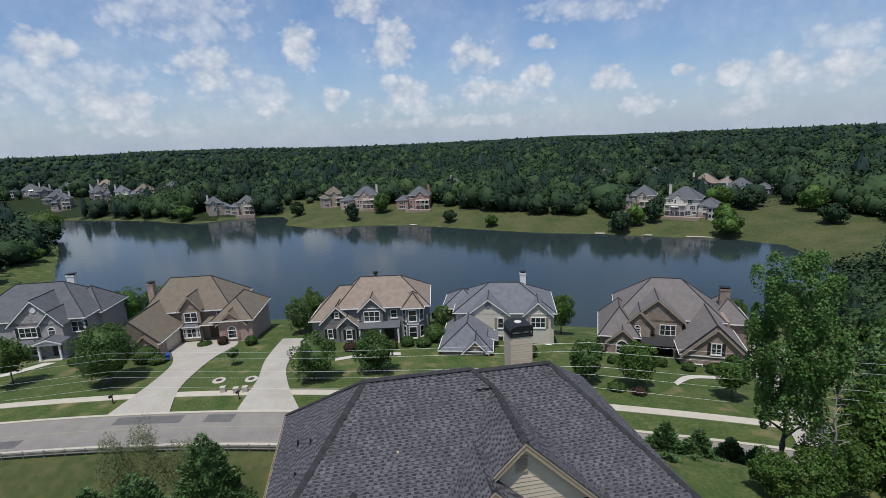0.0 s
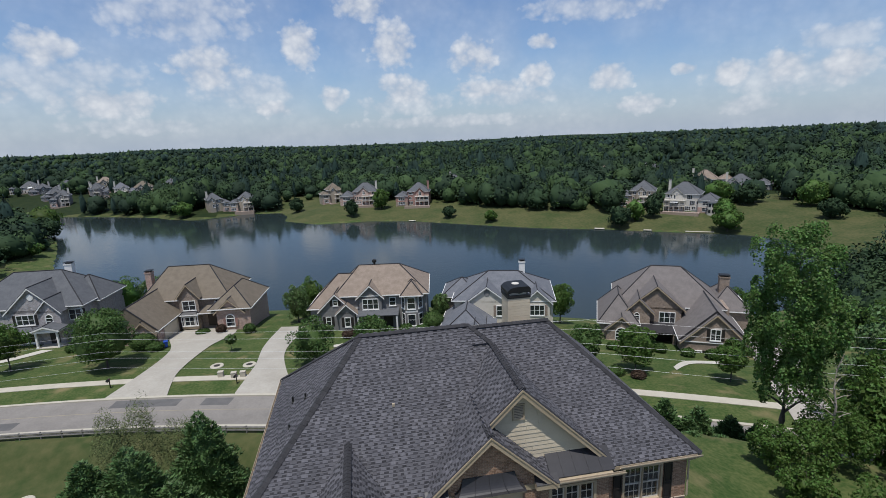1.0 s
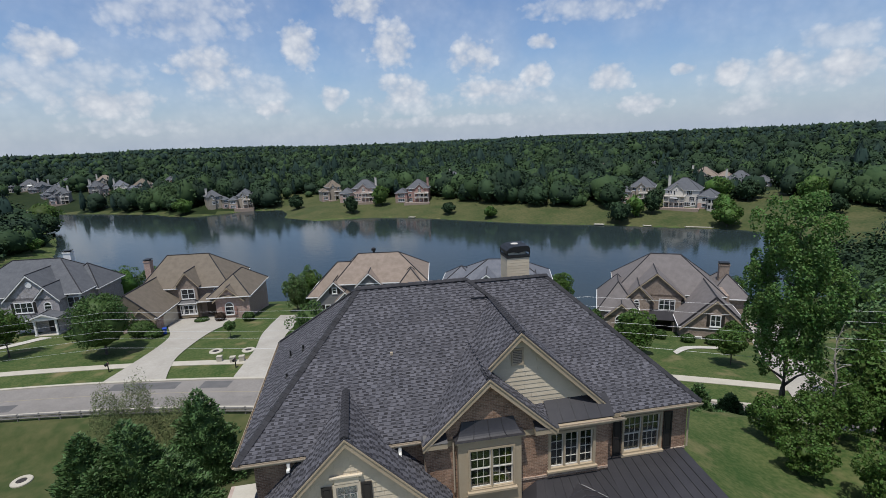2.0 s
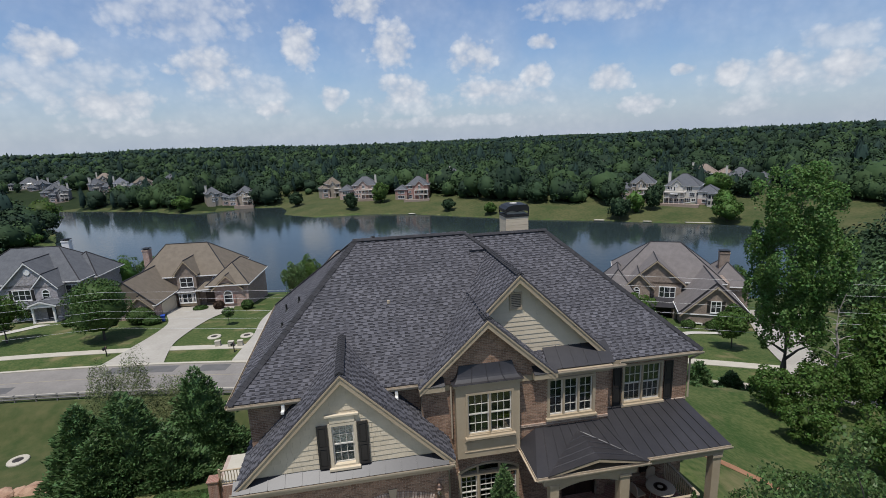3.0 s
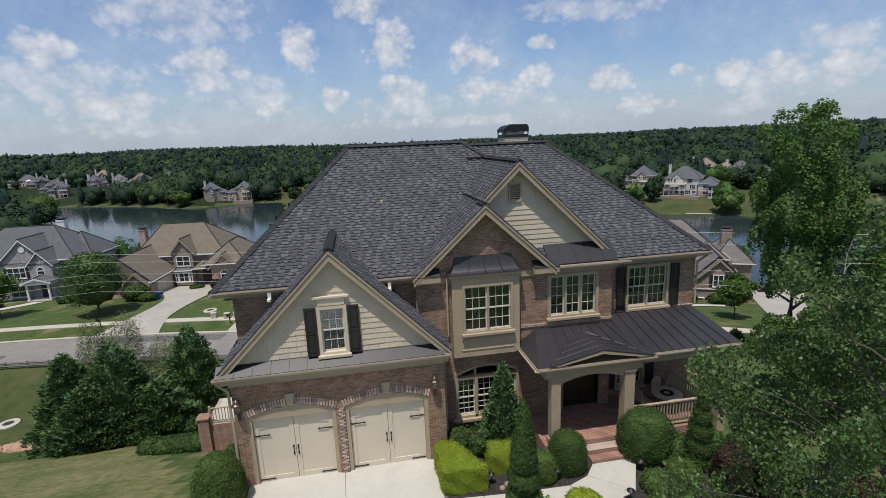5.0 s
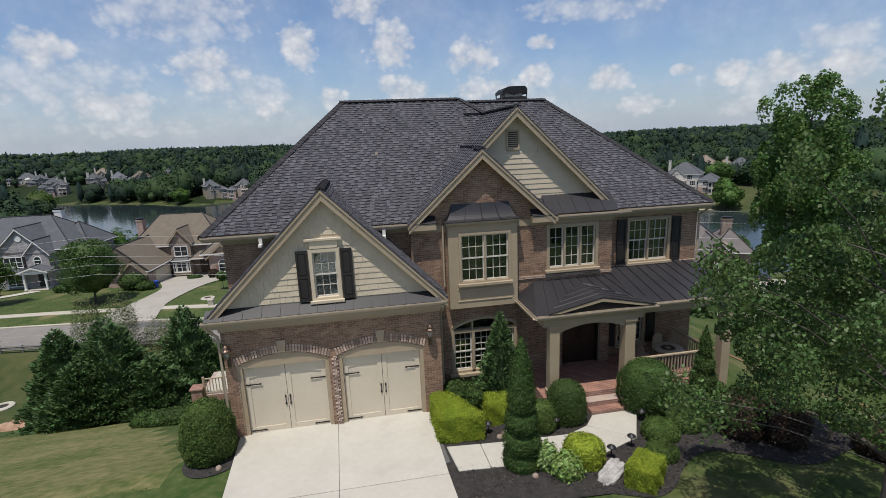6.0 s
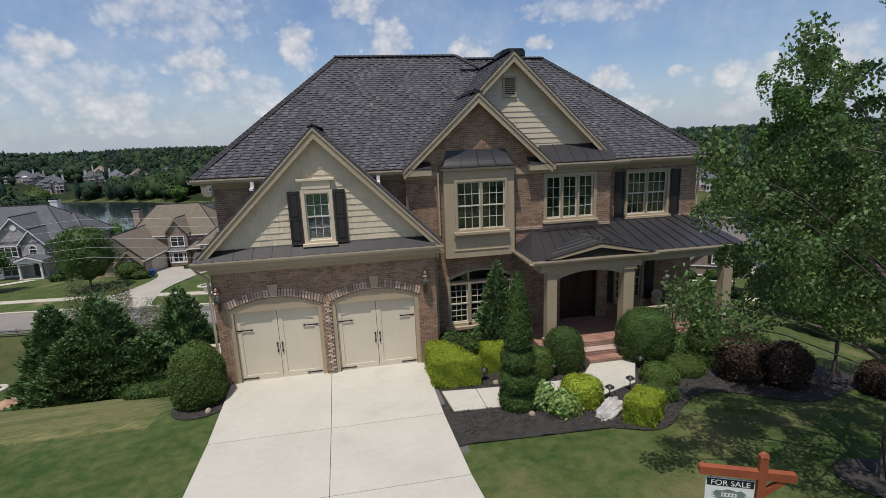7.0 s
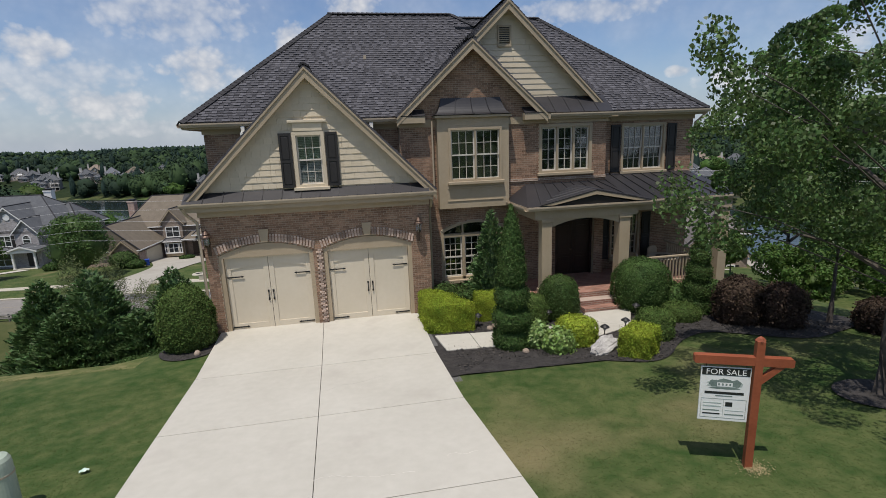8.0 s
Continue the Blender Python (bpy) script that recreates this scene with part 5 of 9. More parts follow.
def front_gable(parent, cx, hw, y, back, z, rise, roof, face, trim=FRESHWHITE, over=0.35):
    """A gable that faces the road: face wall, roof planes, rake boards."""
    fb = bmesh.new()
    prism(fb, [(cx - hw, z - 0.3), (cx + hw, z - 0.3), (cx + hw, z), (cx, z + rise), (cx - hw, z)], "y", y, y + 0.3)
    part("gable_wall", fb, face, parent)
    k = rise / hw
    zo = z - over * k
    for d in (-1, 1):
        rb = slab(bmesh.new(), [(cx + d * (hw + over), y - over, zo + 0.12), (cx, y - over, z + rise + 0.12), (cx, back, z + rise + 0.12), (cx + d * (hw + over), back, zo + 0.12)], 0.12)
        part("gable_roof", rb, roof, parent)
        tb = bmesh.new()
        prism(tb, [(cx, z + rise), (cx + d * (hw + over), zo), (cx + d * (hw + over), zo - 0.24), (cx, z + rise - 0.26)], "y", y - over - 0.02, y - over + 0.06)
        part("rake_board", tb, trim, parent)
    part("ridge_cap", tube(bmesh.new(), (cx, y - over, z + rise + 0.12), (cx, back, z + rise + 0.12), 0.09, seg=5), RIDGECAP, parent)


def far_window(parent, cx, z, w, h, y, units=2, trim=FRESHWHITE, shutters=None, arch=False, rows=2, material=FARGLASS):
    """A window on a front wall: casing, sash bars and one pane to each light."""
    x0, x1 = cx - w / 2, cx + w / 2
    t = 0.12
    bm = boxes((x0, x0 + t, y - 0.08, y + 0.1, z, z + h), (x1 - t, x1, y - 0.08, y + 0.1, z, z + h), (x0 + t, x1 - t, y - 0.08, y + 0.1, z, z + t), (x0 + t, x1 - t, y - 0.08, y + 0.1, z + h - t, z + h), (x0 - 0.06, x1 + 0.06, y - 0.13, y, z - 0.1, z))
    if arch:
        n = 10
        pts = [(cx + w / 2 * math.cos(math.pi * i / n), z + h + w / 2 * math.sin(math.pi * i / n)) for i in range(n + 1)]
        inn = [(cx + (w / 2 - t) * math.cos(math.pi * i / n), z + h + (w / 2 - t) * math.sin(math.pi * i / n)) for i in range(n + 1)]
        for i in range(n):
            prism(bm, [pts[i], pts[i + 1], inn[i + 1], inn[i]], "y", y - 0.08, y + 0.1)
    for u in range(1, units):
        c = x0 + (x1 - x0) * u / units
        box(bm, c - 0.05, c + 0.05, y - 0.05, y + 0.1, z + t, z + h - t)
    for r in range(1, rows):
        c = z + h * r / rows
        box(bm, x0 + t, x1 - t, y - 0.03, y + 0.02, c - 0.03, c + 0.03)
    ob = part("window", bm, trim, parent)
    for u in range(units):
        a, b = x0 + (x1 - x0) * u / units + 0.05, x0 + (x1 - x0) * (u + 1) / units - 0.05
        part("pane", boxes((a, b, y - 0.012, y - 0.004, z + t, z + h - t)), material, ob)
    if arch:
        ab = bmesh.new()
        prism(ab, [(cx + (w / 2 - t) * math.cos(math.pi * i / 10), z + h + (w / 2 - t) * math.sin(math.pi * i / 10)) for i in range(11)], "y", y - 0.012, y - 0.004)
        part("pane", ab, material, ob)
    if shutters:
        for a, b in ((x0 - 0.5, x0 - 0.04), (x1 + 0.04, x1 + 0.5)):
            part("shutter", boxes((a, b, y - 0.06, y - 0.004, z, z + h), (a + 0.08, b - 0.08, y - 0.075, y - 0.06, z + 0.1, z + h - 0.1)), shutters, parent, "dark shutter")
    return ob


def body(parent, x0, x1, y0, y1, z, material, low=-4.0):
    return part("wall", boxes((x0, x1, y0, y1, low, z)), material, parent)


def brick_chimney(parent, x, y, z0, z1, material, w=1.0, d=0.8, cap=True):
    ch = part("chimney", boxes((x - w / 2, x + w / 2, y - d / 2, y + d / 2, z0, z1), (x - w / 2 - 0.08, x + w / 2 + 0.08, y - d / 2 - 0.08, y + d / 2 + 0.08, z1 - 0.25, z1)), material, parent)
    part("cap", boxes((x - w / 2 - 0.05, x + w / 2 + 0.05, y - d / 2 - 0.05, y + d / 2 + 0.05, z1 + 0.2, z1 + 0.32), (x - w / 3, x + w / 3, y - d / 3, y + d / 3, z1, z1 + 0.2)), IRON, ch)


def portico(parent, x0, x1, y, z, h, depth, roof, posts=2, steps=0):
    part("porch_floor", boxes((x0, x1, y - depth, y, -3, z)), WALKS, parent)
    for i in range(posts):
        c = x0 + 0.2 + (x1 - x0 - 0.4) * i / (posts - 1)
        part("post", boxes((c - 0.14, c + 0.14, y - depth + 0.1, y - depth + 0.38, z, z + h), (c - 0.2, c + 0.2, y - depth + 0.04, y - depth + 0.44, z, z + 0.2)), FRESHWHITE, parent)
    part("porch_beam", boxes((x0 - 0.15, x1 + 0.15, y - depth, y - 0.01, z + h, z + h + 0.35)), FRESHWHITE, parent)
    for i in range(steps):
        part("step", boxes((x0 + 0.2, x1 - 0.2, y - depth - 0.32 * (i + 1), y - depth - 0.32 * i, -3, z - 0.17 * (i + 1))), BRICK_PINK, parent)
    part("dark_entry", boxes(((x0 + x1) / 2 - 0.75, (x0 + x1) / 2 + 0.75, y - 0.05, y - 0.003, z, z + h * 0.88)), BLACK, parent, "dark front door")


# grey house with white trim
n1 = thing("grey_house", "large grey brick house with slate roof, white trim and portico", "house", "houses across the road", at=(-69.0, 79.5, -13.0), turn=-4)
body(n1, 0, 20.3, 0, 12, 6.6, BRICK_GREY)
hip_roof(n1, 0, 20.3, 0, 12, 6.6, 5.2, material=ROOF_SLATE)
body(n1, 17, 20.9, 4, 12, 6.2, BRICK_GREY)
hip_roof(n1, 14, 20.9, 4, 12.4, 6.2, 3.9, material=ROOF_SLATE)
body(n1, 8.9, 17.5, -1.6, 2, 6.6, BRICK_GREY)
front_gable(n1, 13.2, 4.4, -1.6, 5, 6.4, 4.2, ROOF_SLATE, BRICK_GREY)
front_gable(n1, 16.0, 1.9, -2.2, 2, 6.4, 2.1, ROOF_SLATE, BRICK_GREY)
body(n1, 14.2, 17.8, -2.2, 0, 6.4, BRICK_GREY)
part("oculus", lathe(bmesh.new(), [(0.1, 0), (0.55, 0.0), (0.55, 0.08), (0.0, 0.08)], (0, 0, 0), 16), FRESHWHITE, n1).matrix_basis = pose(13.2, -1.6, 8.9, 90, 0, 0)
far_window(n1, 11.7, 3.9, 3.0, 1.9, -1.6, 3, shutters=BLACK)
far_window(n1, 16.0, 3.9, 1.3, 1.3, -2.2, 1, arch=True)
far_window(n1, 19.0, 3.9, 2.3, 2.0, 0, 2, shutters=BLACK)
far_window(n1, 19.0, 0.6, 2.3, 2.3, 0, 2, shutters=BLACK)
far_window(n1, 11.4, 0.6, 2.6, 2.2, -1.6, 2)
far_window(n1, 4.0, 3.9, 2.4, 1.9, 0, 2, shutters=BLACK)
far_window(n1, 4.0, 0.6, 2.4, 2.2, 0, 2, shutters=BLACK)
portico(n1, 14.4, 18.2, -2.2, 0.5, 2.7, 2.2, ROOF_SLATE, 2, 5)
front_gable(n1, 16.3, 2.1, -4.3, -2.0, 3.7, 0.7, ROOF_SLATE, FRESHWHITE)
hip_roof(n1, 10.0, 14.3, -3.8, -1.6, 3.3, 0.7, 0.2, ROOF_SLATE)
for i in range(9):
    part("quoin", boxes((19.9, 20.36, -0.08, 0.02, i * 0.75, i * 0.75 + 0.4)), FRESHWHITE, n1)
brick_chimney(n1, 14.2, 8.5, 8, 12.4, FRESHWHITE, 1.3, 1.1)

# brown-roofed brick house with a side garage
n2 = thing("brick_house", "brick house with brown hip roof, side garage wing and arched dormer", "house", "houses across the road", at=(-43.0, 80.5, -13.1), turn=-5)
body(n2, 3.5, 18.6, 0, 12, 5.6, BRICK_TAN)
hip_roof(n2, 3.2, 18.8, 0, 12, 5.6, 5.0, material=ROOF_BROWN, cut0=0.5, cut1=0.85)
body(n2, 1.0, 9.6, -9.0, 1, 3.2, BRICK_PINK)
hip_roof(n2, 1.0, 9.6, -9.0, 6, 3.2, 4.2, material=ROOF_BROWN, along="y", cut0=0.0, cut1=0.3)
front_gable(n2, 5.3, 4.3, -9.0, -4, 3.2, 4.0, ROOF_BROWN, BRICK_PINK, TRIM)
front_gable(n2, 7.6, 2.0, -9.7, -6, 3.0, 1.9, ROOF_BROWN, BRICK_PINK, TRIM)
body(n2, 5.9, 9.3, -9.7, -8.9, 3.0, BRICK_PINK)
part("side_garage_door", boxes((9.6, 9.66, -6.6, -1.6, 0.0, 2.4), (9.6, 9.7, -6.8, -6.6, 0, 2.6), (9.6, 9.7, -1.6, -1.4, 0, 2.6), (9.6, 9.7, -6.8, -1.4, 2.4, 2.6)), DOORPAINT, n2, "cream side garage door")
body(n2, 10.1, 13.5, -0.9, 1, 6.3, BRICK_TAN)
front_gable(n2, 11.8, 1.9, -0.9, 4, 6.3, 2.3, ROOF_BROWN, BRICK_TAN, TRIM)
far_window(n2, 11.8, 3.6, 2.4, 1.9, -0.9, 2)
part("bay", boxes((10.3, 13.3, -1.5, -0.9, 0.2, 3.0)), TRIM, n2)
far_window(n2, 11.8, 0.8, 1.8, 1.8, -1.5, 2)
far_window(n2, 10.55, 0.8, 0.5, 1.8, -1.5, 1)
far_window(n2, 13.05, 0.8, 0.5, 1.8, -1.5, 1)
hip_roof(n2, 10.3, 13.3, -1.6, -0.9, 3.0, 0.5, 0.15, METALROOF)
far_window(n2, 16.6, 4.0, 1.0, 0.8, 0, 1, arch=True)
part("dark_entry", boxes((14.6, 16.6, -0.2, -0.003, 0.2, 3.0)), WOODDARK, n2, "dark wooden double front door")
hip_roof(n2, 13.8, 18.4, -1.8, 0.5, 3.3, 1.2, 0.2, ROOF_BROWN)
body(n2, 17.2, 23.2, -2.8, 9, 4.2, BRICK_PINK)
hip_roof(n2, 16.4, 23.2, -2.8, 9, 4.2, 3.3, material=ROOF_BROWN, along="y", cut0=1.0)
front_gable(n2, 19.6, 2.5, -2.9, 2, 3.6, 2.3, ROOF_BROWN, BRICK_PINK, TRIM)
far_window(n2, 19.6, 0.7, 1.6, 1.6, -2.9, 1, arch=True, shutters=BRICK_RED)
brick_chimney(n2, 2.2, 6, 2, 9.8, BRICK_PINK, 1.1, 1.3)

# taupe-roofed grey siding house
n3 = thing("siding_house", "grey-sided house with taupe hip roof, white trim and corner bay", "house", "houses across the road", at=(-9.0, 71.5, -13.0), turn=-9)
body(n3, 6.0, 21, 0, 12, 6.2, GREYSIDE)
hip_roof(n3, 5.0, 21, 0, 12, 6.2, 4.0, material=ROOF_TAUPE, cut0=0.6, cut1=0.85)
body(n3, 0, 8, 0.5, 10, 3.9, GREYSIDE)
hip_roof(n3, 0, 9, 0.5, 10, 3.9, 5.0, material=ROOF_TAUPE, along="x", cut1=0.3)
front_gable(n3, 4.8, 2.9, -0.6, 4, 3.9, 2.9, ROOF_TAUPE, GREYSIDE)
front_gable(n3, 6.8, 1.7, -1.3, 3, 3.5, 1.6, ROOF_TAUPE, GREYSIDE)
body(n3, 2.2, 8.4, -0.6, 1, 3.7, GREYSIDE)
body(n3, 5.4, 8.2, -1.3, 0, 3.5, GREYSIDE)
far_window(n3, 4.8, 4.6, 0.9, 1.1, -0.6, 1, shutters=BLACK)
far_window(n3, 6.9, 0.8, 1.1, 1.8, -1.3, 1, shutters=BLACK)
far_window(n3, 3.4, 0.8, 1.0, 1.8, -0.6, 1, shutters=BLACK)
front_gable(n3, 11.0, 2.2, -0.5, 4, 6.0, 2.1, ROOF_TAUPE, GREYSIDE)
body(n3, 9.0, 13.0, -0.5, 1, 6.0, GREYSIDE)
far_window(n3, 11.0, 3.6, 2.9, 2.0, -0.5, 3)
far_window(n3, 14.9, 4.0, 1.2, 1.6, 0, 1)
part("porch_roof", slab(bmesh.new(), [(8.6, -2.2, 3.0), (16.0, -2.2, 3.0), (16.0, 0, 3.6), (8.6, 0, 3.6)], 0.15), ROOF_SLATE, n3)
for x in (8.9, 12.6, 15.7):
    part("post", boxes((x - 0.14, x + 0.14, -2.1, -1.8, -0.5, 2.95)), FRESHWHITE, n3)
part("dark_entry", boxes((13.2, 14.8, -0.06, -0.003, 0.1, 2.4)), BLACK, n3)
far_window(n3, 11.0, 0.6, 2.4, 1.9, -0.5, 2)
bay3 = bmesh.new()
prism(bay3, [(16.4, 0.2), (17.3, -1.3), (19.3, -1.3), (20.4, 0.2)], "z", -4, 6.2)
part("corner_bay", bay3, GREYSIDE, n3, "grey two-storey corner bay with white windows")
for z in (0.5, 3.6):
    far_window(n3, 18.3, z, 1.5, 2.2, -1.3, 1)
    for a, b in ((16.85, -30), (19.85, 30)):
        w = far_window(n3, 0, 0, 1.2, 2.2, 0, 1)
        w.matrix_basis = pose(a, -0.62, z, 0, 0, -59 if b < 0 else 53)
part("band", boxes((17.2, 19.4, -1.34, -1.29, 3.0, 3.3), (17.2, 19.4, -1.34, -1.29, 5.95, 6.2)), FRESHWHITE, n3)
hip_roof(n3, 16.8, 20.0, -1.2, 3, 6.2, 2.2, 0.4, ROOF_TAUPE, along="y")
part("roof_turbine", lathe(bmesh.new(), [(0.2, 0), (0.2, 0.25), (0.42, 0.35), (0.42, 0.75), (0.1, 0.9)], (11.3, 6.2, 10.3), 12), IRON, n3, "black round chimney cowl")

# cream house with blue-grey roof
n4 = thing("cream_house", "cream brick house with blue-grey roof and a forward garage", "house", "houses across the road", at=(14.4, 68.9, -14.7), turn=-17)
body(n4, 2.5, 20, 0, 12, 6.0, STUCCO)
hip_roof(n4, 2.5, 20, 0, 12, 6.0, 3.8, material=ROOF_BLUE)
body(n4, 0, 4.5, 4, 12, 5.4, BRICK_TAN)
hip_roof(n4, 0, 6.5, 4, 12, 5.4, 2.6, material=ROOF_BLUE)
front_gable(n4, 8.4, 3.6, -0.6, 5, 6.0, 2.7, ROOF_BLUE, STUCCO)
body(n4, 5.0, 11.9, -0.6, 1, 6.0, STUCCO)
front_gable(n4, 17.2, 2.4, -0.5, 4, 5.9, 2.2, ROOF_BLUE, STUCCO)
body(n4, 15.0, 19.4, -0.5, 1, 5.9, STUCCO)
far_window(n4, 17.2, 3.3, 2.6, 2.0, -0.5, 3, shutters=BRICK_TAN)
far_window(n4, 10.6, 3.2, 1.1, 2.0, -0.6, 1, shutters=BRICK_TAN)
far_window(n4, 10.6, -0.4, 1.1, 2.2, -0.6, 1, shutters=BRICK_TAN)
part("oculus", lathe(bmesh.new(), [(0.1, 0), (0.55, 0.0), (0.55, 0.08), (0.0, 0.08)], (0, 0, 0), 16), GREYSIDE, n4).matrix_basis = pose(8.4, -0.6, 7.5, 90, 0, 0)
body(n4, 1.0, 9.0, -9.5, 1, 3.0, BRICK_PINK)
hip_roof(n4, 1.0, 9.0, -9.5, 2, 3.0, 3.1, material=ROOF_BLUE, along="y", cut0=1.0, cut1=0.2)
front_gable(n4, 6.6, 1.9, -9.8, -6, 2.9, 1.9, ROOF_BLUE, BRICK_PINK)
far_window(n4, 6.6, 0.4, 1.6, 1.6, -9.8, 2)
far_window(n4, 3.2, 0.4, 1.6, 1.8, -9.5, 2)
front_gable(n4, 8.4, 0.0001 + 1.4, -5.2, -2, 3.2, 0.4, ROOF_BLUE, STUCCO)
# black panel on the wall stands for the shade of an open lower porch
part("lower_porch", boxes((15.0, 19.6, -0.52, 0.2, -3.2, -0.3)), BLACK, n4)
part("post", boxes((16.6, 16.8, -0.6, -0.4, -3.2, -0.2)), FRESHWHITE, n4)
part("band", boxes((14.9, 19.6, -0.7, -0.5, -0.3, 0.2)), FRESHWHITE, n4)
brick_chimney(n4, 14.8, 7.4, 8, 11.3, FRESHWHITE, 1.1, 0.9)

# mauve-roofed house in stone and brick
n5 = thing("stone_house", "brown brick and stone house with steep mauve-grey roofs", "house", "houses across the road", at=(41.0, 63.0, -15.6), turn=-27)
body(n5, 3.5, 22, 1, 13, 5.6, BRICK_TAN)
hip_roof(n5, 4.0, 21, 1, 13, 5.6, 5.6, material=ROOF_PURPLE)
body(n5, 1.3, 6.6, -3.0, 4, 3.4, BRICK_TAN)
hip_roof(n5, 1.3, 7.3, -3.0, 8, 3.4, 4.2, material=ROOF_PURPLE, along="y")
front_gable(n5, 4.8, 2.4, -3.6, 3, 2.6, 2.2, ROOF_PURPLE, BRICK_TAN, TRIM)
body(n5, 2.4, 7.1, -3.6, -2, 2.6, BRICK_TAN)
far_window(n5, 4.8, 0.4, 2.0, 1.4, -3.6, 2, arch=True)
part("stone_base", boxes((1.7, 6.6, -3.75, -3.6, -3, 0.5)), STONE, n5)
front_gable(n5, 10.4, 4.3, -0.8, 6, 5.8, 3.8, ROOF_PURPLE, BRICK_TAN, TRIM)
body(n5, 6.3, 14.4, -0.8, 2, 5.8, BRICK_TAN)
front_gable(n5, 7.6, 2.2, -1.6, 4, 5.2, 2.3, ROOF_PURPLE, STONE, TRIM)
part("stone_bay", boxes((5.2, 9.4, -1.6, 0, 2.8, 5.6)), STONE, n5)
far_window(n5, 7.3, 3.5, 1.0, 1.0, -1.6, 1, arch=True)
far_window(n5, 12.2, 3.1, 2.6, 2.0, -0.8, 3)
part("porch_roof", slab(bmesh.new(), [(5.0, -3.6, 2.3), (13.6, -3.6, 2.3), (13.6, -0.8, 3.2), (5.0, -0.8, 3.2)], 0.12), METALROOF, n5)
for x in (8.4, 13.2):
    part("post", boxes((x - 0.25, x + 0.25, -3.5, -3.0, -3, 2.25)), BRICK_TAN, n5)
# porch bay's deep shade as one black panel between the posts
part("dark_entry", boxes((8.6, 13.0, -0.95, -0.803, -0.5, 2.2)), BLACK, n5)
body(n5, 13.6, 23.0, -7.4, 4, 2.9, BRICK_TAN)
hip_roof(n5, 13.6, 23.0, -7.0, 6, 2.9, 5.0, material=ROOF_PURPLE, along="y", cut0=0.05, cut1=0.6)
front_gable(n5, 18.3, 4.7, -7.5, -2, 2.9, 4.6, ROOF_PURPLE, BRICK_TAN, TRIM)
far_window(n5, 18.3, 3.2, 1.5, 1.9, -7.5, 2, shutters=BLACK)
far_window(n5, 16.0, -0.4, 1.2, 1.8, -7.5, 1, shutters=BLACK)
far_window(n5, 20.8, -0.4, 1.2, 1.8, -7.5, 1, shutters=BLACK)
body(n5, 20, 26, 5, 14, 4.0, BRICK_TAN)
hip_roof(n5, 20, 26, 5, 14, 4.0, 3.6, material=ROOF_PURPLE, along="y")
brick_chimney(n5, 22.5, 8.5, 3, 9.3, BRICK_TAN, 1.6, 1.2)


# ---- driveways and yard things across the road ----
def drape(name, outline_l, outline_r, lift, material, label, category, n=24):
    """A paved strip between two smooth edges, lying on the ground."""
    def at(pts, t):
        k = t * (len(pts) - 1)
        i = min(int(k), len(pts) - 2)
        f = k - i
        p = [Vector(pts[max(0, min(len(pts) - 1, j))]) for j in (i - 1, i, i + 1, i + 2)]
        return 0.5 * ((2 * p[1]) + (p[2] - p[0]) * f + (2 * p[0] - 5 * p[1] + 4 * p[2] - p[3]) * f * f + (3 * p[1] - p[0] - 3 * p[2] + p[3]) * f ** 3)
    vs, fs, m = [], [], 4
    for i in range(n + 1):
        a, b = at(outline_l, i / n), at(outline_r, i / n)
        for j in range(m + 1):
            p = a.lerp(b, j / m)
            vs.append((p.x, p.y, float(height(p.x, p.y)) + lift))
    for i in range(n):
        for j in range(m):
            q = i * (m + 1) + j
            fs.append((q, q + 1, q + m + 2, q + m + 1))
    me = raw(name, vs, fs)
    bm = bmesh.new()
    bm.from_mesh(me)
    bmesh.ops.recalc_face_normals(bm, faces=bm.faces)
    if sum(f.normal.z for f in bm.faces) < 0:
        bmesh.ops.reverse_faces(bm, faces=bm.faces)
    bm.to_mesh(me)
    bm.free()
    ob = part(name, me, material)
    return tagged(ob, label, category, kind="structure")


drape("driveway", [(-33.4, 49.3), (-31.4, 56.5), (-30.9, 66), (-33.6, 73.5), (-33.4, 78)], [(-25.2, 48.2), (-26.2, 56.2), (-25.0, 66.5), (-22.6, 73.5), (-24.0, 79.2)], 0.11, OLDCONCRETE, "curving pale concrete driveway to a side garage", "driveway")
drape("driveway", [(-16.6, 46.6), (-15.6, 55), (-15.9, 64), (-14.8, 75)], [(-8.4, 45.0), (-10.9, 53), (-12.0, 62), (-9.6, 74)], 0.11, OLDCONCRETE, "pale concrete driveway curving up from the street", "driveway")
drape("driveway", [(45.2, 24.8), (50.5, 34.0), (61, 48.8), (70.8, 59.8)], [(49.6, 22.6), (54.6, 31.6), (66, 44.6), (77, 55)], 0.11, OLDCONCRETE, "pale concrete driveway beside the stone house", "driveway")
drape("garden_path", [(-62, 67), (-57, 69.6), (-53.6, 73.2)], [(-62, 65.6), (-56, 68.2), (-51.4, 72.6)], 0.09, CONCRETE, "pale curving garden path to brick steps", "path", 10)
drape("garden_path", [(43, 42.5), (47, 45.0), (53, 43.5)], [(42.6, 41.2), (47, 43.6), (52.4, 42.2)], 0.09, CONCRETE, "pale curving path below the stone house", "path", 10)
drape("garden_path", [(-4.6, 61.5), (1, 62.6), (6, 61.6)], [(-4.6, 60.3), (1, 61.2), (6, 60.2)], 0.09, CONCRETE, "pale path in front of the siding house", "path", 10)
for x, w in ((-27, 8.5), (-18, 3.6), (-42.5, 4.5), (26.5, 5.0)):
    p = ribbon("asphalt_patch", -2.5 if x > -40 else -6.2, -0.75 if x > -40 else -4.6, x - w / 2, x + w / 2, 0.036, PATCH, step=w / 4)
    tagged(p, "darker asphalt repair patch on the street", "road patch", kind="structure")


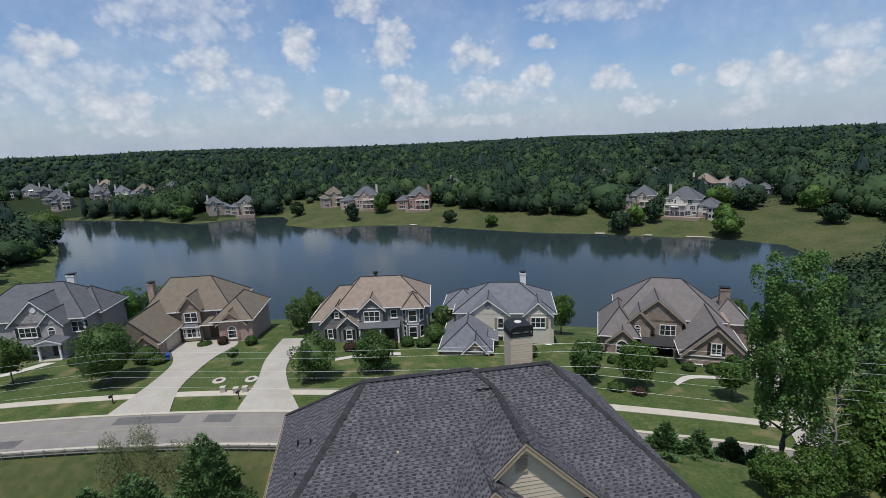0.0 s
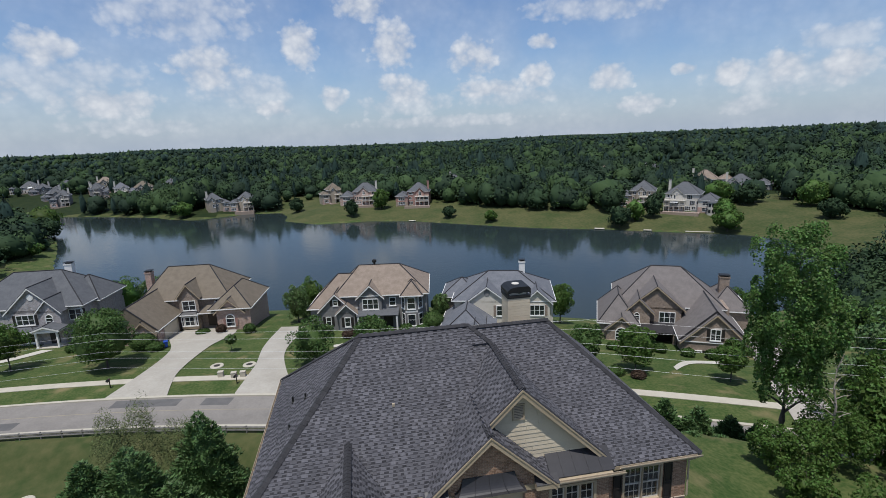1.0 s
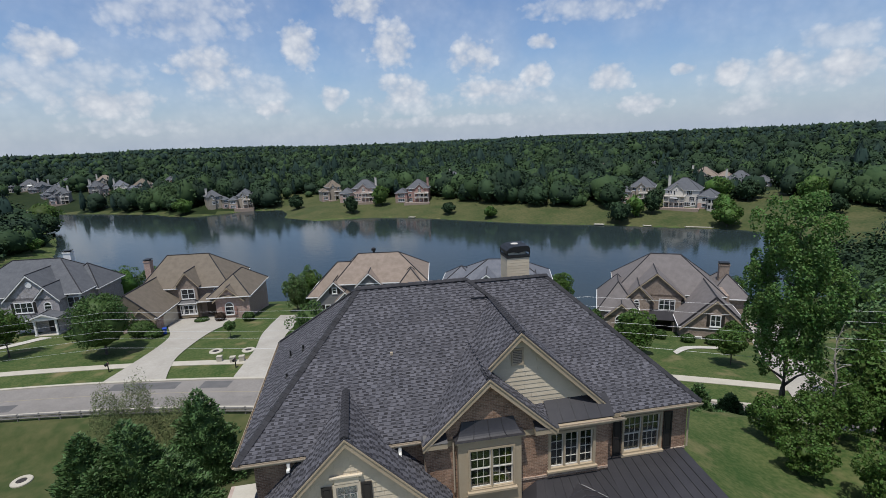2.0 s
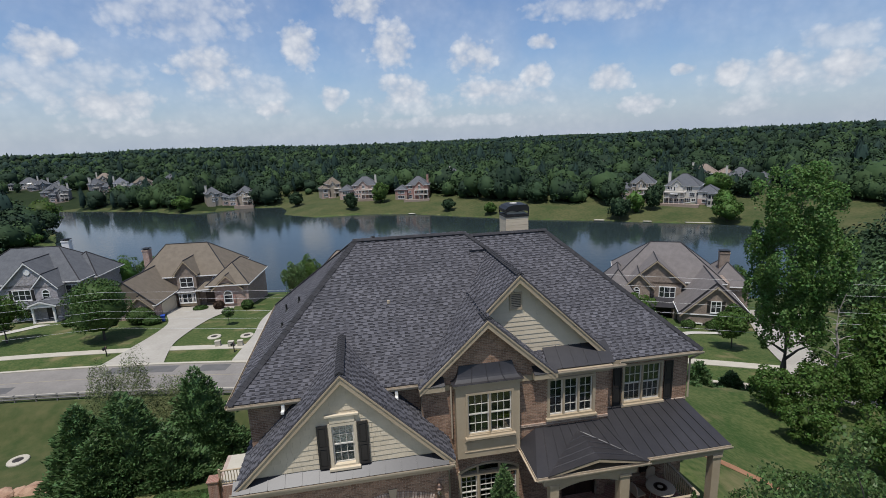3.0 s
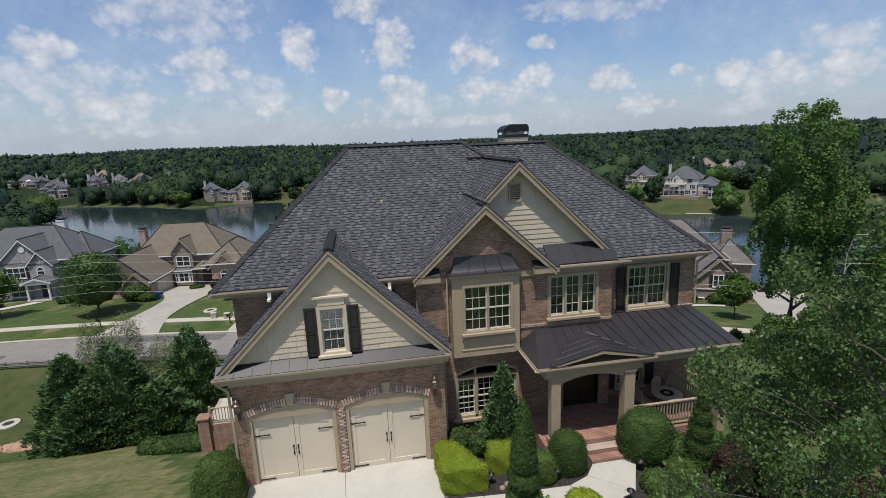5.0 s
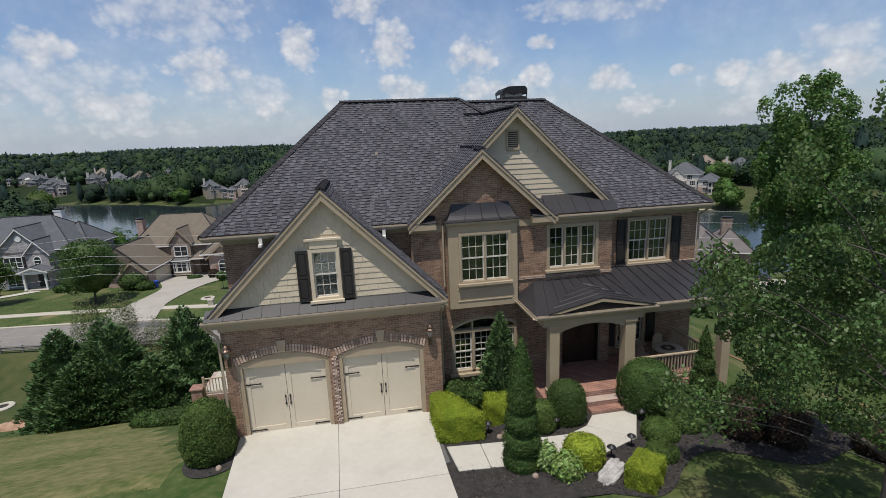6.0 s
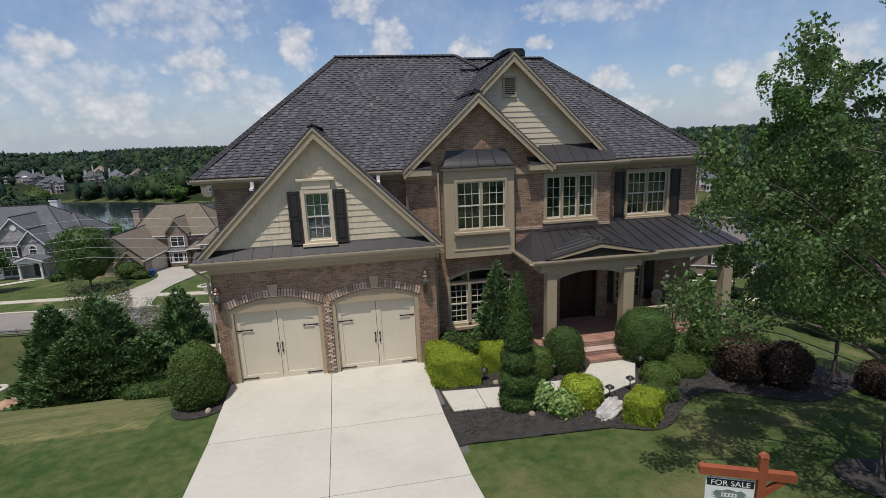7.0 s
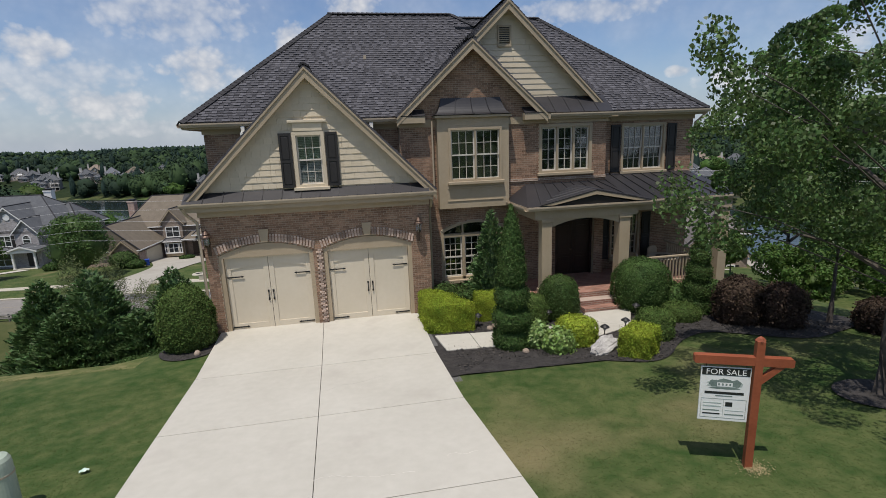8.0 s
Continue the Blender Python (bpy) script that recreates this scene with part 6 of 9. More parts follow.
def mailbox(x, y, turn=-10):
    z = float(height(x, y))
    mb = thing("mailbox", "black mailbox on a dark post beside the sidewalk", "mailbox", "mailboxes", at=(x, y, z), turn=turn)
    part("post", boxes((-0.05, 0.05, -0.05, 0.05, -0.1, 1.15), (-0.04, 0.04, -0.45, 0.05, 0.95, 1.03)), IRON, mb)
    bm = bmesh.new()
    prism(bm, [(-0.13, 1.05), (0.13, 1.05), *[(0.13 * math.cos(math.pi * i / 8), 1.22 + 0.13 * math.sin(math.pi * i / 8)) for i in range(9)]], "y", -0.5, 0.1)
    part("box", bm, IRON, mb)
    part("flag", boxes((0.135, 0.15, -0.2, -0.05, 1.2, 1.45)), BRICK_RED, mb, "red flag")


mailbox(-33.9, 53.0)
mailbox(-16.9, 50.0, -15)
for x, y in ((-21.2, 56.7), (-16.5, 56.0), (-34.3, 34.6)):
    z = float(height(x, y))
    mh = thing("manhole_collar", "pale concrete sewer manhole collar with an iron lid in the grass", "manhole", "manhole collars", at=(x, y, z))
    part("collar", lathe(bmesh.new(), [(0.95, -0.3), (0.95, 0.1), (0.9, 0.16), (0.48, 0.18), (0.46, 0.1)], (0, 0, 0), 20), WALKS, mh)
    part("lid", lathe(bmesh.new(), [(0.46, 0.08), (0.46, 0.13), (0.0, 0.14)], (0, 0, 0), 20), MULCH, mh, "rusty iron lid")
for x, y in ((-19.6, 52.6), (-17.7, 51.9), (-16.5, 51.9)):
    z = float(height(x, y))
    pd = thing("utility_pedestal", "small pale utility pedestal standing in the grass", "utility box", "utility pedestals", at=(x, y, z))
    part("cabinet", boxes((-0.35, 0.35, -0.3, 0.3, -0.1, 0.75), (-0.38, 0.38, -0.33, 0.33, 0.75, 0.82), bevel=0.02), WALKS, pd)

# a parked car on the far driveway
NAVY = mat("dark_car_paint", (0.012, 0.014, 0.018), (0.02, 0.022, 0.028), 2, 0.25, spec=0.6)
RUBBER = mat("black_tyre", (0.012, 0.012, 0.012), (0.02, 0.02, 0.02), 4, 0.9)
ALLOY = mat("grey_alloy", (0.35, 0.35, 0.36), (0.45, 0.45, 0.46), 3, 0.35, metal=0.8)
car = thing("car", "dark parked car at the top of a concrete driveway", "car", at=(69.4, 55.6, float(height(69.4, 55.6)) + 0.12), turn=42)
shell = bmesh.new()
prism(shell, [(-2.2, 0.35), (2.2, 0.35), (2.25, 0.6), (2.15, 0.86), (1.0, 0.98), (-1.7, 1.02), (-2.2, 0.92), (-2.28, 0.6)], "y", -0.88, 0.88)
bmesh.ops.bevel(shell, geom=list(shell.edges), offset=0.07, segments=2, affect="EDGES")
part("body", shell, NAVY, car)
cabin = bmesh.new()
lo_ = [cabin.verts.new(p) for p in ((-1.9, -0.8, 0.98), (1.1, -0.8, 0.94), (1.1, 0.8, 0.94), (-1.9, 0.8, 0.98))]
hi_ = [cabin.verts.new(p) for p in ((-1.45, -0.62, 1.46), (0.25, -0.62, 1.46), (0.25, 0.62, 1.46), (-1.45, 0.62, 1.46))]
for i in range(4):
    cabin.faces.new((lo_[i], lo_[(i + 1) % 4], hi_[(i + 1) % 4], hi_[i]))
part("windows", cabin, FARGLASS, car, "dark window glass")
part("roof", boxes((-1.5, 0.3, -0.66, 0.66, 1.44, 1.5), bevel=0.025), NAVY, car)
for x in (-1.35, 1.35):
    for y in (-0.84, 0.66):
        tyre = part("wheel", tube(bmesh.new(), (x, y, 0.33), (x, y + 0.18, 0.33), 0.33, seg=18), RUBBER, car)
        part("rim", tube(bmesh.new(), (x, y - 0.01, 0.33), (x, y + 0.19, 0.33), 0.2, seg=14), ALLOY, tyre)
for y in (-0.6, 0.6):
    part("headlight", boxes((2.14, 2.24, y - 0.2, y + 0.2, 0.66, 0.8), bevel=0.02), FRESHWHITE, car)
    part("tail_light", boxes((-2.27, -2.17, y - 0.2, y + 0.2, 0.7, 0.86), bevel=0.02), BRICK_RED, car)

# blue bin by the side garage
BINBLUE = mat("blue_plastic", (0.012, 0.05, 0.30), (0.02, 0.07, 0.36), 3, 0.5)
bin_ = thing("wheeled_bin", "blue plastic wheeled bin beside the side garage", "bin", at=(-32.2, 68.2, float(height(-32.2, 68.2)) + 0.1), turn=20)
tub = bmesh.new()
rings_ = [[tub.verts.new((sx * w, sy * d, z)) for sx, sy in ((-1, -1), (1, -1), (1, 1), (-1, 1))] for w, d, z in ((0.24, 0.28, 0.08), (0.31, 0.38, 1.0))]
for i in range(4):
    tub.faces.new((rings_[0][i], rings_[0][(i + 1) % 4], rings_[1][(i + 1) % 4], rings_[1][i]))
tub.faces.new(rings_[0][::-1])
tub.faces.new(rings_[1])
part("tub", tub, BINBLUE, bin_)
part("lid", boxes((-0.34, 0.34, -0.42, 0.44, 1.0, 1.07), bevel=0.025), BINBLUE, bin_)
for x in (-0.3, 0.24):
    part("wheel", tube(bmesh.new(), (x, 0.3, 0.12), (x + 0.06, 0.3, 0.12), 0.12, seg=12), RUBBER, bin_)

# guard rail along the near side of the street
gr = thing("guard_rail", "grey wooden guard rail on posts along the street", "guard rail")
RAILWOOD = mat("weathered_rail", (0.10, 0.095, 0.085), (0.19, 0.18, 0.165), 3, 0.8)
for i in range(21):
    x = -52 + i * 2.4
    d = -0.30 - 0.005 * x
    n = Vector((-d, 1, 0)).normalized()
    p = Vector((x, road_y(x), 0)) + n * -8.2
    z = -11.55
    if i:
        for h in (0.35, 0.68):
            tb = bmesh.new()
            tube(tb, (q.x, q.y, z + h), (p.x, p.y, z + h), 0.12, seg=6)
            part("rail", tb, RAILWOOD, gr)
    part("post", tube(bmesh.new(), (p.x, p.y, z - 0.3), (p.x, p.y, z + 0.85), 0.11, seg=6), RAILWOOD, gr)
    q = p

# overhead wires
WIRE = mat("aluminium_wire", (0.45, 0.45, 0.45), (0.55, 0.55, 0.55), 2, 0.5, metal=0.3)
for k, (zl, zr, off) in enumerate(((-0.6, 4.2, 0), (-1.4, 3.0, 0.5), (-2.3, 1.7, -0.4), (-3.2, 0.4, 0.3), (-4.0, -1.0, 0))):
    w = bmesh.new()
    line = []
    for i in range(31):
        t = i / 30
        x = -75 + 145 * t
        sag = -1.6 * math.sin(math.pi * ((t * 3) % 1.0))
        p = Vector((x, road_y(x) - 9.0 + off, zl + (zr - zl) * t + sag * 0.6))
        line.append(p)
    stem(w, line, [0.009] * len(line), 4)
    tagged(part("power_line", w, WIRE), "thin pale overhead power line above the street", "power line", "overhead power lines")

# ---- houses on the far shore ----
TANSIDE = mat("tan_siding", (0.29, 0.245, 0.185), (0.36, 0.31, 0.245), 0.7, 0.75)
WALLS = {"brick": BRICK_RED, "tan": TANSIDE, "white": WHITE, "grey": GREYSIDE, "pink": BRICK_PINK}
ROOFS = {"slate": ROOF_SLATE, "brown": ROOF_BROWN, "taupe": ROOF_TAUPE, "blue": ROOF_BLUE}


def shore_house(x, y, w, d, storeys, wallk, roofk, seed, deck=True, label="house", turn=None):
    """A lake house: main block and a lower wing under hipped roofs, gables, decks on posts and many windows."""
    rnd = random.Random(seed)
    z = float(height(x, y))
    turn = math.degrees(math.atan2(x - 1, y + 15)) * -1 + rnd.uniform(-14, 14) if turn is None else turn
    ob = thing("lake_house", label, "house", "houses on the far shore", at=(x, y, z), turn=turn)
    h = storeys * 3.0
    wm, rm = WALLS[wallk], ROOFS[roofk]
    sgn = rnd.choice((-1, 1))
    mw = w * 0.66
    m0, m1 = (-w / 2, -w / 2 + mw) if sgn > 0 else (w / 2 - mw, w / 2)
    body(ob, m0, m1, 0, d, h, wm, -3)
    hip_roof(ob, m0, m1, 0, d, h, d * 0.42, 0.5, rm)
    # lower wing, set forward
    wh = max(3.0, h - 3.0) + 0.4
    w0, w1 = (m1 - 0.4, w / 2) if sgn > 0 else (-w / 2, m0 + 0.4)
    body(ob, w0, w1, -1.8, d * 0.75, wh, wm, -3)
    hip_roof(ob, w0, w1, -1.8, d * 0.75, wh, (w1 - w0) * 0.36, 0.4, rm, along="y")
    if storeys > 1:
        body(ob, w0, w1, -1.95, -1.8, 2.6, BRICK_PINK if wallk != "brick" else STONE, -3)
    # a gabled bay on the main block
    gx = (m0 + m1) / 2 + mw * rnd.uniform(-0.2, 0.2)
    gw = mw * 0.2
    body(ob, gx - gw, gx + gw, -1.2, 1, h, wm, -3)
    front_gable(ob, gx, gw, -1.2, d * 0.4, h, gw * 0.95, rm, wm, WHITE, 0.4)
    far_window(ob, gx, h - 0.4, 0.9, 0.6, -1.2, 1, arch=True, rows=1)
    for s in range(storeys):
        cx = m0 + 1.1
        while cx < m1 - 0.9:
            ww = rnd.choice((1.0, 1.0, 1.9, 2.6))
            c = cx + ww / 2
            if c + ww / 2 > m1 - 0.4:
                break
            front = -1.2 if gx - gw < c - ww / 2 and c + ww / 2 < gx + gw else 0
            if front or c + ww / 2 < gx - gw or c - ww / 2 > gx + gw:
                tall = rnd.random() < 0.4
                far_window(ob, c, s * 3.0 + (0.3 if tall else 0.9), ww, 2.3 if tall else 1.6, front, max(1, round(ww)), rows=2)
            cx += ww + rnd.uniform(0.5, 1.5)
    for s in range(int(wh / 2.9)):
        far_window(ob, (w0 + w1) / 2, s * 3.0 + 0.7, (w1 - w0) * 0.55, 1.8, -1.8 if s else -1.95, 3, rows=2)
    if deck:
        x0, x1 = (m0, m0 + mw * 0.62) if sgn > 0 else (m1 - mw * 0.62, m1)
        for dz in ([3.0, 6.0] if storeys > 2 else [3.0]):
            part("deck", boxes((x0, x1, -3.9, -0.003, dz - 0.3, dz)), WHITE, ob)
            part("deck_rail", boxes((x0, x1, -3.86, -3.78, dz + 0.92, dz + 1.02), *[(x0 + 0.3 * k, x0 + 0.3 * k + 0.07, -3.85, -3.79, dz, dz + 0.92) for k in range(int((x1 - x0) / 0.3))]), WHITE, ob, "white deck railing")
        k = max(2, int((x1 - x0) / 2.4))
        for i in range(k + 1):
            c = x0 + 0.15 + (x1 - x0 - 0.3) * i / k
            part("post", boxes((c - 0.13, c + 0.13, -3.84, -3.58, -3, dz)), WHITE, ob)
        part("patio_door", boxes((x0 + 0.8, x1 - 0.8, -0.06, -0.004, 0.1, 2.4)), FARGLASS, ob, "wide dark glass doors under the deck")
        part("patio", boxes((m0 - 1, m1 + 1, -8.5, -3.0, -3, 0.12)), PATIOSTONE, ob, "pinkish stone patio")
        part("patio_wall", boxes((m0 - 1, m1 + 1, -8.9, -8.5, -3, 0.5)), STONE, ob)
    if wallk == "white":
        # glazed octagonal sun room at the wing's corner
        sx_ = w0 + (w1 - w0) * (0.75 if sgn > 0 else 0.25)
        room = lathe(bmesh.new(), [(2.3, -3), (2.3, 5.6)], (sx_, -3.4, 0), 8)
        room = part("sun_room", room, WHITE, ob, "white two-storey sun room")
        part("sun_roof", lathe(bmesh.new(), [(2.7, 5.6), (2.7, 5.75), (0.0, 7.2)], (sx_, -3.4, 0), 8), rm, room)
        for zz in (0.4, 3.4):
            for k in range(8):
                a = math.pi * (k + 0.5) / 4
                pn = part("pane", boxes((-0.62, 0.62, -0.03, 0.0, 0, 1.7)), FARGLASS, room)
                pn.matrix_basis = pose(sx_ + 2.15 * math.cos(a), -3.4 + 2.15 * math.sin(a), zz, 0, 0, math.degrees(a) + 90)
        part("awning", slab(bmesh.new(), [(gx - 2.6, -4.6, 5.0), (gx + 1.2, -4.6, 5.0), (gx + 1.2, -1.2, 5.8), (gx - 2.6, -1.2, 5.8)], 0.05), PANELWHITE, ob, "white canvas awning")
    if rnd.random() < 0.75:
        brick_chimney(ob, m0 + 0.9 if sgn > 0 else m1 - 0.9, d * 0.45, h, h + d * 0.42 + 1.0, WHITE if wallk != "brick" else wm, 1.3, 1.1)
    return ob


PATIOSTONE = mat("pink_patio_stone", (0.22, 0.165, 0.14), (0.32, 0.25, 0.215), 0.8, 0.9)
PANELWHITE = mat("white_canvas", (0.66, 0.66, 0.64), (0.74, 0.74, 0.72), 1, 0.8)
FAR = [
    (-99, 361, 15, 11, 3, "tan", "slate", False), (-84, 363, 17, 11, 3, "tan", "slate", True), (-18, 348, 15, 12, 3, "tan", "brown", True),
    (1, 324, 25, 13, 3, "pink", "slate", True), (36, 309, 22, 13, 3, "brick", "slate", True), (74, 343, 12, 12, 3, "white", "slate", True),
    (33, 470, 18, 13, 2, "grey", "slate", False), (154, 237, 19, 13, 3, "tan", "slate", True), (172, 215, 25, 14, 3, "white", "slate", True),
    (205, 365, 18, 12, 2, "tan", "brown", False), (239, 346, 22, 13, 2, "tan", "slate", False), (247, 296, 26, 15, 1, "tan", "taupe", False),
    (243, 258, 26, 15, 1, "grey", "slate", False), (-335, 555, 24, 13, 2, "white", "slate", True), (-250, 452, 14, 12, 3, "grey", "slate", True),
    (-298, 556, 20, 13, 2, "brick", "slate", False), (-260, 566, 24, 13, 2, "tan", "taupe", False), (-200, 458, 17, 12, 3, "white", "blue", True),
    (-191, 480, 22, 13, 2, "tan", "brown", False), (-176, 490, 20, 13, 2, "brick", "slate", True), (-312, 540, 18, 12, 2, "grey", "slate", False),
    (-246, 512, 18, 12, 2, "pink", "slate", False), (-280, 500, 16, 12, 2, "grey", "slate", True), (-226, 470, 12, 11, 3, "grey", "slate", True),
]
NAMES = {"tan": "tan-sided", "pink": "pinkish brick", "brick": "red brick", "white": "white-sided", "grey": "grey-sided"}
for i, (x, y, w, d, s, wk, rk, dk) in enumerate(FAR):
    shore_house(x, y, w, d, s, wk, rk, i, dk, f"{NAMES[wk]} lake house with {rk} roof" + (" and a white deck" if dk else " among the trees"))

# ---- foliage ----
def unit(a):
    return a / np.maximum(np.linalg.norm(a, axis=1, keepdims=True), 1e-9)


def leaf_cards(rng, pts, nrm, length, width, sides=4, droop=0.2, tilt=0.7):
    """Small folded leaves at places, roughly facing the given way."""
    n = len(pts)
    nn = unit(nrm + rng.normal(size=(n, 3)) * tilt)
    d = unit(np.cross(nn, rng.normal(size=(n, 3))))
    d[:, 2] -= droop
    d = unit(d)
    s = unit(np.cross(nn, d))
    nn = np.cross(d, s)
    L = (length * rng.uniform(0.6, 1.25, n))[:, None]
    W = (width * rng.uniform(0.6, 1.25, n))[:, None]
    if sides == 4:
        vs = [pts - d * L * 0.5, pts + s * W * 0.5 + nn * W * 0.15, pts + d * L * 0.5, pts - s * W * 0.5 + nn * W * 0.15]
    else:
        vs = [pts - d * L * 0.5, pts - d * L * 0.12 + s * W * 0.5 + nn * W * 0.12, pts + d * L * 0.15 + s * W * 0.36, pts + d * L * 0.5 - nn * L * 0.1, pts + d * L * 0.15 - s * W * 0.36, pts - d * L * 0.12 - s * W * 0.5 + nn * W * 0.12]
    k = len(vs)
    v = np.stack(vs, 1).reshape(-1, 3)
    f = np.arange(n * k).reshape(n, k)
    return v, f


def lumps(rng, n, rx, rz, count, fill=0.45, flat=1.0, spread=1.0):
    """Places on the outside of a crown made of many round clumps, with outward directions, about the crown's middle."""
    c = unit(rng.normal(size=(count, 3)))
    c *= rng.uniform(0.45, 0.82, (count, 1)) * spread
    c[:, 2] = np.clip(c[:, 2], -0.85, 1)
    r = rng.uniform(fill * 0.65, fill * 1.2, count)
    i = rng.integers(0, count, n)
    u = unit(rng.normal(size=(n, 3)) + c[i] * 0.9 + np.array([0, 0, 0.35]))
    p = c[i] + u * (r[i] * rng.uniform(0.72, 1.08, n))[:, None]
    return p * np.array([rx, rx, rz * flat]), u


def ball_core(rx, rz, at, seg=14, rings=8, rough=0.12, seed=0):
    """A lumpy closed shape of four-cornered faces that fills a crown's inside."""
    rng = np.random.default_rng(seed)
    vs = []
    for i in range(rings + 1):
        th = math.pi * (0.02 + 0.96 * i / rings)
        for j in range(seg):
            a = 2 * math.pi * j / seg
            k = 1 + rng.uniform(-rough, rough)
            vs.append((at[0] + rx * k * math.sin(th) * math.cos(a), at[1] + rx * k * math.sin(th) * math.sin(a), at[2] + rz * k * math.cos(th)))
    fs = [(i * seg + j, i * seg + (j + 1) % seg, (i + 1) * seg + (j + 1) % seg, (i + 1) * seg + j) for i in range(rings) for j in range(seg)]
    return np.array(vs), np.array(fs)


def join(*packs):
    vs, fs, o = [], [], 0
    for v, f in packs:
        vs.append(v)
        fs.append(f + o)
        o += len(v)
    return np.concatenate(vs), np.concatenate(fs)


def trunk_mesh(h, r, crown_r, rng, limbs=7, start=0.35, bend=0.06):
    bm = bmesh.new()
    n = 7
    pts = [Vector((rng.normal() * bend * h * 0.12 * k / n, rng.normal() * bend * h * 0.12 * k / n, h * k / n)) for k in range(n + 1)]
    pts[0].z = -0.4
    stem(bm, pts, [r * 1.35] + [r * (1 - 0.85 * k / n) for k in range(1, n + 1)])
    for i in range(limbs):
        t = start + (0.92 - start) * i / max(1, limbs - 1)
        k = min(int(t * n), n - 1)
        b = pts[k].lerp(pts[k + 1], t * n - k)
        a = i * 2.4 + rng.uniform(-0.4, 0.4)
        L = crown_r * rng.uniform(0.6, 0.85) * (1.05 - 0.7 * t)
        out = Vector((math.cos(a), math.sin(a), 0))
        rr = r * (1 - 0.8 * t) * 0.6
        stem(bm, [b, b + out * L * 0.45 + Vector((0, 0, L * 0.3)), b + out * L + Vector((0, 0, L * 0.45))], [rr, rr * 0.6, rr * 0.2], 6)
    return bm


def tree(name, label, x, y, h, cr, crown_low, n, leaf, size, material=LEAF, seed=1, z=None, r=None, clumps=26, fill=0.42, core=0.62, category="tree", group="", sides=4, droop=0.2, limbs=7, lean=(0, 0), taper=0.0, dome=0.0, spread=1.0, sprigs=()):
    rng = np.random.default_rng(seed)
    z = float(height(x, y)) if z is None else z
    ob = thing(name, label, category, group, at=(x, y, z))
    wood = trunk_mesh(h * 0.88, r or h * 0.018, cr, rng, limbs, crown_low / h + 0.05)
    rz, cz = (h - crown_low) / 2, (h + crown_low) / 2
    for sx_, sy_, sz_, sr_ in sprigs:
        tip = Vector((sx_, sy_, cz + sz_))
        stem(wood, [(0, 0, max(1.0, tip.z * 0.6)), (tip.x * 0.6, tip.y * 0.6, tip.z * 0.88), tip], [0.016, 0.012, 0.005], 6)
    part("trunk", wood, BARK, ob)
    p, u = lumps(rng, n, cr, rz, clumps, fill, 1.0, spread)
    p[:, :2] *= 1 + dome * (p[:, 2:] / rz) ** 2
    p[:, :2] *= (1 - taper * np.clip(p[:, 2:] / rz, -0.6, 1))
    for sx_, sy_, sz_, sr_ in sprigs:
        d = unit(rng.normal(size=(420, 3)))
        p = np.concatenate([p, np.array([sx_, sy_, sz_]) + d * (sr_ * rng.uniform(0.3, 1.0, 420))[:, None] * np.array([1, 1, 1.3])])
        u = np.concatenate([u, d])
    v, f = leaf_cards(rng, p + np.array([lean[0], lean[1], cz]), u, leaf, size, sides, droop)
    if core and sides == 4:
        v, f = join((v, f), ball_core(cr * core, rz * core, (lean[0], lean[1], cz), seed=seed, rough=0.25))
    part("crown", quick("crown", v, f), material, ob)
    return ob


def conifer(name, label, x, y, h, r, n, seed, material=DARKLEAF, z=None, leaf=0.34, width=0.09, low=0.02, group="", category="conifer", power=0.8):
    """A dense evergreen cone: sprays that reach out and up round a dark heart."""
    rng = np.random.default_rng(seed)
    z = float(height(x, y)) if z is None else z
    ob = thing(name, label, category, group, at=(x, y, z))
    bm = bmesh.new()
    stem(bm, [(0, 0, -0.3), (0, 0, h * 0.5), (0, 0, h * 0.95)], [h * 0.016, h * 0.01, 0.01], 7)
    part("trunk", bm, BARK, ob)
    t = 1 - np.sqrt(rng.uniform(0, 1, n)) * (1 - low)
    a = rng.uniform(0, 2 * math.pi, n)
    lob = 1 + 0.16 * np.sin(a * 5 + t * 19 + seed) + 0.12 * np.sin(a * 3 - t * 31) + 0.1 * np.sin(t * 60 + a)
    rad = r * (1 - t) ** power * lob * rng.uniform(0.72, 1.06, n) + 0.03
    rad *= np.clip(t / 0.06, 0.55, 1)
    p = np.stack([rad * np.cos(a), rad * np.sin(a), t * h], 1)
    out = np.stack([np.cos(a), np.sin(a), np.full(n, 0.75)], 1)
    d = unit(out + rng.normal(size=(n, 3)) * 0.35)
    s = unit(np.cross(d, rng.normal(size=(n, 3))))
    L, W = (leaf * rng.uniform(0.6, 1.3, n))[:, None], (width * rng.uniform(0.7, 1.4, n))[:, None]
    v = np.stack([p - d * L * 0.4, p + s * W, p + d * L * 0.6, p - s * W], 1).reshape(-1, 3)
    f = np.arange(n * 4).reshape(n, 4)
    seg, rings = 12, 9
    cv = []
    for i in range(rings + 1):
        k = i / rings
        for j in range(seg):
            b = 2 * math.pi * j / seg
            rr = (r * (1 - k) ** power * 0.72 + 0.01) * (1 + 0.1 * math.sin(b * 3 + i)) * min(1, 0.55 + k * 7)
            cv.append((rr * math.cos(b), rr * math.sin(b), h * (low + (0.94 - low) * k)))
    cf = np.array([(i * seg + j, i * seg + (j + 1) % seg, (i + 1) * seg + (j + 1) % seg, (i + 1) * seg + j) for i in range(rings) for j in range(seg)])
    v, f = join((v, f), (np.array(cv), cf))
    part("foliage", quick("foliage", v, f), material, ob)
    return ob


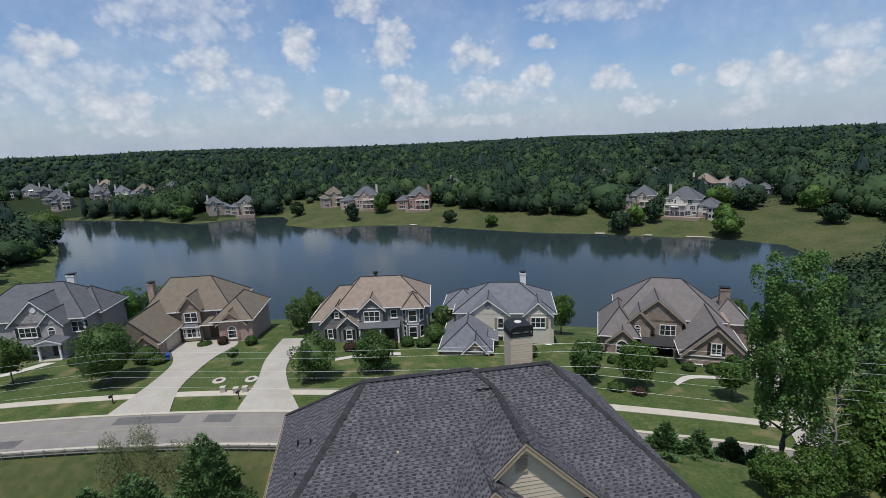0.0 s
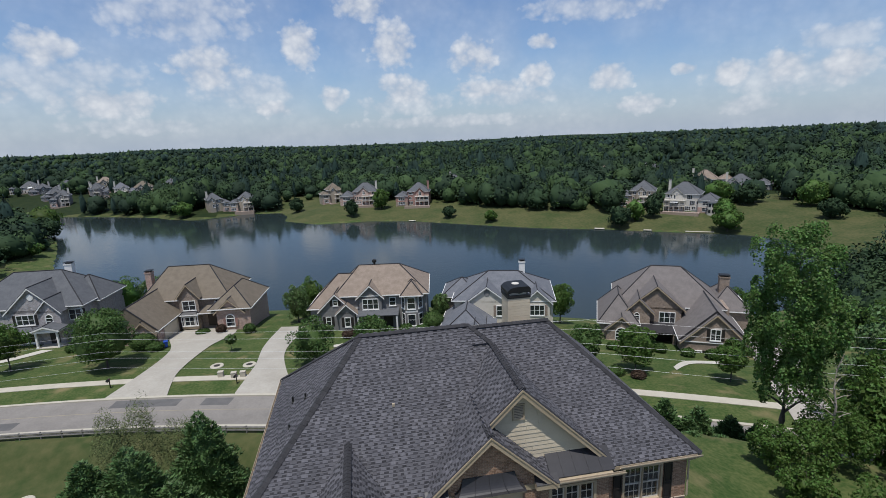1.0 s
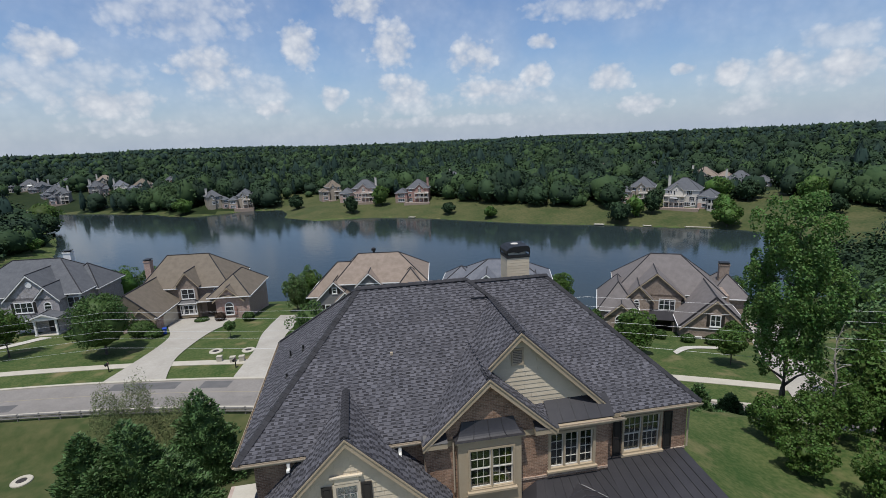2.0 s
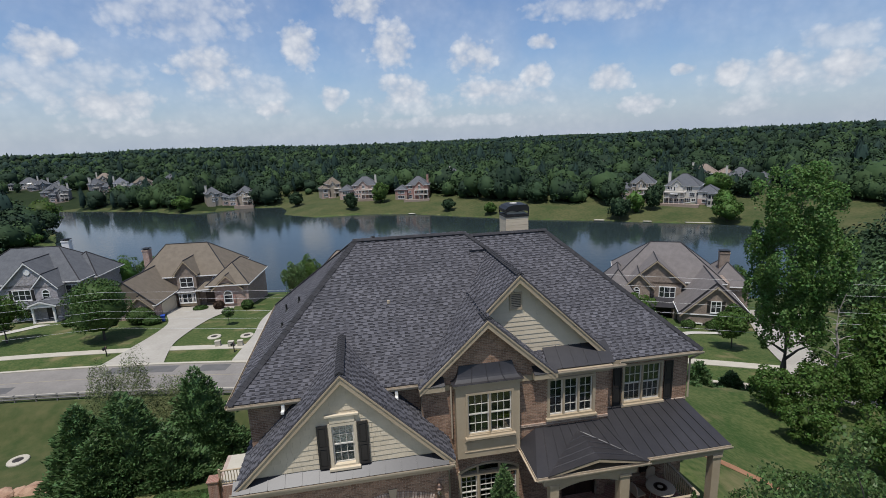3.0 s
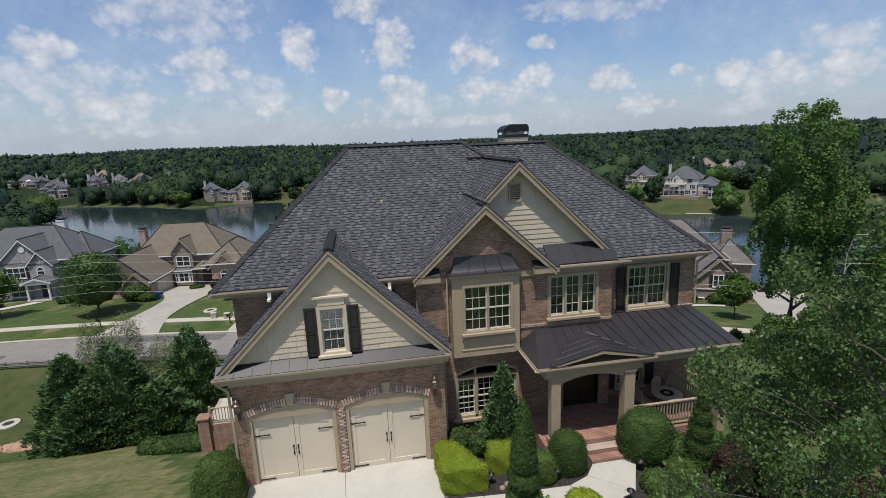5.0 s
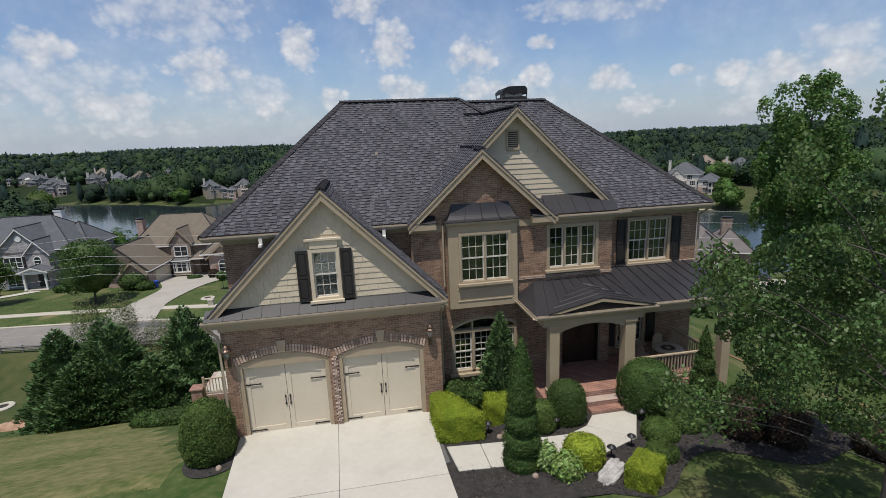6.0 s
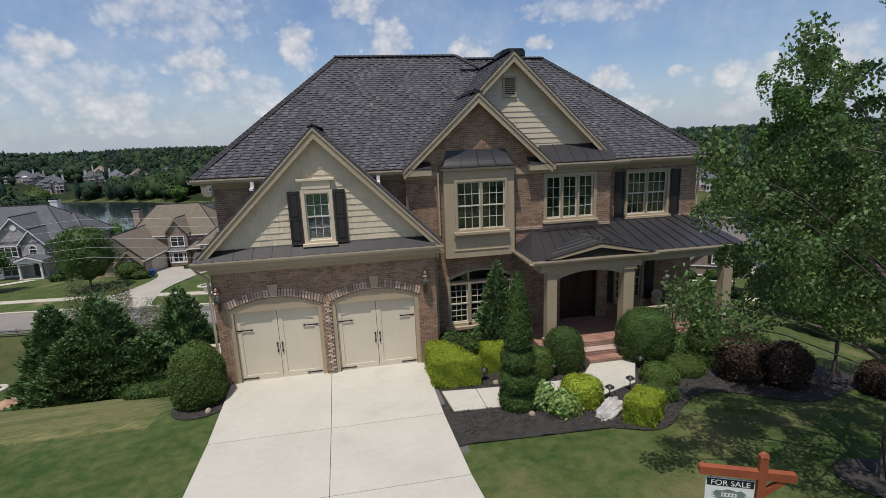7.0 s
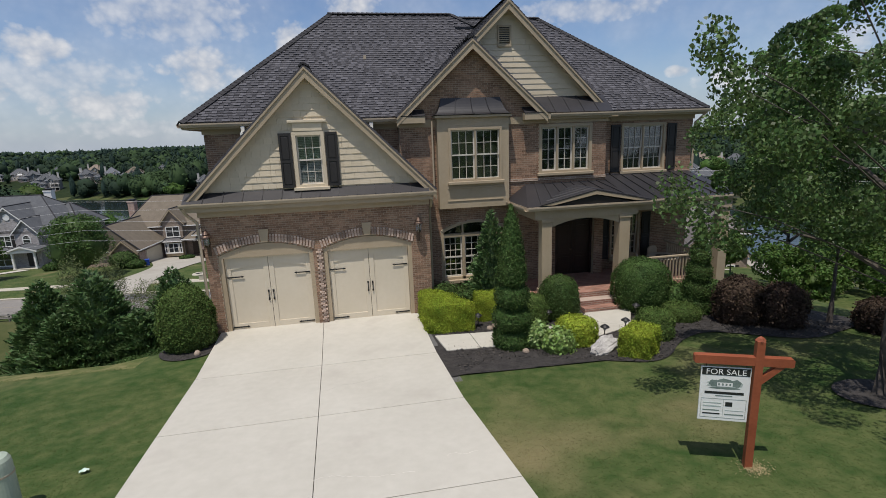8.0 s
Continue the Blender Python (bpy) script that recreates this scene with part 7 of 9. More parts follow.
def shrub(name, label, x, y, rx, h, n, seed, material=BOXLEAF, leaf=0.05, width=0.032, z=None, group="clipped shrubs", ry=None, square=2.0, category="shrub", rough=0.04, tiers=None):
    """A clipped shrub: leaves over a closed heart; square above 2 makes it boxy."""
    rng = np.random.default_rng(seed)
    z = float(height(x, y)) if z is None else z
    ry = ry or rx
    ob = thing(name, label, category, group, at=(x, y, z))
    packs = []
    for cz, kx, kz in (tiers or [(h * 0.5, 1.0, h * 0.5)]):
        m = int(1.7 * n / len(tiers or [1]))
        u = unit(rng.normal(size=(m, 3)))
        e = (np.abs(u) ** square).sum(1) ** (-1 / square)
        wob = 1 + rough * (np.sin(u[:, 0] * 7 + seed) + np.sin(u[:, 1] * 9 + u[:, 2] * 6))
        p = u * (e * wob * rng.uniform(0.93, 1.05, m))[:, None] * np.array([rx * kx, ry * kx, kz]) + np.array([0, 0, cz])
        packs.append(leaf_cards(rng, p, u, leaf, width, 4, 0.0, 0.8))
        cv, cf = ball_core(1, 1, (0, 0, 0), 20, 12, 0.03, seed)
        q = unit(cv)
        ee = (np.abs(q) ** square).sum(1) ** (-1 / square)
        packs.append((q * ee[:, None] * 0.93 * np.array([rx * kx, ry * kx, kz]) + np.array([0, 0, cz]), cf))
    v, f = join(*packs)
    v[:, 2] = np.maximum(v[:, 2], -0.1)
    part("foliage", quick("foliage", v, f), material, ob)
    stub = tube(bmesh.new(), (0, 0, -0.15), (0, 0, h * 0.4), 0.04, 0.03, 7)
    part("stem", stub, BARK, ob)
    return ob


# big trees round the house
tree("maple_tree", "leafy green maple beside the front lawn", 11.05, -8.65, 8.3, 3.8, 1.9, 54000, 0.082, 0.066, MAPLELEAF, 3, sprigs=((-4.0, 0.3, 1.35, 0.4), (-3.6, 0.3, 0.8, 0.42), (-4.4, 0.4, -1.0, 0.45), (-3.8, 0.5, -1.5, 0.5), (-2.6, 0.2, 3.0, 0.4), (-1.4, -0.2, 3.9, 0.4)), clumps=125, fill=0.132, spread=1.08, dome=0.0, taper=0.24, core=0, r=0.15, sides=6, droop=0.7, limbs=18, category="tree")
tree("poplar_tree", "tall narrow tulip poplar on the bank", 33.9, 16.0, 13.3 - float(height(33.9, 16.0)), 3.7, 2.6, 36000, 0.23, 0.18, POPLARLEAF, 5, r=0.26, clumps=150, fill=0.16, spread=1.08, dome=0.25, taper=-0.12, core=0, limbs=22)
for i, (x, y, h, cr, m) in enumerate(((43.5, 15.5, 14, 4.2, LEAF), (50.5, 21, 14, 4.5, DARKLEAF), (39.5, 7, 12.5, 3.6, DARKLEAF), (48, 10, 16, 4.6, LEAF), (53, 17, 15, 4.6, DARKLEAF), (37, 1, 10, 3.2, LEAF), (44, 2, 13, 4.2, LEAF), (52, 4, 14, 4.5, LEAF), (60, 27, 13, 4.6, LEAF), (58, 12, 15, 5, DARKLEAF), (36, -6, 10, 3.4, LEAF), (42, -5, 12, 4.2, LEAF))):
    tree("bank_tree", "dense green tree in the wood on the bank", x, y, h, cr, h * 0.12, 5600, 0.40, 0.30, m, 20 + i, clumps=70, fill=0.22, spread=1.05, core=0.42, group="trees on the bank")
for i, (x, y, h, cr) in enumerate(((28.5, 0.5, 4.2, 2.0), (31.5, 5.5, 5.0, 2.2), (33.0, 12.4, 4.8, 2.1), (36.2, 12.8, 5.6, 2.3), (38.6, 16, 6.0, 2.4), (30.8, 13.6, 3.6, 1.8), (29.4, 9.4, 3.2, 1.7))):
    tree("sapling", "green sapling growing on the bank", x, y, h, cr, h * 0.1, 3600, 0.22, 0.16, LEAF, 40 + i, r=0.05, clumps=34, fill=0.3, core=0.3, group="saplings on the bank")
tree("small_tree", "slender young tree with a thin brown trunk", 14.4, -4.6, 4.2, 1.5, 1.9, 4200, 0.12, 0.09, MAPLELEAF, 77, r=0.075, clumps=24, fill=0.32, core=0, sides=6, droop=0.5)
# bare dead tree
dead = thing("dead_tree", "bare pale dead tree with forked branches", "tree", at=(34.8, 12.6, float(height(34.8, 12.6))))
dbm = trunk_mesh(9.6, 0.15, 2.2, np.random.default_rng(9), 14, 0.45, 0.12)
part("trunk", dbm, mat("dead_wood", (0.22, 0.19, 0.16), (0.34, 0.30, 0.26), 4, 0.9), dead)

for x, y, top, r, s in ((-17.9, 22.3, -2.3, 3.9, 1), (-20.9, 21.9, -2.7, 3.0, 2), (-15.3, 30.3, -4.3, 3.8, 3), (-14.9, 21.6, -5.4, 3.0, 4), (-19.4, 20.4, -4.9, 2.9, 5), (-28.5, 17.5, -7.0, 2.2, 12)):
    h = top - float(height(x, y)) + 0.3
    conifer("cypress", "dense dark green cypress on the bank", x, y, h, r, 14000, s, z=top - h, power=0.7, leaf=0.38, width=0.08, group="cypresses on the bank")
for x, y, top, r, s in ((27.5, 22.0, -4.2, 2.5, 6), (31.1, 22.0, -5.5, 2.5, 7), (34.6, 22.0, -7.0, 2.4, 8), (29.3, 21.2, -5.8, 2.2, 9), (36.6, 21.0, -7.6, 1.9, 10), (25.2, 18.2, -4.6, 2.0, 13), (28.0, 18.6, -5.6, 2.1, 14), (31.0, 18.8, -6.6, 2.1, 15)):
    h = max(top - float(height(x, y)) + 0.4, 2.6)
    conifer("cypress", "pointed dark green cypress below the house", x, y, h, r, 7000, s, z=top - h, leaf=0.45, width=0.1, group="cypresses on the bank")
DRYTWIG = mat("dry_twigs", (0.05, 0.075, 0.022), (0.12, 0.145, 0.05), 2, 0.9, spread=0.8)
for i, (x, y, h) in enumerate(((-20.5, 30.5, 10.8), (-22.0, 28.5, 10.4), (-18.0, 31.8, 8.4))):
    tree("scrub_tree", "thin olive-brown scrub tree with sparse drooping twigs", x, y, h, 1.45, h * 0.3, 5000, 0.28, 0.05, DRYTWIG, 60 + i, r=0.06, clumps=44, fill=0.6, core=0, group="scrub trees", droop=-0.5, limbs=14)

# trees in the gardens across the road
for i, (x, y, h, cr, low, lab) in enumerate((
        (-37.4, 60.2, 9.4, 4.7, 1.0, "round dark green maple on a lawn"), (-52.2, 63.4, 7.6, 3.3, 2.2, "round green maple on a lawn"), (-48.5, 93, 9.5, 4.6, 0.6, "tall green tree behind the houses"),
        (-44, 98, 9.0, 4.4, 0.6, "tall green tree behind the houses"), (-7.2, 53.5, 7.4, 3.4, 0.6, "dense green tree on the lawn"), (1.9, 54.2, 6.6, 3.2, 0.4, "dense green tree before the siding house"),
        (-12.0, 78, 7.8, 2.6, 0.2, "dark holly between two houses"), (-9.5, 82, 8.6, 2.6, 0.2, "green tree between two houses"), (39.6, 74, 8.6, 3.1, 1.5, "round green tree in a back garden"),
        (30.6, 44.5, 6.6, 2.6, 0.6, "green tree on the front lawn"), (36.6, 41.6, 6.8, 3.0, 0.8, "young green maple on the front lawn"), (46.6, 36.0, 5.6, 2.4, 1.6, "young green maple in a mulch ring"),
        (15.0, 73, 5.5, 2.2, 0.3, "green shrub tree by the house"), (66, 62, 8.0, 3.4, 0.8, "green tree beside the stone house"), (72, 66, 8.5, 3.6, 0.8, "green tree by the shore"), (-20.6, 62.8, 3.0, 1.0, 1.3, "thin young tree staked in the lawn"),
        (-84, 96, 11, 5, 0.5, "large green tree by the shore"), (-74, 105, 10, 4.6, 0.5, "large green tree by the shore"))):
    tree("garden_tree", lab, x, y, h, cr, low, 12000 if i == 0 else 5200 if cr > 2 else 1000, 0.30, 0.23, LAWNMAPLE if i in (0, 4, 5, 9) else LEAF if i % 3 else MAPLELEAF, 100 + i, clumps=52, fill=0.28, core=0.72 if i == 0 else 0.58, group="garden trees across the road")
for i, (x, y, r, h) in enumerate(((-25.2, 74.6, 0.9, 1.5), (-20.0, 73.2, 1.0, 1.6), (-35.8, 68.6, 1.9, 2.6), (-33.6, 67.4, 1.3, 1.3), (4.5, 64, 1.2, 1.5), (7.5, 65, 1.2, 1.6), (10.2, 64.2, 1.3, 1.4), (12.5, 66.5, 1.9, 3.2), (-2.2, 65, 1.1, 1.3), (26, 56, 1.6, 2.0), (39.0, 52, 0.9, 1.2), (46.0, 50.0, 0.9, 1.4), (44.3, 52.4, 1.1, 2.4), (49, 47.5, 1.0, 1.2), (52, 45.6, 1.2, 1.4), (33.4, 41.0, 1.1, 1.0), (35.6, 39.2, 0.9, 0.9), (-47.5, 71, 1.2, 1.1), (-58, 71, 1.3, 1.2), (-28.6, 75.4, 1.2, 0.6))):
    shrub("garden_bush", "rounded green bush beside a house across the road", x, y, r, h, 700, 200 + i, leaf=0.26, width=0.2, group="bushes across the road", material=BOXLEAF if i % 4 else REDLEAF)

# trees by the far shore
for i, (px, py, r, h) in enumerate(((-4, 297, 4.5, 11), (15, 308, 6.5, 13), (53, 269, 4.2, 7), (73, 249, 4.0, 6.5), (129, 209.5, 6.5, 12), (168, 183, 6.8, 10.5), (-42, 336, 5.5, 10), (61, 331, 3.6, 12), (103.5, 257, 8.0, 13), (117, 250, 7, 11), (-177, 297, 9, 13), (-150, 236, 5, 8), (-166, 262, 7, 11), (-190, 320, 11, 18), (212, 172, 6, 9), (183, 205, 5, 8), (136, 232, 7, 14), (196, 226, 8, 13), (-130, 366, 7, 10), (-120, 352, 7, 11), (-64, 366, 8, 14), (225, 196, 8, 14), (205, 214, 6, 11), (140, 214, 5, 11), (150, 214, 5, 12), (176, 196, 5, 9))):
    tree("shore_tree", "round green tree on the bank of the lake", px, py, h, r, h * 0.04, 1500, 1.1, 0.85, LEAF if i % 2 else WOODLEAF, 300 + i, clumps=40, fill=0.3, core=0.72, group="trees on the lake bank")


# ---- woodland beyond the lake ----
def woods(name, places, heights, quads_per, size, seed, label, shell=0.72, tones=(0, 0, 1, 1, 2), core=(7, 4)):
    rng = np.random.default_rng(seed)
    protos = []
    for k in range(7):
        p, u = lumps(rng, quads_per, 1.0, 1.0, 16, 0.42)
        v, f = leaf_cards(rng, p, u, size, size * 0.85, 4, 0.1, 0.5)
        v, f = join((v, f), ball_core(shell, shell, (0, 0, 0), *core, 0.22, k))
        protos.append((v, f))
    vs, fs, tone, o = [], [], [], 0
    for (x, y, z), h in zip(places, heights):
        v, f = protos[rng.integers(0, 7)]
        group = float(waves(x, y, 23) + 0.5 * waves(x, y, 61)) + rng.normal() * 0.35
        pine = rng.uniform() < (0.3 if group < -0.2 else 0.06)
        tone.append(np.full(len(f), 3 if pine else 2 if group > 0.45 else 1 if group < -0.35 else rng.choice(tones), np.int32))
        a = rng.uniform(0, 6.28)
        cr = h * rng.uniform(0.42, 0.68) * (0.62 if pine else 1)
        h = h * (1.3 if pine else 1 + 0.25 * float(waves(x, y, 47)))
        c, s = math.cos(a), math.sin(a)
        slim = 1 - 0.6 * np.clip(v[:, 2] * 0.5 + 0.5, 0, 1) if pine else 1.0
        w = np.stack([(v[:, 0] * c - v[:, 1] * s) * slim * cr + x, (v[:, 0] * s + v[:, 1] * c) * slim * cr + y, v[:, 2] * h * 0.52 + z + h * 0.5], 1)
        vs.append(w)
        fs.append(f + o)
        o += len(v)
    me = quick(name, np.concatenate(vs), np.concatenate(fs))
    for m in (WOODLEAF, WOODDEEP, WOODPALE, HAZEPINE):
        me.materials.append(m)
    me.polygons.foreach_set("material_index", np.concatenate(tone))
    ob = part(name, me, None)
    return tagged(ob, label, "woodland", kind="stuff")


def scatter(n, r0, r1, a0, a1, seed, keep):
    rng = np.random.default_rng(seed)
    r = np.sqrt(rng.uniform(r0 ** 2, r1 ** 2, n))
    a = np.radians(rng.uniform(a0, a1, n))
    x, y = 1 + r * np.sin(a), -15 + r * np.cos(a)
    ok = keep(x, y)
    x, y = x[ok], y[ok]
    return np.stack([x, y, height(x, y) - 0.8], 1), rng.uniform(0.55, 1.45, len(x)) * np.where(rng.uniform(0, 1, len(x)) < 0.12, 1.25, 1.0)


def clear_of_houses(x, y):
    ok = np.ones(len(x), bool)
    for hx, hy, w, d, *_ in FAR:
        dx, dy = x - hx, y - hy
        L = math.hypot(hx, hy + 15)
        ux, uy = hx / L, (hy + 15) / L
        along, side = dx * ux + dy * uy, dx * uy - dy * ux
        ok &= ~((np.abs(side) < w * 0.62 + 2) & (along > (-48 if hx > 190 else -26 if hx > -60 else -14)) & (along < d + 4))
    return ok


def near_wood(x, y):
    sd = shore_distance(x, y)
    acr = (y > 235 - 0.55 * x) | (x > 185) | (x < -150)
    dam = (x > 150) & (x < 225 + (y - 120) * 0.15) & (y > 60) & (y < 215)
    gap = (waves(x, y, 28) > 0.62)
    field = ((x + 118) ** 2 + ((y - 520) * 0.45) ** 2 < 26 ** 2)
    edge = np.where(x < -60, 7 + 9 * waves(x, y, 30), 34 + 16 * waves(x, y, 40))
    return (sd > edge) & acr & clear_of_houses(x, y) & ~dam & ~(gap & (sd < 110) & (x > -60)) & ~field


def far_wood(x, y):
    field = ((x + 118) ** 2 + ((y - 520) * 0.45) ** 2 < 26 ** 2) | ((x + 300) ** 2 + ((y - 980) * 0.5) ** 2 < 45 ** 2)
    return (shore_distance(x, y) > 60) & clear_of_houses(x, y) & ~field


pl, hs = scatter(3200, 240, 470, -36, 55, 1, near_wood)
woods("near_woods", pl, hs * 12.5, 120, 0.20, 2, "dense green broadleaf woods behind the far shore")
pl, hs = scatter(4800, 470, 900, -36, 55, 3, far_wood)
woods("middle_woods", pl, hs * 10.5, 22, 0.42, 4, "dense dark green woods on rising ground", core=(6, 3))
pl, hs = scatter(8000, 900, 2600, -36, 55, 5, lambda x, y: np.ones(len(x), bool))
# mostly the haze-tinted tone at this distance
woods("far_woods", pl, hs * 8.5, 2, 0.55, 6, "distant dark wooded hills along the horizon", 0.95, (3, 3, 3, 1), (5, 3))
# wooded shore on the near side
pl, hs = scatter(900, 200, 420, -48, -26, 7, lambda x, y: (shore_distance(x, y) > np.where(y < 285, 24 + 8 * waves(x, y, 25), 5 + 12 * waves(x, y, 25))) & (x < -132) & (y > 175))
woods("left_woods", pl, hs * 13, 130, 0.19, 8, "dense green woods on the near shore")
pl, hs = scatter(230, 70, 200, 50, 66, 9, lambda x, y: (shore_distance(x, y) > 10) & (x > 85) & (y < 95))
woods("right_woods", pl, hs * 12, 760, 0.085, 10, "dense green woods beyond the stone house", 0.5)

# ---- the front garden ----
def lawn_z(x, y):
    return float(height(x, y))


drive = tagged(new("driveway"), "broad pale concrete driveway in large jointed slabs", "driveway", kind="structure")
ROWS_Y = [0.16, -3.45, -6.45, -9.45, -12.45, -15.5, -18.6, -21.6]
for y0, y1 in zip(ROWS_Y, ROWS_Y[1:]):
    for side in (0, 1):
        def xs(y):
            mid = -0.045 - 0.039 * y
            return (-3.23 - 0.063 * y, mid) if side == 0 else (mid, 3.08 - 0.016 * y + 0.065 * max(0.0, -y - 6.0))
        g = 0.005
        pts = []
        for y in (y0 - 0.011, y1 + 0.011):
            a, b = xs(y)
            pts.append(((a + (g if side else 0), y), (b - (0 if side else g), y)))
        c = [(*pts[0][0], lawn_z(*pts[0][0]) + 0.045), (*pts[0][1], lawn_z(*pts[0][1]) + 0.045), (*pts[1][1], lawn_z(*pts[1][1]) + 0.045), (*pts[1][0], lawn_z(*pts[1][0]) + 0.045)]
        bm = slab(bmesh.new(), c, 0.14)
        bmesh.ops.bevel(bm, geom=list(bm.edges), offset=0.006, segments=1, affect="EDGES")
        part("slab", bm, CONCRETE, drive)
bed = slab(bmesh.new(), [(-3.2, 0.1, 0.0), (3.1, 0.1, 0.0), (3.3, -3.2, 0.07), (-3.05, -3.2, 0.07)], 0.1)
bed2 = slab(bed, [(-3.05, -3.2, 0.07), (3.3, -3.2, 0.07), (4.2, -21.6, 1.79), (-1.8, -21.6, 1.79)], 0.1)
part("joint_bed", bed, PATCH, drive)

# pale filled cracks across the slabs
FILLER = mat("pale_crack_filler", (0.47, 0.44, 0.38), (0.58, 0.55, 0.49), 8, 0.8)
GRIME = mat("crack_grime", (0.24, 0.22, 0.19), (0.31, 0.285, 0.25), 6, 0.9)
crk = random.Random(4)
for (x0, y0), (x1, y1), wd, m in (((0.27, -8.72), (1.87, -8.92), 0.009, FILLER), ((2.43, -8.6), (2.98, -8.58), 0.01, FILLER), ((-2.55, -2.35), (-0.73, -2.5), 0.006, GRIME), ((0.3, -5.2), (1.6, -4.7), 0.004, GRIME)):
    cb_, last = bmesh.new(), None
    for k in range(29):
        t = k / 28
        x, y = x0 + (x1 - x0) * t + crk.uniform(-0.015, 0.015), y0 + (y1 - y0) * t + 0.09 * math.sin(t * 7) * (1 - t) + crk.uniform(-0.022, 0.022)
        z, h = lawn_z(x, y) + 0.0475, wd * crk.uniform(0.3, 1.0)
        pair_ = (cb_.verts.new((x, y - h, z)), cb_.verts.new((x, y + h, z)))
        if last:
            cb_.faces.new((last[0], pair_[0], pair_[1], last[1]))
        last = pair_
    part("crack", cb_, m, drive, "thin filled crack")

path = tagged(new("front_walk"), "pale concrete front walk curving to the steps", "walkway", kind="structure")
UP = [(3.3, -2.1), (4.35, -2.2), (5.6, -2.3), (7.2, -2.35), (7.95, -2.05), (8.4, -1.53)]
DN = [(3.42, -3.42), (4.35, -3.5), (5.6, -3.6), (7.6, -3.7), (9.1, -3.1), (10.05, -1.53)]
for i in range(5):
    c = [UP[i], UP[i + 1], DN[i + 1], DN[i]]
    m = Vector((sum(p[0] for p in c) / 4, sum(p[1] for p in c) / 4))
    q = [Vector(p).lerp(m, 0.012) for p in c]
    bm = slab(bmesh.new(), [(p.x, p.y, lawn_z(p.x, p.y) + 0.06) for p in q][::-1], 0.12)
    bmesh.ops.bevel(bm, geom=list(bm.edges), offset=0.012, segments=1, affect="EDGES")
    part("slab", bm, CONCRETE, path)


def sheet(name, outline, lift, material, label, category):
    """A bed that lies on the ground inside an outline."""
    for _ in range(2):
        outline = [(a[0] * (1 - k) + b[0] * k, a[1] * (1 - k) + b[1] * k) for a, b in zip(outline, outline[1:] + outline[:1]) for k in (0.25, 0.75)]
    bm = bmesh.new()
    f = bm.faces.new([bm.verts.new((x, y, 0)) for x, y in outline])
    bmesh.ops.triangulate(bm, faces=[f])
    for _ in range(2):
        bmesh.ops.subdivide_edges(bm, edges=list(bm.edges), cuts=1, use_grid_fill=True)
    z = height(np.array([v.co.x for v in bm.verts]), np.array([v.co.y for v in bm.verts]))
    for v, h in zip(bm.verts, z):
        v.co.z = h + lift + random.uniform(-0.006, 0.006)
    bmesh.ops.recalc_face_normals(bm, faces=bm.faces)
    if sum(fc.normal.z for fc in bm.faces) < 0:
        bmesh.ops.reverse_faces(bm, faces=bm.faces)
    return tagged(part(name, bm, material, smooth=True), label, category, kind="structure")


BED = [(3.0, 0.3), (3.0, -0.5), (3.1, -3.3), (3.14, -5.0), (3.22, -5.35), (4.2, -4.62), (5.2, -4.7), (6.2, -4.98), (7.2, -5.45), (8.0, -5.85), (8.7, -5.6), (9.3, -4.95), (9.9, -4.5), (10.7, -4.2), (11.4, -4.6), (12.0, -5.2), (12.8, -5.65), (13.8, -5.4), (15.2, -5.0), (15.3, -4.0), (14.3, -1.5), (13.6, -0.9), (7.0, -0.86), (7.0, 1.1), (3.7, 1.1)]
sheet("mulch_bed", BED, 0.03, MULCH, "dark mulch planting bed beside the walk", "mulch bed")
sheet("mulch_bed", [(-4.5, -0.5), (-4.66, -0.9), (-4.62, -1.4), (-4.35, -1.75), (-3.95, -1.9), (-3.5, -1.82), (-3.12, -1.6), (-3.16, -0.6), (-3.4, -0.02), (-4.1, -0.1)], 0.03, MULCH, "dark mulch ring under a round shrub", "mulch bed")
sheet("mulch_bed", [(11.05 + 0.85 * math.cos(k * 0.7), -8.65 + 0.75 * math.sin(k * 0.7)) for k in range(9)], 0.03, MULCH, "dark mulch ring under the maple", "mulch bed")


sheet("bare_soil", [(16.6, 5.7), (18.4, 5.2), (20.8, 4.5), (23.4, 3.2), (25.2, 1.8), (24.8, 1.2), (22.9, 2.6), (20.4, 3.8), (18.2, 4.5), (16.6, 4.9)], 0.03, SOIL, "strip of bare red clay along the bank", "soil")


def inside(px, py, poly):
    hit = np.zeros(len(px), bool)
    for (ax, ay), (bx, by) in zip(poly, poly[1:] + poly[:1]):
        hit ^= ((ay > py) != (by > py)) & (px < (bx - ax) * (py - ay) / (by - ay + 1e-12) + ax)
    return hit


rg_ = np.random.default_rng(11)
px, py = rg_.uniform(3.4, 14.3, 9000), rg_.uniform(-5.8, 1.0, 9000)
ok = inside(px, py, BED)
px, py = px[ok], py[ok]
v, f = leaf_cards(rg_, np.stack([px, py, height(px, py) + 0.05], 1), np.tile([0.0, 0, 1], (len(px), 1)), 0.09, 0.035, 4, 0.0, 0.5)
CHIP = mat("bark_chips", (0.014, 0.012, 0.010), (0.075, 0.065, 0.056), 8, 0.9, spread=1.0)
tagged(part("mulch_chips", quick("mulch_chips", v, f), CHIP), "scattered dark bark chips", "mulch", kind="stuff")

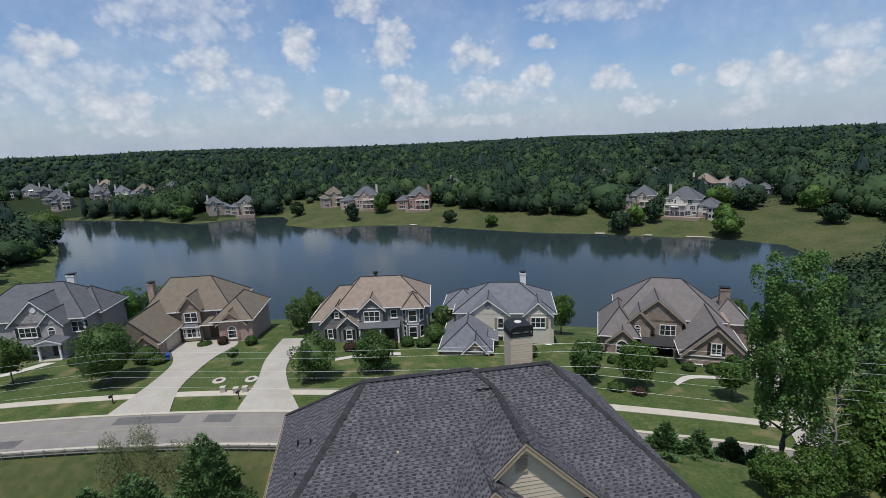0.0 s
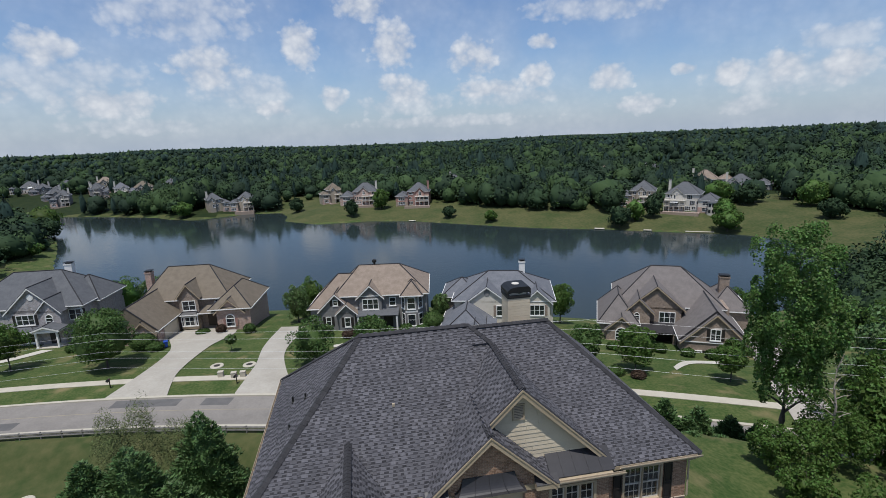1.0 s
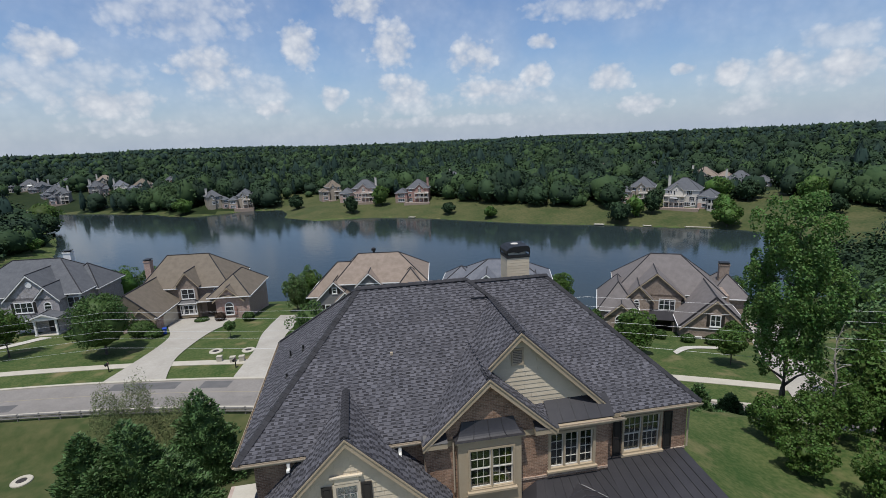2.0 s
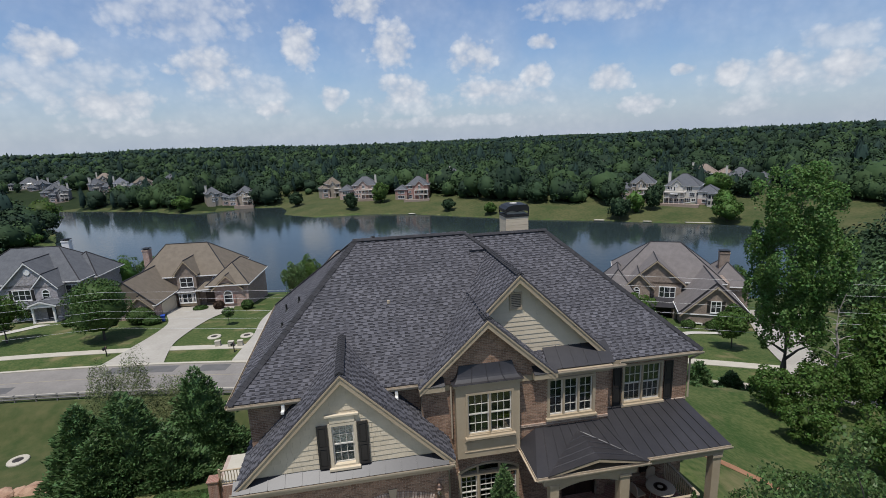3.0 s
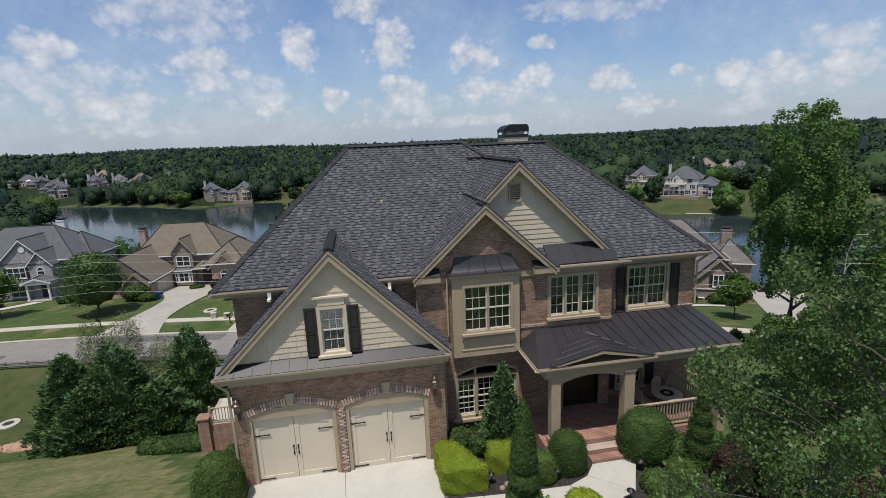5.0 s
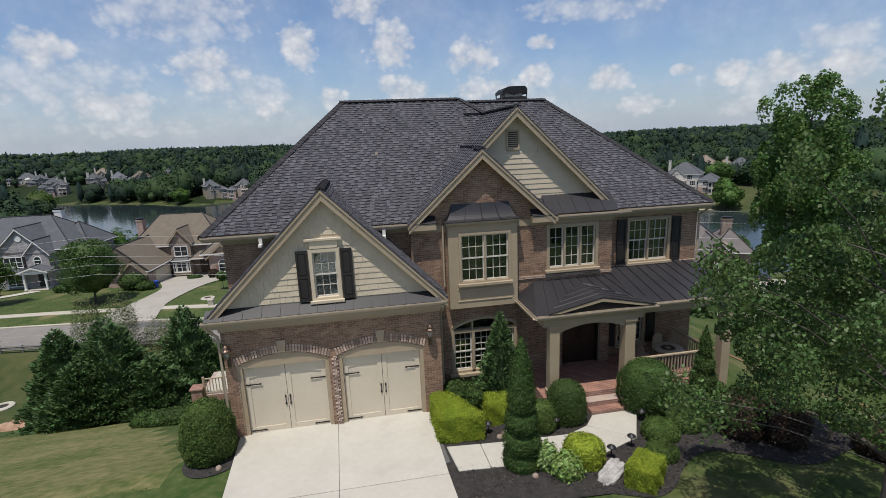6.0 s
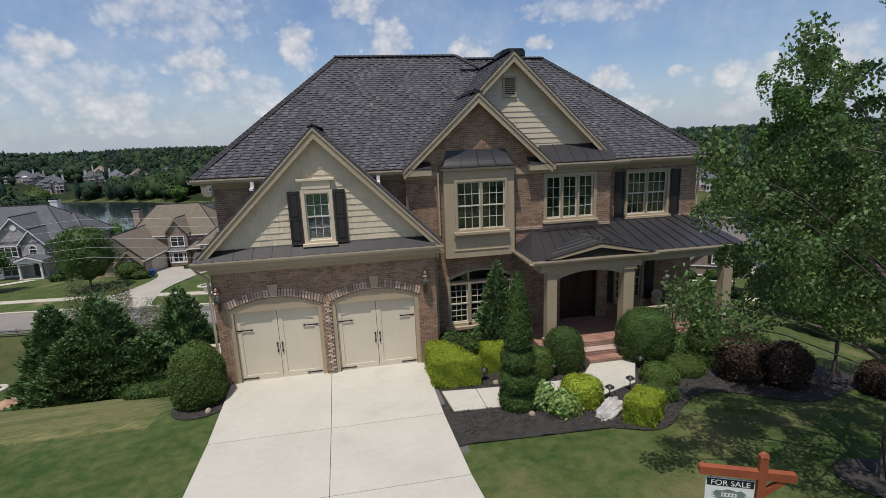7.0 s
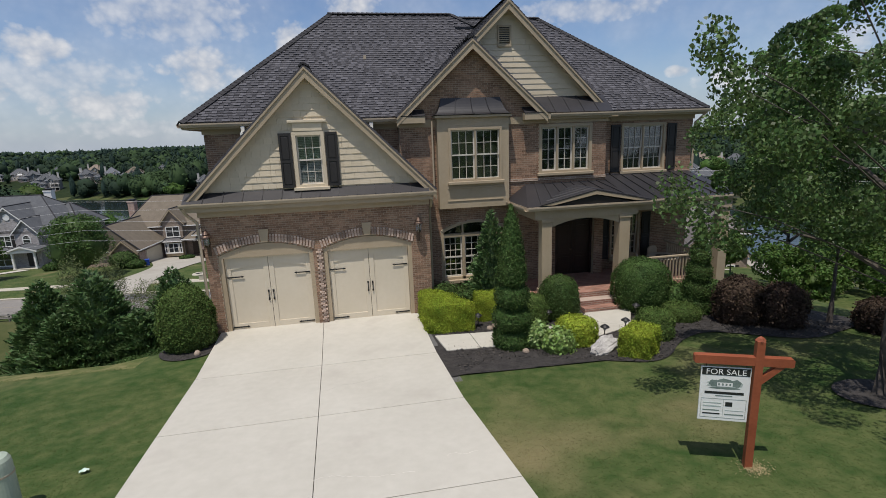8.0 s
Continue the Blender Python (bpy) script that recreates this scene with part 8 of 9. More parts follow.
# blades over the nearest lawn
gx, gy = rg_.uniform(-12, 15.5, 230000), rg_.uniform(-13.5, -1.9, 230000)
ok = ~inside(gx, gy, BED) & ~((gx > -3.45 - 0.069 * gy) & (gx < 3.12 - 0.016 * gy + 0.065 * np.maximum(0, -gy - 6.0))) & ~((gx > 3.2) & (gy > -3.6)) & ~((gx > -4.75) & (gx < -3) & (gy > -2.2))
gx, gy = gx[ok], gy[ok]
gz = height(gx, gy)
n = len(gx)
th = rg_.uniform(0, 6.28, n)
hh, ww = rg_.uniform(0.005, 0.014, n), rg_.uniform(0.006, 0.014, n)
lx, ly = rg_.normal(0, 0.045, n), rg_.normal(0, 0.045, n)
v = np.stack([np.stack([gx - np.cos(th) * ww, gy - np.sin(th) * ww, gz - 0.005], 1), np.stack([gx + np.cos(th) * ww, gy + np.sin(th) * ww, gz - 0.005], 1), np.stack([gx + lx, gy + ly, gz + hh], 1)], 1).reshape(-1, 3)
BLADE = mat("grass_blades", (0.037, 0.078, 0.018), (0.098, 0.124, 0.041), 0.35, 0.9, spread=0.5, leaf=0.3, spec=0.15, stain=((0.21, 0.175, 0.085), 0.3, 0.54, 4.5))
tagged(part("grass_blades", quick("grass_blades", v, np.arange(3 * n).reshape(n, 3)), BLADE), "short mown green grass with drier patches", "grass", kind="stuff")

# shrubs
def coat(rng, places, normals, leaf, width, lift=0.03):
    """Leaves over a clipped surface, a few of them standing out as new shoots."""
    out = rng.uniform(-lift, lift, len(places)) + np.where(rng.uniform(0, 1, len(places)) < 0.08, lift * 1.6, 0)
    return leaf_cards(rng, places + normals * out[:, None], normals, leaf * 1.15, width * 1.15, 4, 0.0, 0.6)


def hedge(label, corners, h, seed, material=LIMELEAF, n=9000, leaf=0.038, width=0.023, round_=0.06, group="yellow-green shrubs"):
    """A clipped hedge: upright sides on a straight-edged plan, a flat top and softened arrises."""
    rng = np.random.default_rng(seed)
    c = np.array(corners, float)
    mid = c.mean(0)
    c = c - mid
    z = float(height(*mid))
    ob = thing("box_hedge", label, "hedge", group, at=(mid[0], mid[1], z))
    nxt = np.roll(c, -1, 0)
    edge = nxt - c
    length = np.hypot(*edge.T)
    side = np.stack([edge[:, 1], -edge[:, 0]], 1) / length[:, None]
    if (side * (c + nxt)).sum() < 0:
        side = -side
    area = 0.5 * abs((c[:, 0] * nxt[:, 1] - nxt[:, 0] * c[:, 1]).sum())
    n_top = int(n * area / (area + length.sum() * h))
    k = rng.choice(len(c), n - n_top, p=length / length.sum())
    t, u = rng.uniform(0, 1, n - n_top), rng.uniform(0.02, 1, n - n_top)
    p = np.column_stack([c[k] + edge[k] * t[:, None], u * h])
    nn = np.column_stack([side[k], np.zeros(len(k))])
    # round the arrises: near the top and the corners the surface draws in
    near_top = np.clip((p[:, 2] - (h - round_)) / round_, 0, 1)
    near_end = np.clip((round_ - np.minimum(t, 1 - t) * length[k]) / round_, 0, 1)
    p -= nn * (round_ * 0.5 * (near_top ** 2 + near_end ** 2))[:, None]
    p += nn * (0.025 * np.sin(p[:, 2] * 9 + t * 11 + seed))[:, None]
    nn[:, 2] += near_top * 0.8
    tri = rng.integers(1, len(c) - 1, n_top)
    r1, r2 = np.sqrt(rng.uniform(0, 1, n_top))[:, None], rng.uniform(0, 1, n_top)[:, None]
    q = c[0] * (1 - r1) + c[tri] * r1 * (1 - r2) + c[(tri + 1) % len(c)] * r1 * r2
    q = np.column_stack([q * 0.985, h + 0.022 * np.sin(q[:, 0] * 8 + seed) + 0.022 * np.cos(q[:, 1] * 7)])
    up = np.tile([0.0, 0.0, 1.0], (n_top, 1))
    v, f = coat(rng, np.concatenate([p, q]), np.concatenate([unit(nn), up]), leaf, width)
    m = len(c)
    base = np.concatenate([np.column_stack([c * 0.94, np.full(m, zz)]) for zz in (-0.1, h - 0.12)] + [np.column_stack([c * 0.86, np.full(m, h - 0.05)])])
    quads_ = [(a * m + i, a * m + (i + 1) % m, (a + 1) * m + (i + 1) % m, (a + 1) * m + i) for a in (0, 1) for i in range(m)] + [(2 * m, 2 * m + 1, 2 * m + 2, 2 * m + 3)]
    v, f = join((v, f), (base, np.array(quads_)))
    v[:, 2] = np.maximum(v[:, 2], -0.12)
    part("foliage", quick("foliage", v, f), material, ob)
    part("stem", tube(bmesh.new(), (0, 0, -0.15), (0, 0, h * 0.4), 0.04, 0.03, 7), BARK, ob)
    return ob


def turned(name, label, x, y, profile, n, seed, material=BOXLEAF, leaf=0.05, width=0.03, group="clipped shrubs", category="shrub", wave=0.03, core=0.9, lift=0.03, twist=0.0):
    """A clipped shrub round an upright axis; profile: radius and height from the foot up."""
    rng = np.random.default_rng(seed)
    ob = thing(name, label, category, group, at=(x, y, float(height(x, y))))
    pr = np.array(profile, float)
    seg = np.hypot(np.diff(pr[:, 0]), np.diff(pr[:, 1]))
    w = seg * (pr[:-1, 0] + pr[1:, 0] + 0.02)
    k = rng.choice(len(seg), n, p=w / w.sum())
    t, a = rng.uniform(0, 1, n), rng.uniform(0, 2 * math.pi, n)
    r = pr[k, 0] + (pr[k + 1, 0] - pr[k, 0]) * t
    z = pr[k, 1] + (pr[k + 1, 1] - pr[k, 1]) * t
    r = r * (1 + wave * (np.sin(a * 3 + z * 5 + seed) + 0.7 * np.sin(a * 7 - z * 9 + seed * 2)))
    slope = np.arctan2(-(pr[k + 1, 0] - pr[k, 0]), pr[k + 1, 1] - pr[k, 1])
    nn = np.stack([np.cos(a) * np.cos(slope), np.sin(a) * np.cos(slope), np.sin(slope)], 1)
    p = np.stack([r * np.cos(a), r * np.sin(a), z + twist * np.sin(a)], 1)
    v, f = coat(rng, p, nn, leaf, width, lift)
    sides = 18
    ang = np.arange(sides) * 2 * math.pi / sides
    cv = np.concatenate([np.stack([rr * core * np.cos(ang), rr * core * np.sin(ang), np.full(sides, zz) + twist * np.sin(ang)], 1) for rr, zz in pr])
    cf = np.array([(i * sides + j, i * sides + (j + 1) % sides, (i + 1) * sides + (j + 1) % sides, (i + 1) * sides + j) for i in range(len(pr) - 1) for j in range(sides)])
    v, f = join((v, f), (cv, cf))
    v[:, 2] = np.maximum(v[:, 2], -0.1)
    part("foliage", quick("foliage", v, f), material, ob)
    part("stem", tube(bmesh.new(), (0, 0, -0.15), (0, 0, pr[-1, 1] * 0.5), 0.04, 0.02, 7), BARK, ob)
    return ob


def egg(r, h, belly=0.42, power=2.0):
    """A clipped round form: widest at belly, drawn in below, domed above."""
    rows = [(r * 0.72, 0.02)]
    for i in range(1, 13):
        t = i / 12
        k = (t - belly) / ((1 - belly) if t > belly else belly * 1.6)
        rows.append((r * max(0.0, 1 - abs(k) ** power) ** (1 / power), h * t))
    return rows


turned("boxwood_ball", "large egg-shaped clipped green shrub beside the driveway", -3.92, -0.78, egg(0.78, 1.95, 0.34, 2.1), 15000, 1, MOUNDLEAF, 0.055, 0.034)
turned("boxwood_ball", "round clipped dark green shrub by the steps", 7.5, -1.5, egg(0.62, 1.4, 0.45, 2.3), 8000, 2)
turned("boxwood_ball", "large round clipped dark green shrub by the porch", 10.45, -1.4, egg(0.92, 1.72, 0.45, 2.3), 13000, 3)
hedge("clipped flat-topped yellow-green hedge beside the driveway", [(3.12, -1.92), (4.58, -1.98), (3.75, -0.3), (3.08, -0.35)], 0.93, 4, n=25000)
hedge("small clipped yellow-green hedge behind the walk", [(4.86, -1.32), (5.8, -1.36), (5.85, -0.55), (4.9, -0.5)], 0.82, 5, n=10000)
hedge("clipped flat-topped yellow-green hedge at the corner of the bed", [(7.48, -5.2), (7.98, -5.72), (8.68, -5.12), (8.2, -4.6)], 0.68, 7, n=12000)
turned("lime_shrub", "rounded yellow-green clipped shrub at the walk", 7.0, -3.82, egg(0.56, 0.74, 0.4, 3.2), 6500, 6, LIMELEAF, group="yellow-green shrubs")
turned("pale_shrub", "loose pale green leafy shrub in the bed", 6.28, -4.3, egg(0.37, 0.58), 2600, 8, mat("pale_green_leaves", (0.14, 0.24, 0.05), (0.26, 0.36, 0.10), 3, 0.5, spread=0.7, leaf=0.3), 0.09, 0.06, group="pale leafy shrubs", lift=0.05, core=0.75)
turned("pale_shrub", "small pale variegated shrub in the bed", 5.88, -3.78, egg(0.3, 0.66), 1500, 9, mat("variegated_leaves", (0.17, 0.28, 0.07), (0.28, 0.38, 0.14), 3, 0.5, spread=0.7, leaf=0.3), 0.11, 0.06, group="pale leafy shrubs", lift=0.07, core=0.75)
for i, (x, y, r, h) in enumerate(((10.95, -2.8, 0.56, 0.5), (9.85, -3.15, 0.54, 0.5), (9.2, -4.2, 0.42, 0.46), (6.5, -1.75, 0.5, 0.95))):
    turned("mound_shrub", "low mounded green clipped shrub in the bed", x, y, egg(r, h, 0.4, 2.4), 5200, 20 + i, MOUNDLEAF, group="mounded shrubs")
for i, (x, y, r, h) in enumerate(((12.2, -3.65, 0.63, 1.4), (13.05, -4.35, 0.58, 1.25), (14.9, -5.6, 0.55, 0.85))):
    turned("burgundy_shrub", "rounded burgundy-leaved shrub in the bed", x, y, egg(r, h, 0.5, 2.2), 5200, 30 + i, REDLEAF, 0.07, 0.045, wave=0.07, lift=0.05, group="burgundy shrubs")
for i, (x, y, r, h) in enumerate(((4.1, 0.35, 0.5, 0.85), (4.85, 0.15, 0.55, 0.8), (6.2, 0.3, 0.5, 0.8), (13.6, -2.4, 0.6, 0.9), (11.4, -1.75, 0.55, 0.85), (12.6, -1.9, 0.55, 0.9))):
    turned("foundation_shrub", "loose green shrub against the house", x, y, egg(r, h), 2600, 40 + i, leaf=0.09, width=0.05, wave=0.09, lift=0.06, group="foundation shrubs")
# tall topiary: three clipped drums, then a long narrow cone
TOPIARY = [(0.38, 0.02), (0.5, 0.12), (0.53, 0.3), (0.46, 0.5), (0.30, 0.58), (0.47, 0.68), (0.52, 0.88), (0.46, 1.08), (0.27, 1.2), (0.42, 1.3), (0.46, 1.5), (0.4, 1.7), (0.25, 1.82), (0.37, 1.95), (0.37, 2.2), (0.34, 2.5), (0.29, 2.85), (0.21, 3.25), (0.13, 3.6), (0.02, 3.93)]
turned("spiral_topiary", "tall green topiary clipped in drums below a narrow cone", 5.24, -3.55, TOPIARY, 17000, 50, BOXLEAF, 0.055, 0.026, "spiral topiaries", "topiary", twist=0.05)
turned("spiral_topiary", "green spiral topiary in clipped tiers", 11.85, -2.35, [(0.4, 0.02), (0.52, 0.2), (0.5, 0.45), (0.38, 0.6), (0.46, 0.75), (0.45, 1.0), (0.3, 1.15), (0.38, 1.3), (0.37, 1.55), (0.24, 1.7), (0.31, 1.85), (0.27, 2.1), (0.16, 2.25), (0.22, 2.4), (0.14, 2.75), (0.02, 3.1)], 9000, 51, BOXLEAF, 0.055, 0.026, "spiral topiaries", "topiary", twist=0.09)
conifer("fir_tree", "open blue-green young fir before the tall window", 5.75, 0.2, 3.5, 0.95, 5200, 61, leaf=0.17, width=0.03, power=0.9, z=-0.05)

# the pale rock
rock = bmesh.new()
bmesh.ops.create_icosphere(rock, subdivisions=4, radius=1)
for w in rock.verts:
    u = w.co.normalized()
    box_ = max(abs(u.x), abs(u.y), abs(u.z)) ** -0.55
    ribs = 0.10 * abs(math.sin(u.y * 5.5 + u.x * 1.2 + 1.2 * noise.noise(u * 1.5))) + 0.09 * noise.noise(u * 3.5) + 0.05 * noise.noise(u * 9)
    w.co = Vector((u.x * 0.58 * box_, u.y * 0.26 * box_, u.z * 0.13 * box_)) * (0.80 + 1.5 * ribs)
rock.transform(pose(7.4, -4.66, lawn_z(7.4, -4.66) + 0.11, 16, -6, 38))
tagged(part("rock", rock, mat("pale_striped_rock", (0.20, 0.188, 0.172), (0.47, 0.45, 0.42), 4.5, 0.85, 0.05, 9, fine=1.2)), "long pale weathered rock in the mulch", "rock")
for i, (x, y, r) in enumerate(((5.25, -1.95, 0.14), (5.05, -2.0, 0.1), (-3.5, -1.6, 0.1), (5.4, -4.2, 0.09))):
    sb = bmesh.new()
    bmesh.ops.create_icosphere(sb, subdivisions=2, radius=r)
    for w in sb.verts:
        w.co *= 1 + 0.25 * noise.noise(w.co * 6 + Vector((i, 0, 0)))
    sb.transform(pose(x, y, lawn_z(x, y) + r * 0.6))
    tagged(part("stone", sb, STONE), "small pale stone in the mulch", "stone", "small stones")


def path_light(x, y):
    pl_ = thing("path_light", "black pagoda path light staked in the mulch", "path light", "path lights", at=(x, y, lawn_z(x, y)))
    part("stake", tube(bmesh.new(), (0, 0, -0.1), (0, 0, 0.32), 0.015, seg=8), IRON, pl_)
    part("lens", lathe(bmesh.new(), [(0.045, 0.32), (0.05, 0.4)], (0, 0, 0), 10), WHITE, pl_, "frosted lens")
    part("hood", lathe(bmesh.new(), [(0.13, 0.39), (0.12, 0.41), (0.05, 0.46), (0.0, 0.49)], (0, 0, 0), 14), IRON, pl_)


for x, y in ((7.81, -3.9), (8.67, -3.5), (9.8, -2.2), (6.93, -2.0), (4.75, -1.7)):
    path_light(x, y)

# ---- sale sign ----
sx, sy = 6.83, -10.05
sz = lawn_z(sx, sy)
sign = thing("sale_sign", "stained cedar sign post with a hanging white sale board", "sign", at=(sx, sy, sz), turn=-23)
pb = boxes((-0.055, 0.055, -0.055, 0.055, -0.3, 2.06), bevel=0.006)
lathe(pb, [(0.077, 2.06), (0.05, 2.1), (0.0, 2.13)], (0, 0, 0), 4)
part("post", pb, CEDAR, sign)
ab = bmesh.new()
prism(ab, [(-0.86, 1.70), (-0.84, 1.68), (0.43, 1.68), (0.45, 1.70), (0.45, 1.79), (0.43, 1.81), (-0.84, 1.81), (-0.86, 1.79)], "y", -0.05, 0.05)
part("crossarm", ab, CEDAR, sign)
kb = bmesh.new()
prism(kb, [(0.05, 1.38), (0.05, 1.5), (0.24, 1.69), (0.36, 1.69)], "y", -0.035, 0.035)
part("brace", kb, CEDAR, sign)
PANEL = mat("sign_white", (0.68, 0.68, 0.64), (0.74, 0.74, 0.70), 2, 0.5)
INK = mat("sign_black", (0.012, 0.014, 0.013), (0.02, 0.022, 0.02), 3, 0.5)
GREYINK = mat("sign_grey", (0.10, 0.14, 0.12), (0.2, 0.25, 0.22), 5, 0.6)
board = part("board", boxes((-0.75, -0.075, -0.012, 0.012, 0.75, 1.62), bevel=0.003), PANEL, sign, "white sale board")
part("header", boxes((-0.735, -0.09, -0.016, -0.012, 1.49, 1.608)), INK, board)
for x in (-0.68, -0.15):
    part("hook", tube(bmesh.new(), (x, 0, 1.61), (x, 0, 1.69), 0.006, seg=6), IRON, sign)


def lettering(text, size, x, y, z, material, parent):
    cu = bpy.data.curves.new("lettering", "FONT")
    cu.body, cu.size, cu.align_x, cu.extrude = text, size, "CENTER", 0.001
    ob = new("lettering", cu)
    me = bpy.data.meshes.new_from_object(ob.evaluated_get(bpy.context.evaluated_depsgraph_get()))
    bpy.data.objects.remove(ob)
    me.materials.clear()
    me.transform(pose(x, y, z, 90, 0, 0))
    return part("lettering", me, material, parent, "pale capital letters")


lettering("FOR SALE", 0.128, -0.412, -0.0175, 1.503, PANEL, board)
# small drawing of a house among bushes, bars for the other print
PALEINK = mat("sign_pale_grey", (0.30, 0.36, 0.32), (0.42, 0.47, 0.43), 9, 0.6)


def ink(points, y, material, label=""):
    b = bmesh.new()
    prism(b, points, "y", y, -0.012)
    part("drawing", b, material, board, label)


def blob(cx, cz, rx, rz, wave):
    return [(cx + rx * (1 + 0.14 * math.sin(wave * i)) * math.cos(i * math.pi / 9), cz + rz * (1 + 0.14 * math.cos(wave * i)) * math.sin(i * math.pi / 9)) for i in range(18)]


ink(blob(-0.415, 1.345, 0.24, 0.075, 2.6), -0.0138, PALEINK, "pale grey drawing of trees")
ink(blob(-0.56, 1.36, 0.07, 0.055, 2.1), -0.0146, GREYINK)
ink(blob(-0.27, 1.365, 0.075, 0.06, 1.7), -0.0146, GREYINK)
ink([(-0.52, 1.31), (-0.31, 1.31), (-0.31, 1.375), (-0.52, 1.375)], -0.0152, PANEL)
ink([(-0.54, 1.375), (-0.29, 1.375), (-0.34, 1.42), (-0.44, 1.44), (-0.50, 1.42)], -0.0156, GREYINK, "grey drawing of a house roof")
for k in range(4):
    ink([(-0.505 + k * 0.05, 1.325), (-0.48 + k * 0.05, 1.325), (-0.48 + k * 0.05, 1.36), (-0.505 + k * 0.05, 1.36)], -0.0158, GREYINK)
ink(blob(-0.415, 1.285, 0.21, 0.018, 3.1), -0.0142, GREYINK)
for a, b, z0, z1, m in ((-0.68, -0.15, 1.185, 1.225, INK), (-0.53, -0.30, 1.15, 1.165, GREYINK), (-0.72, -0.105, 1.105, 1.109, GREYINK), (-0.72, -0.105, 0.795, 0.799, GREYINK), (-0.72, -0.716, 0.799, 1.105, GREYINK), (-0.109, -0.105, 0.799, 1.105, GREYINK), (-0.413, -0.41, 0.799, 1.105, GREYINK), (-0.69, -0.44, 1.03, 1.045, PALEINK), (-0.69, -0.44, 0.975, 0.995, PALEINK), (-0.69, -0.46, 0.91, 0.925, GREYINK), (-0.69, -0.45, 0.85, 0.87, INK), (-0.385, -0.29, 0.99, 1.06, INK), (-0.385, -0.13, 0.92, 0.93, PALEINK), (-0.385, -0.13, 0.85, 0.868, GREYINK)):
    part("print_bar", boxes((a, b, -0.0148, -0.012, z0, z1)), m, board)
straw = rg_.normal(0, 0.1, (420, 2)) + np.array([sx + 0.05, sy - 0.1])
v, f = leaf_cards(rg_, np.column_stack([straw, height(straw[:, 0], straw[:, 1]) + 0.03]), np.tile([0.0, 0, 1], (420, 1)), 0.05, 0.007, 4, 0.0, 0.4)
tagged(part("dry_straw", quick("dry_straw", v, f), mat("straw", (0.3, 0.23, 0.12), (0.45, 0.36, 0.2), 4, 0.9, spread=0.5)), "dry straw round the sign post", "straw", kind="stuff")

# ---- small things about the lawn and porch ----
ux, uy = -4.15, -8.35
up_ = thing("utility_pedestal", "pale green round utility pedestal on the lawn", "utility box", "utility pedestals", at=(ux, uy, lawn_z(ux, uy)))
part("cabinet", lathe(bmesh.new(), [(0.185, -0.1), (0.185, 0.84), (0.178, 0.91), (0.15, 0.965), (0.09, 0.99), (0.0, 1.0)], (0, 0, 0), 32), mat("pale_green_plastic", (0.30, 0.36, 0.28), (0.36, 0.41, 0.33), 3, 0.5), up_)
part("band", lathe(bmesh.new(), [(0.19, 0.68), (0.19, 0.71), (0.185, 0.71)], (0, 0, 0), 32), GUTTER, up_)
lit = bmesh.new()
bmesh.ops.create_grid(lit, x_segments=5, y_segments=3, size=0.07)
for w in lit.verts:
    w.co.z = 0.03 + 0.035 * noise.noise(w.co * 20)
    w.co.y *= 0.6
bmesh.ops.solidify(lit, geom=list(lit.faces), thickness=0.004)
lit.transform(pose(-3.6, -7.4, lawn_z(-3.6, -7.4) + 0.03, 0, 0, 20))
tagged(part("crumpled_paper", lit, mat("pale_paper", (0.45, 0.6, 0.5), (0.6, 0.7, 0.62), 9, 0.8)), "crumpled pale paper lying on the grass", "litter")

tb = thing("patio_table", "round pale metal patio table on the porch", "table", at=(12.35, 0.25, PF))
part("tabletop", lathe(bmesh.new(), [(0.0, 0.7), (0.55, 0.7), (0.57, 0.72), (0.55, 0.745), (0.0, 0.75)], (0, 0, 0), 24), GUTTER, tb)
part("ring", lathe(bmesh.new(), [(0.2, 0.749), (0.21, 0.754), (0.26, 0.754), (0.27, 0.749)], (0, 0, 0), 24), COPPER, tb)
for i in range(4):
    a = i * math.pi / 2 + 0.6
    part("leg", tube(bmesh.new(), (0.4 * math.cos(a), 0.4 * math.sin(a), 0), (0.3 * math.cos(a), 0.3 * math.sin(a), 0.7), 0.018, seg=8), GUTTER, tb)


def patio_chair(x, y, turn):
    ch = thing("patio_chair", "pale wicker patio chair beside the table", "chair", "patio chairs", at=(x, y, PF), turn=turn)
    part("seat", boxes((-0.24, 0.24, -0.24, 0.24, 0.4, 0.45), bevel=0.02), GUTTER, ch)
    bb = bmesh.new()
    prism(bb, [(-0.24, 0.45), (0.24, 0.45), (0.22, 0.8), (0.12, 0.9), (-0.12, 0.9), (-0.22, 0.8)], "y", 0.2, 0.24)
    part("backrest", bb, GUTTER, ch)
    for a, b in ((-0.2, -0.2), (0.2, -0.2), (-0.2, 0.2), (0.2, 0.2)):
        part("leg", tube(bmesh.new(), (a, b, 0), (a, b, 0.4), 0.02, seg=8), GUTTER, ch)


patio_chair(11.5, 0.5, 100)
patio_chair(12.6, 1.05, 10)

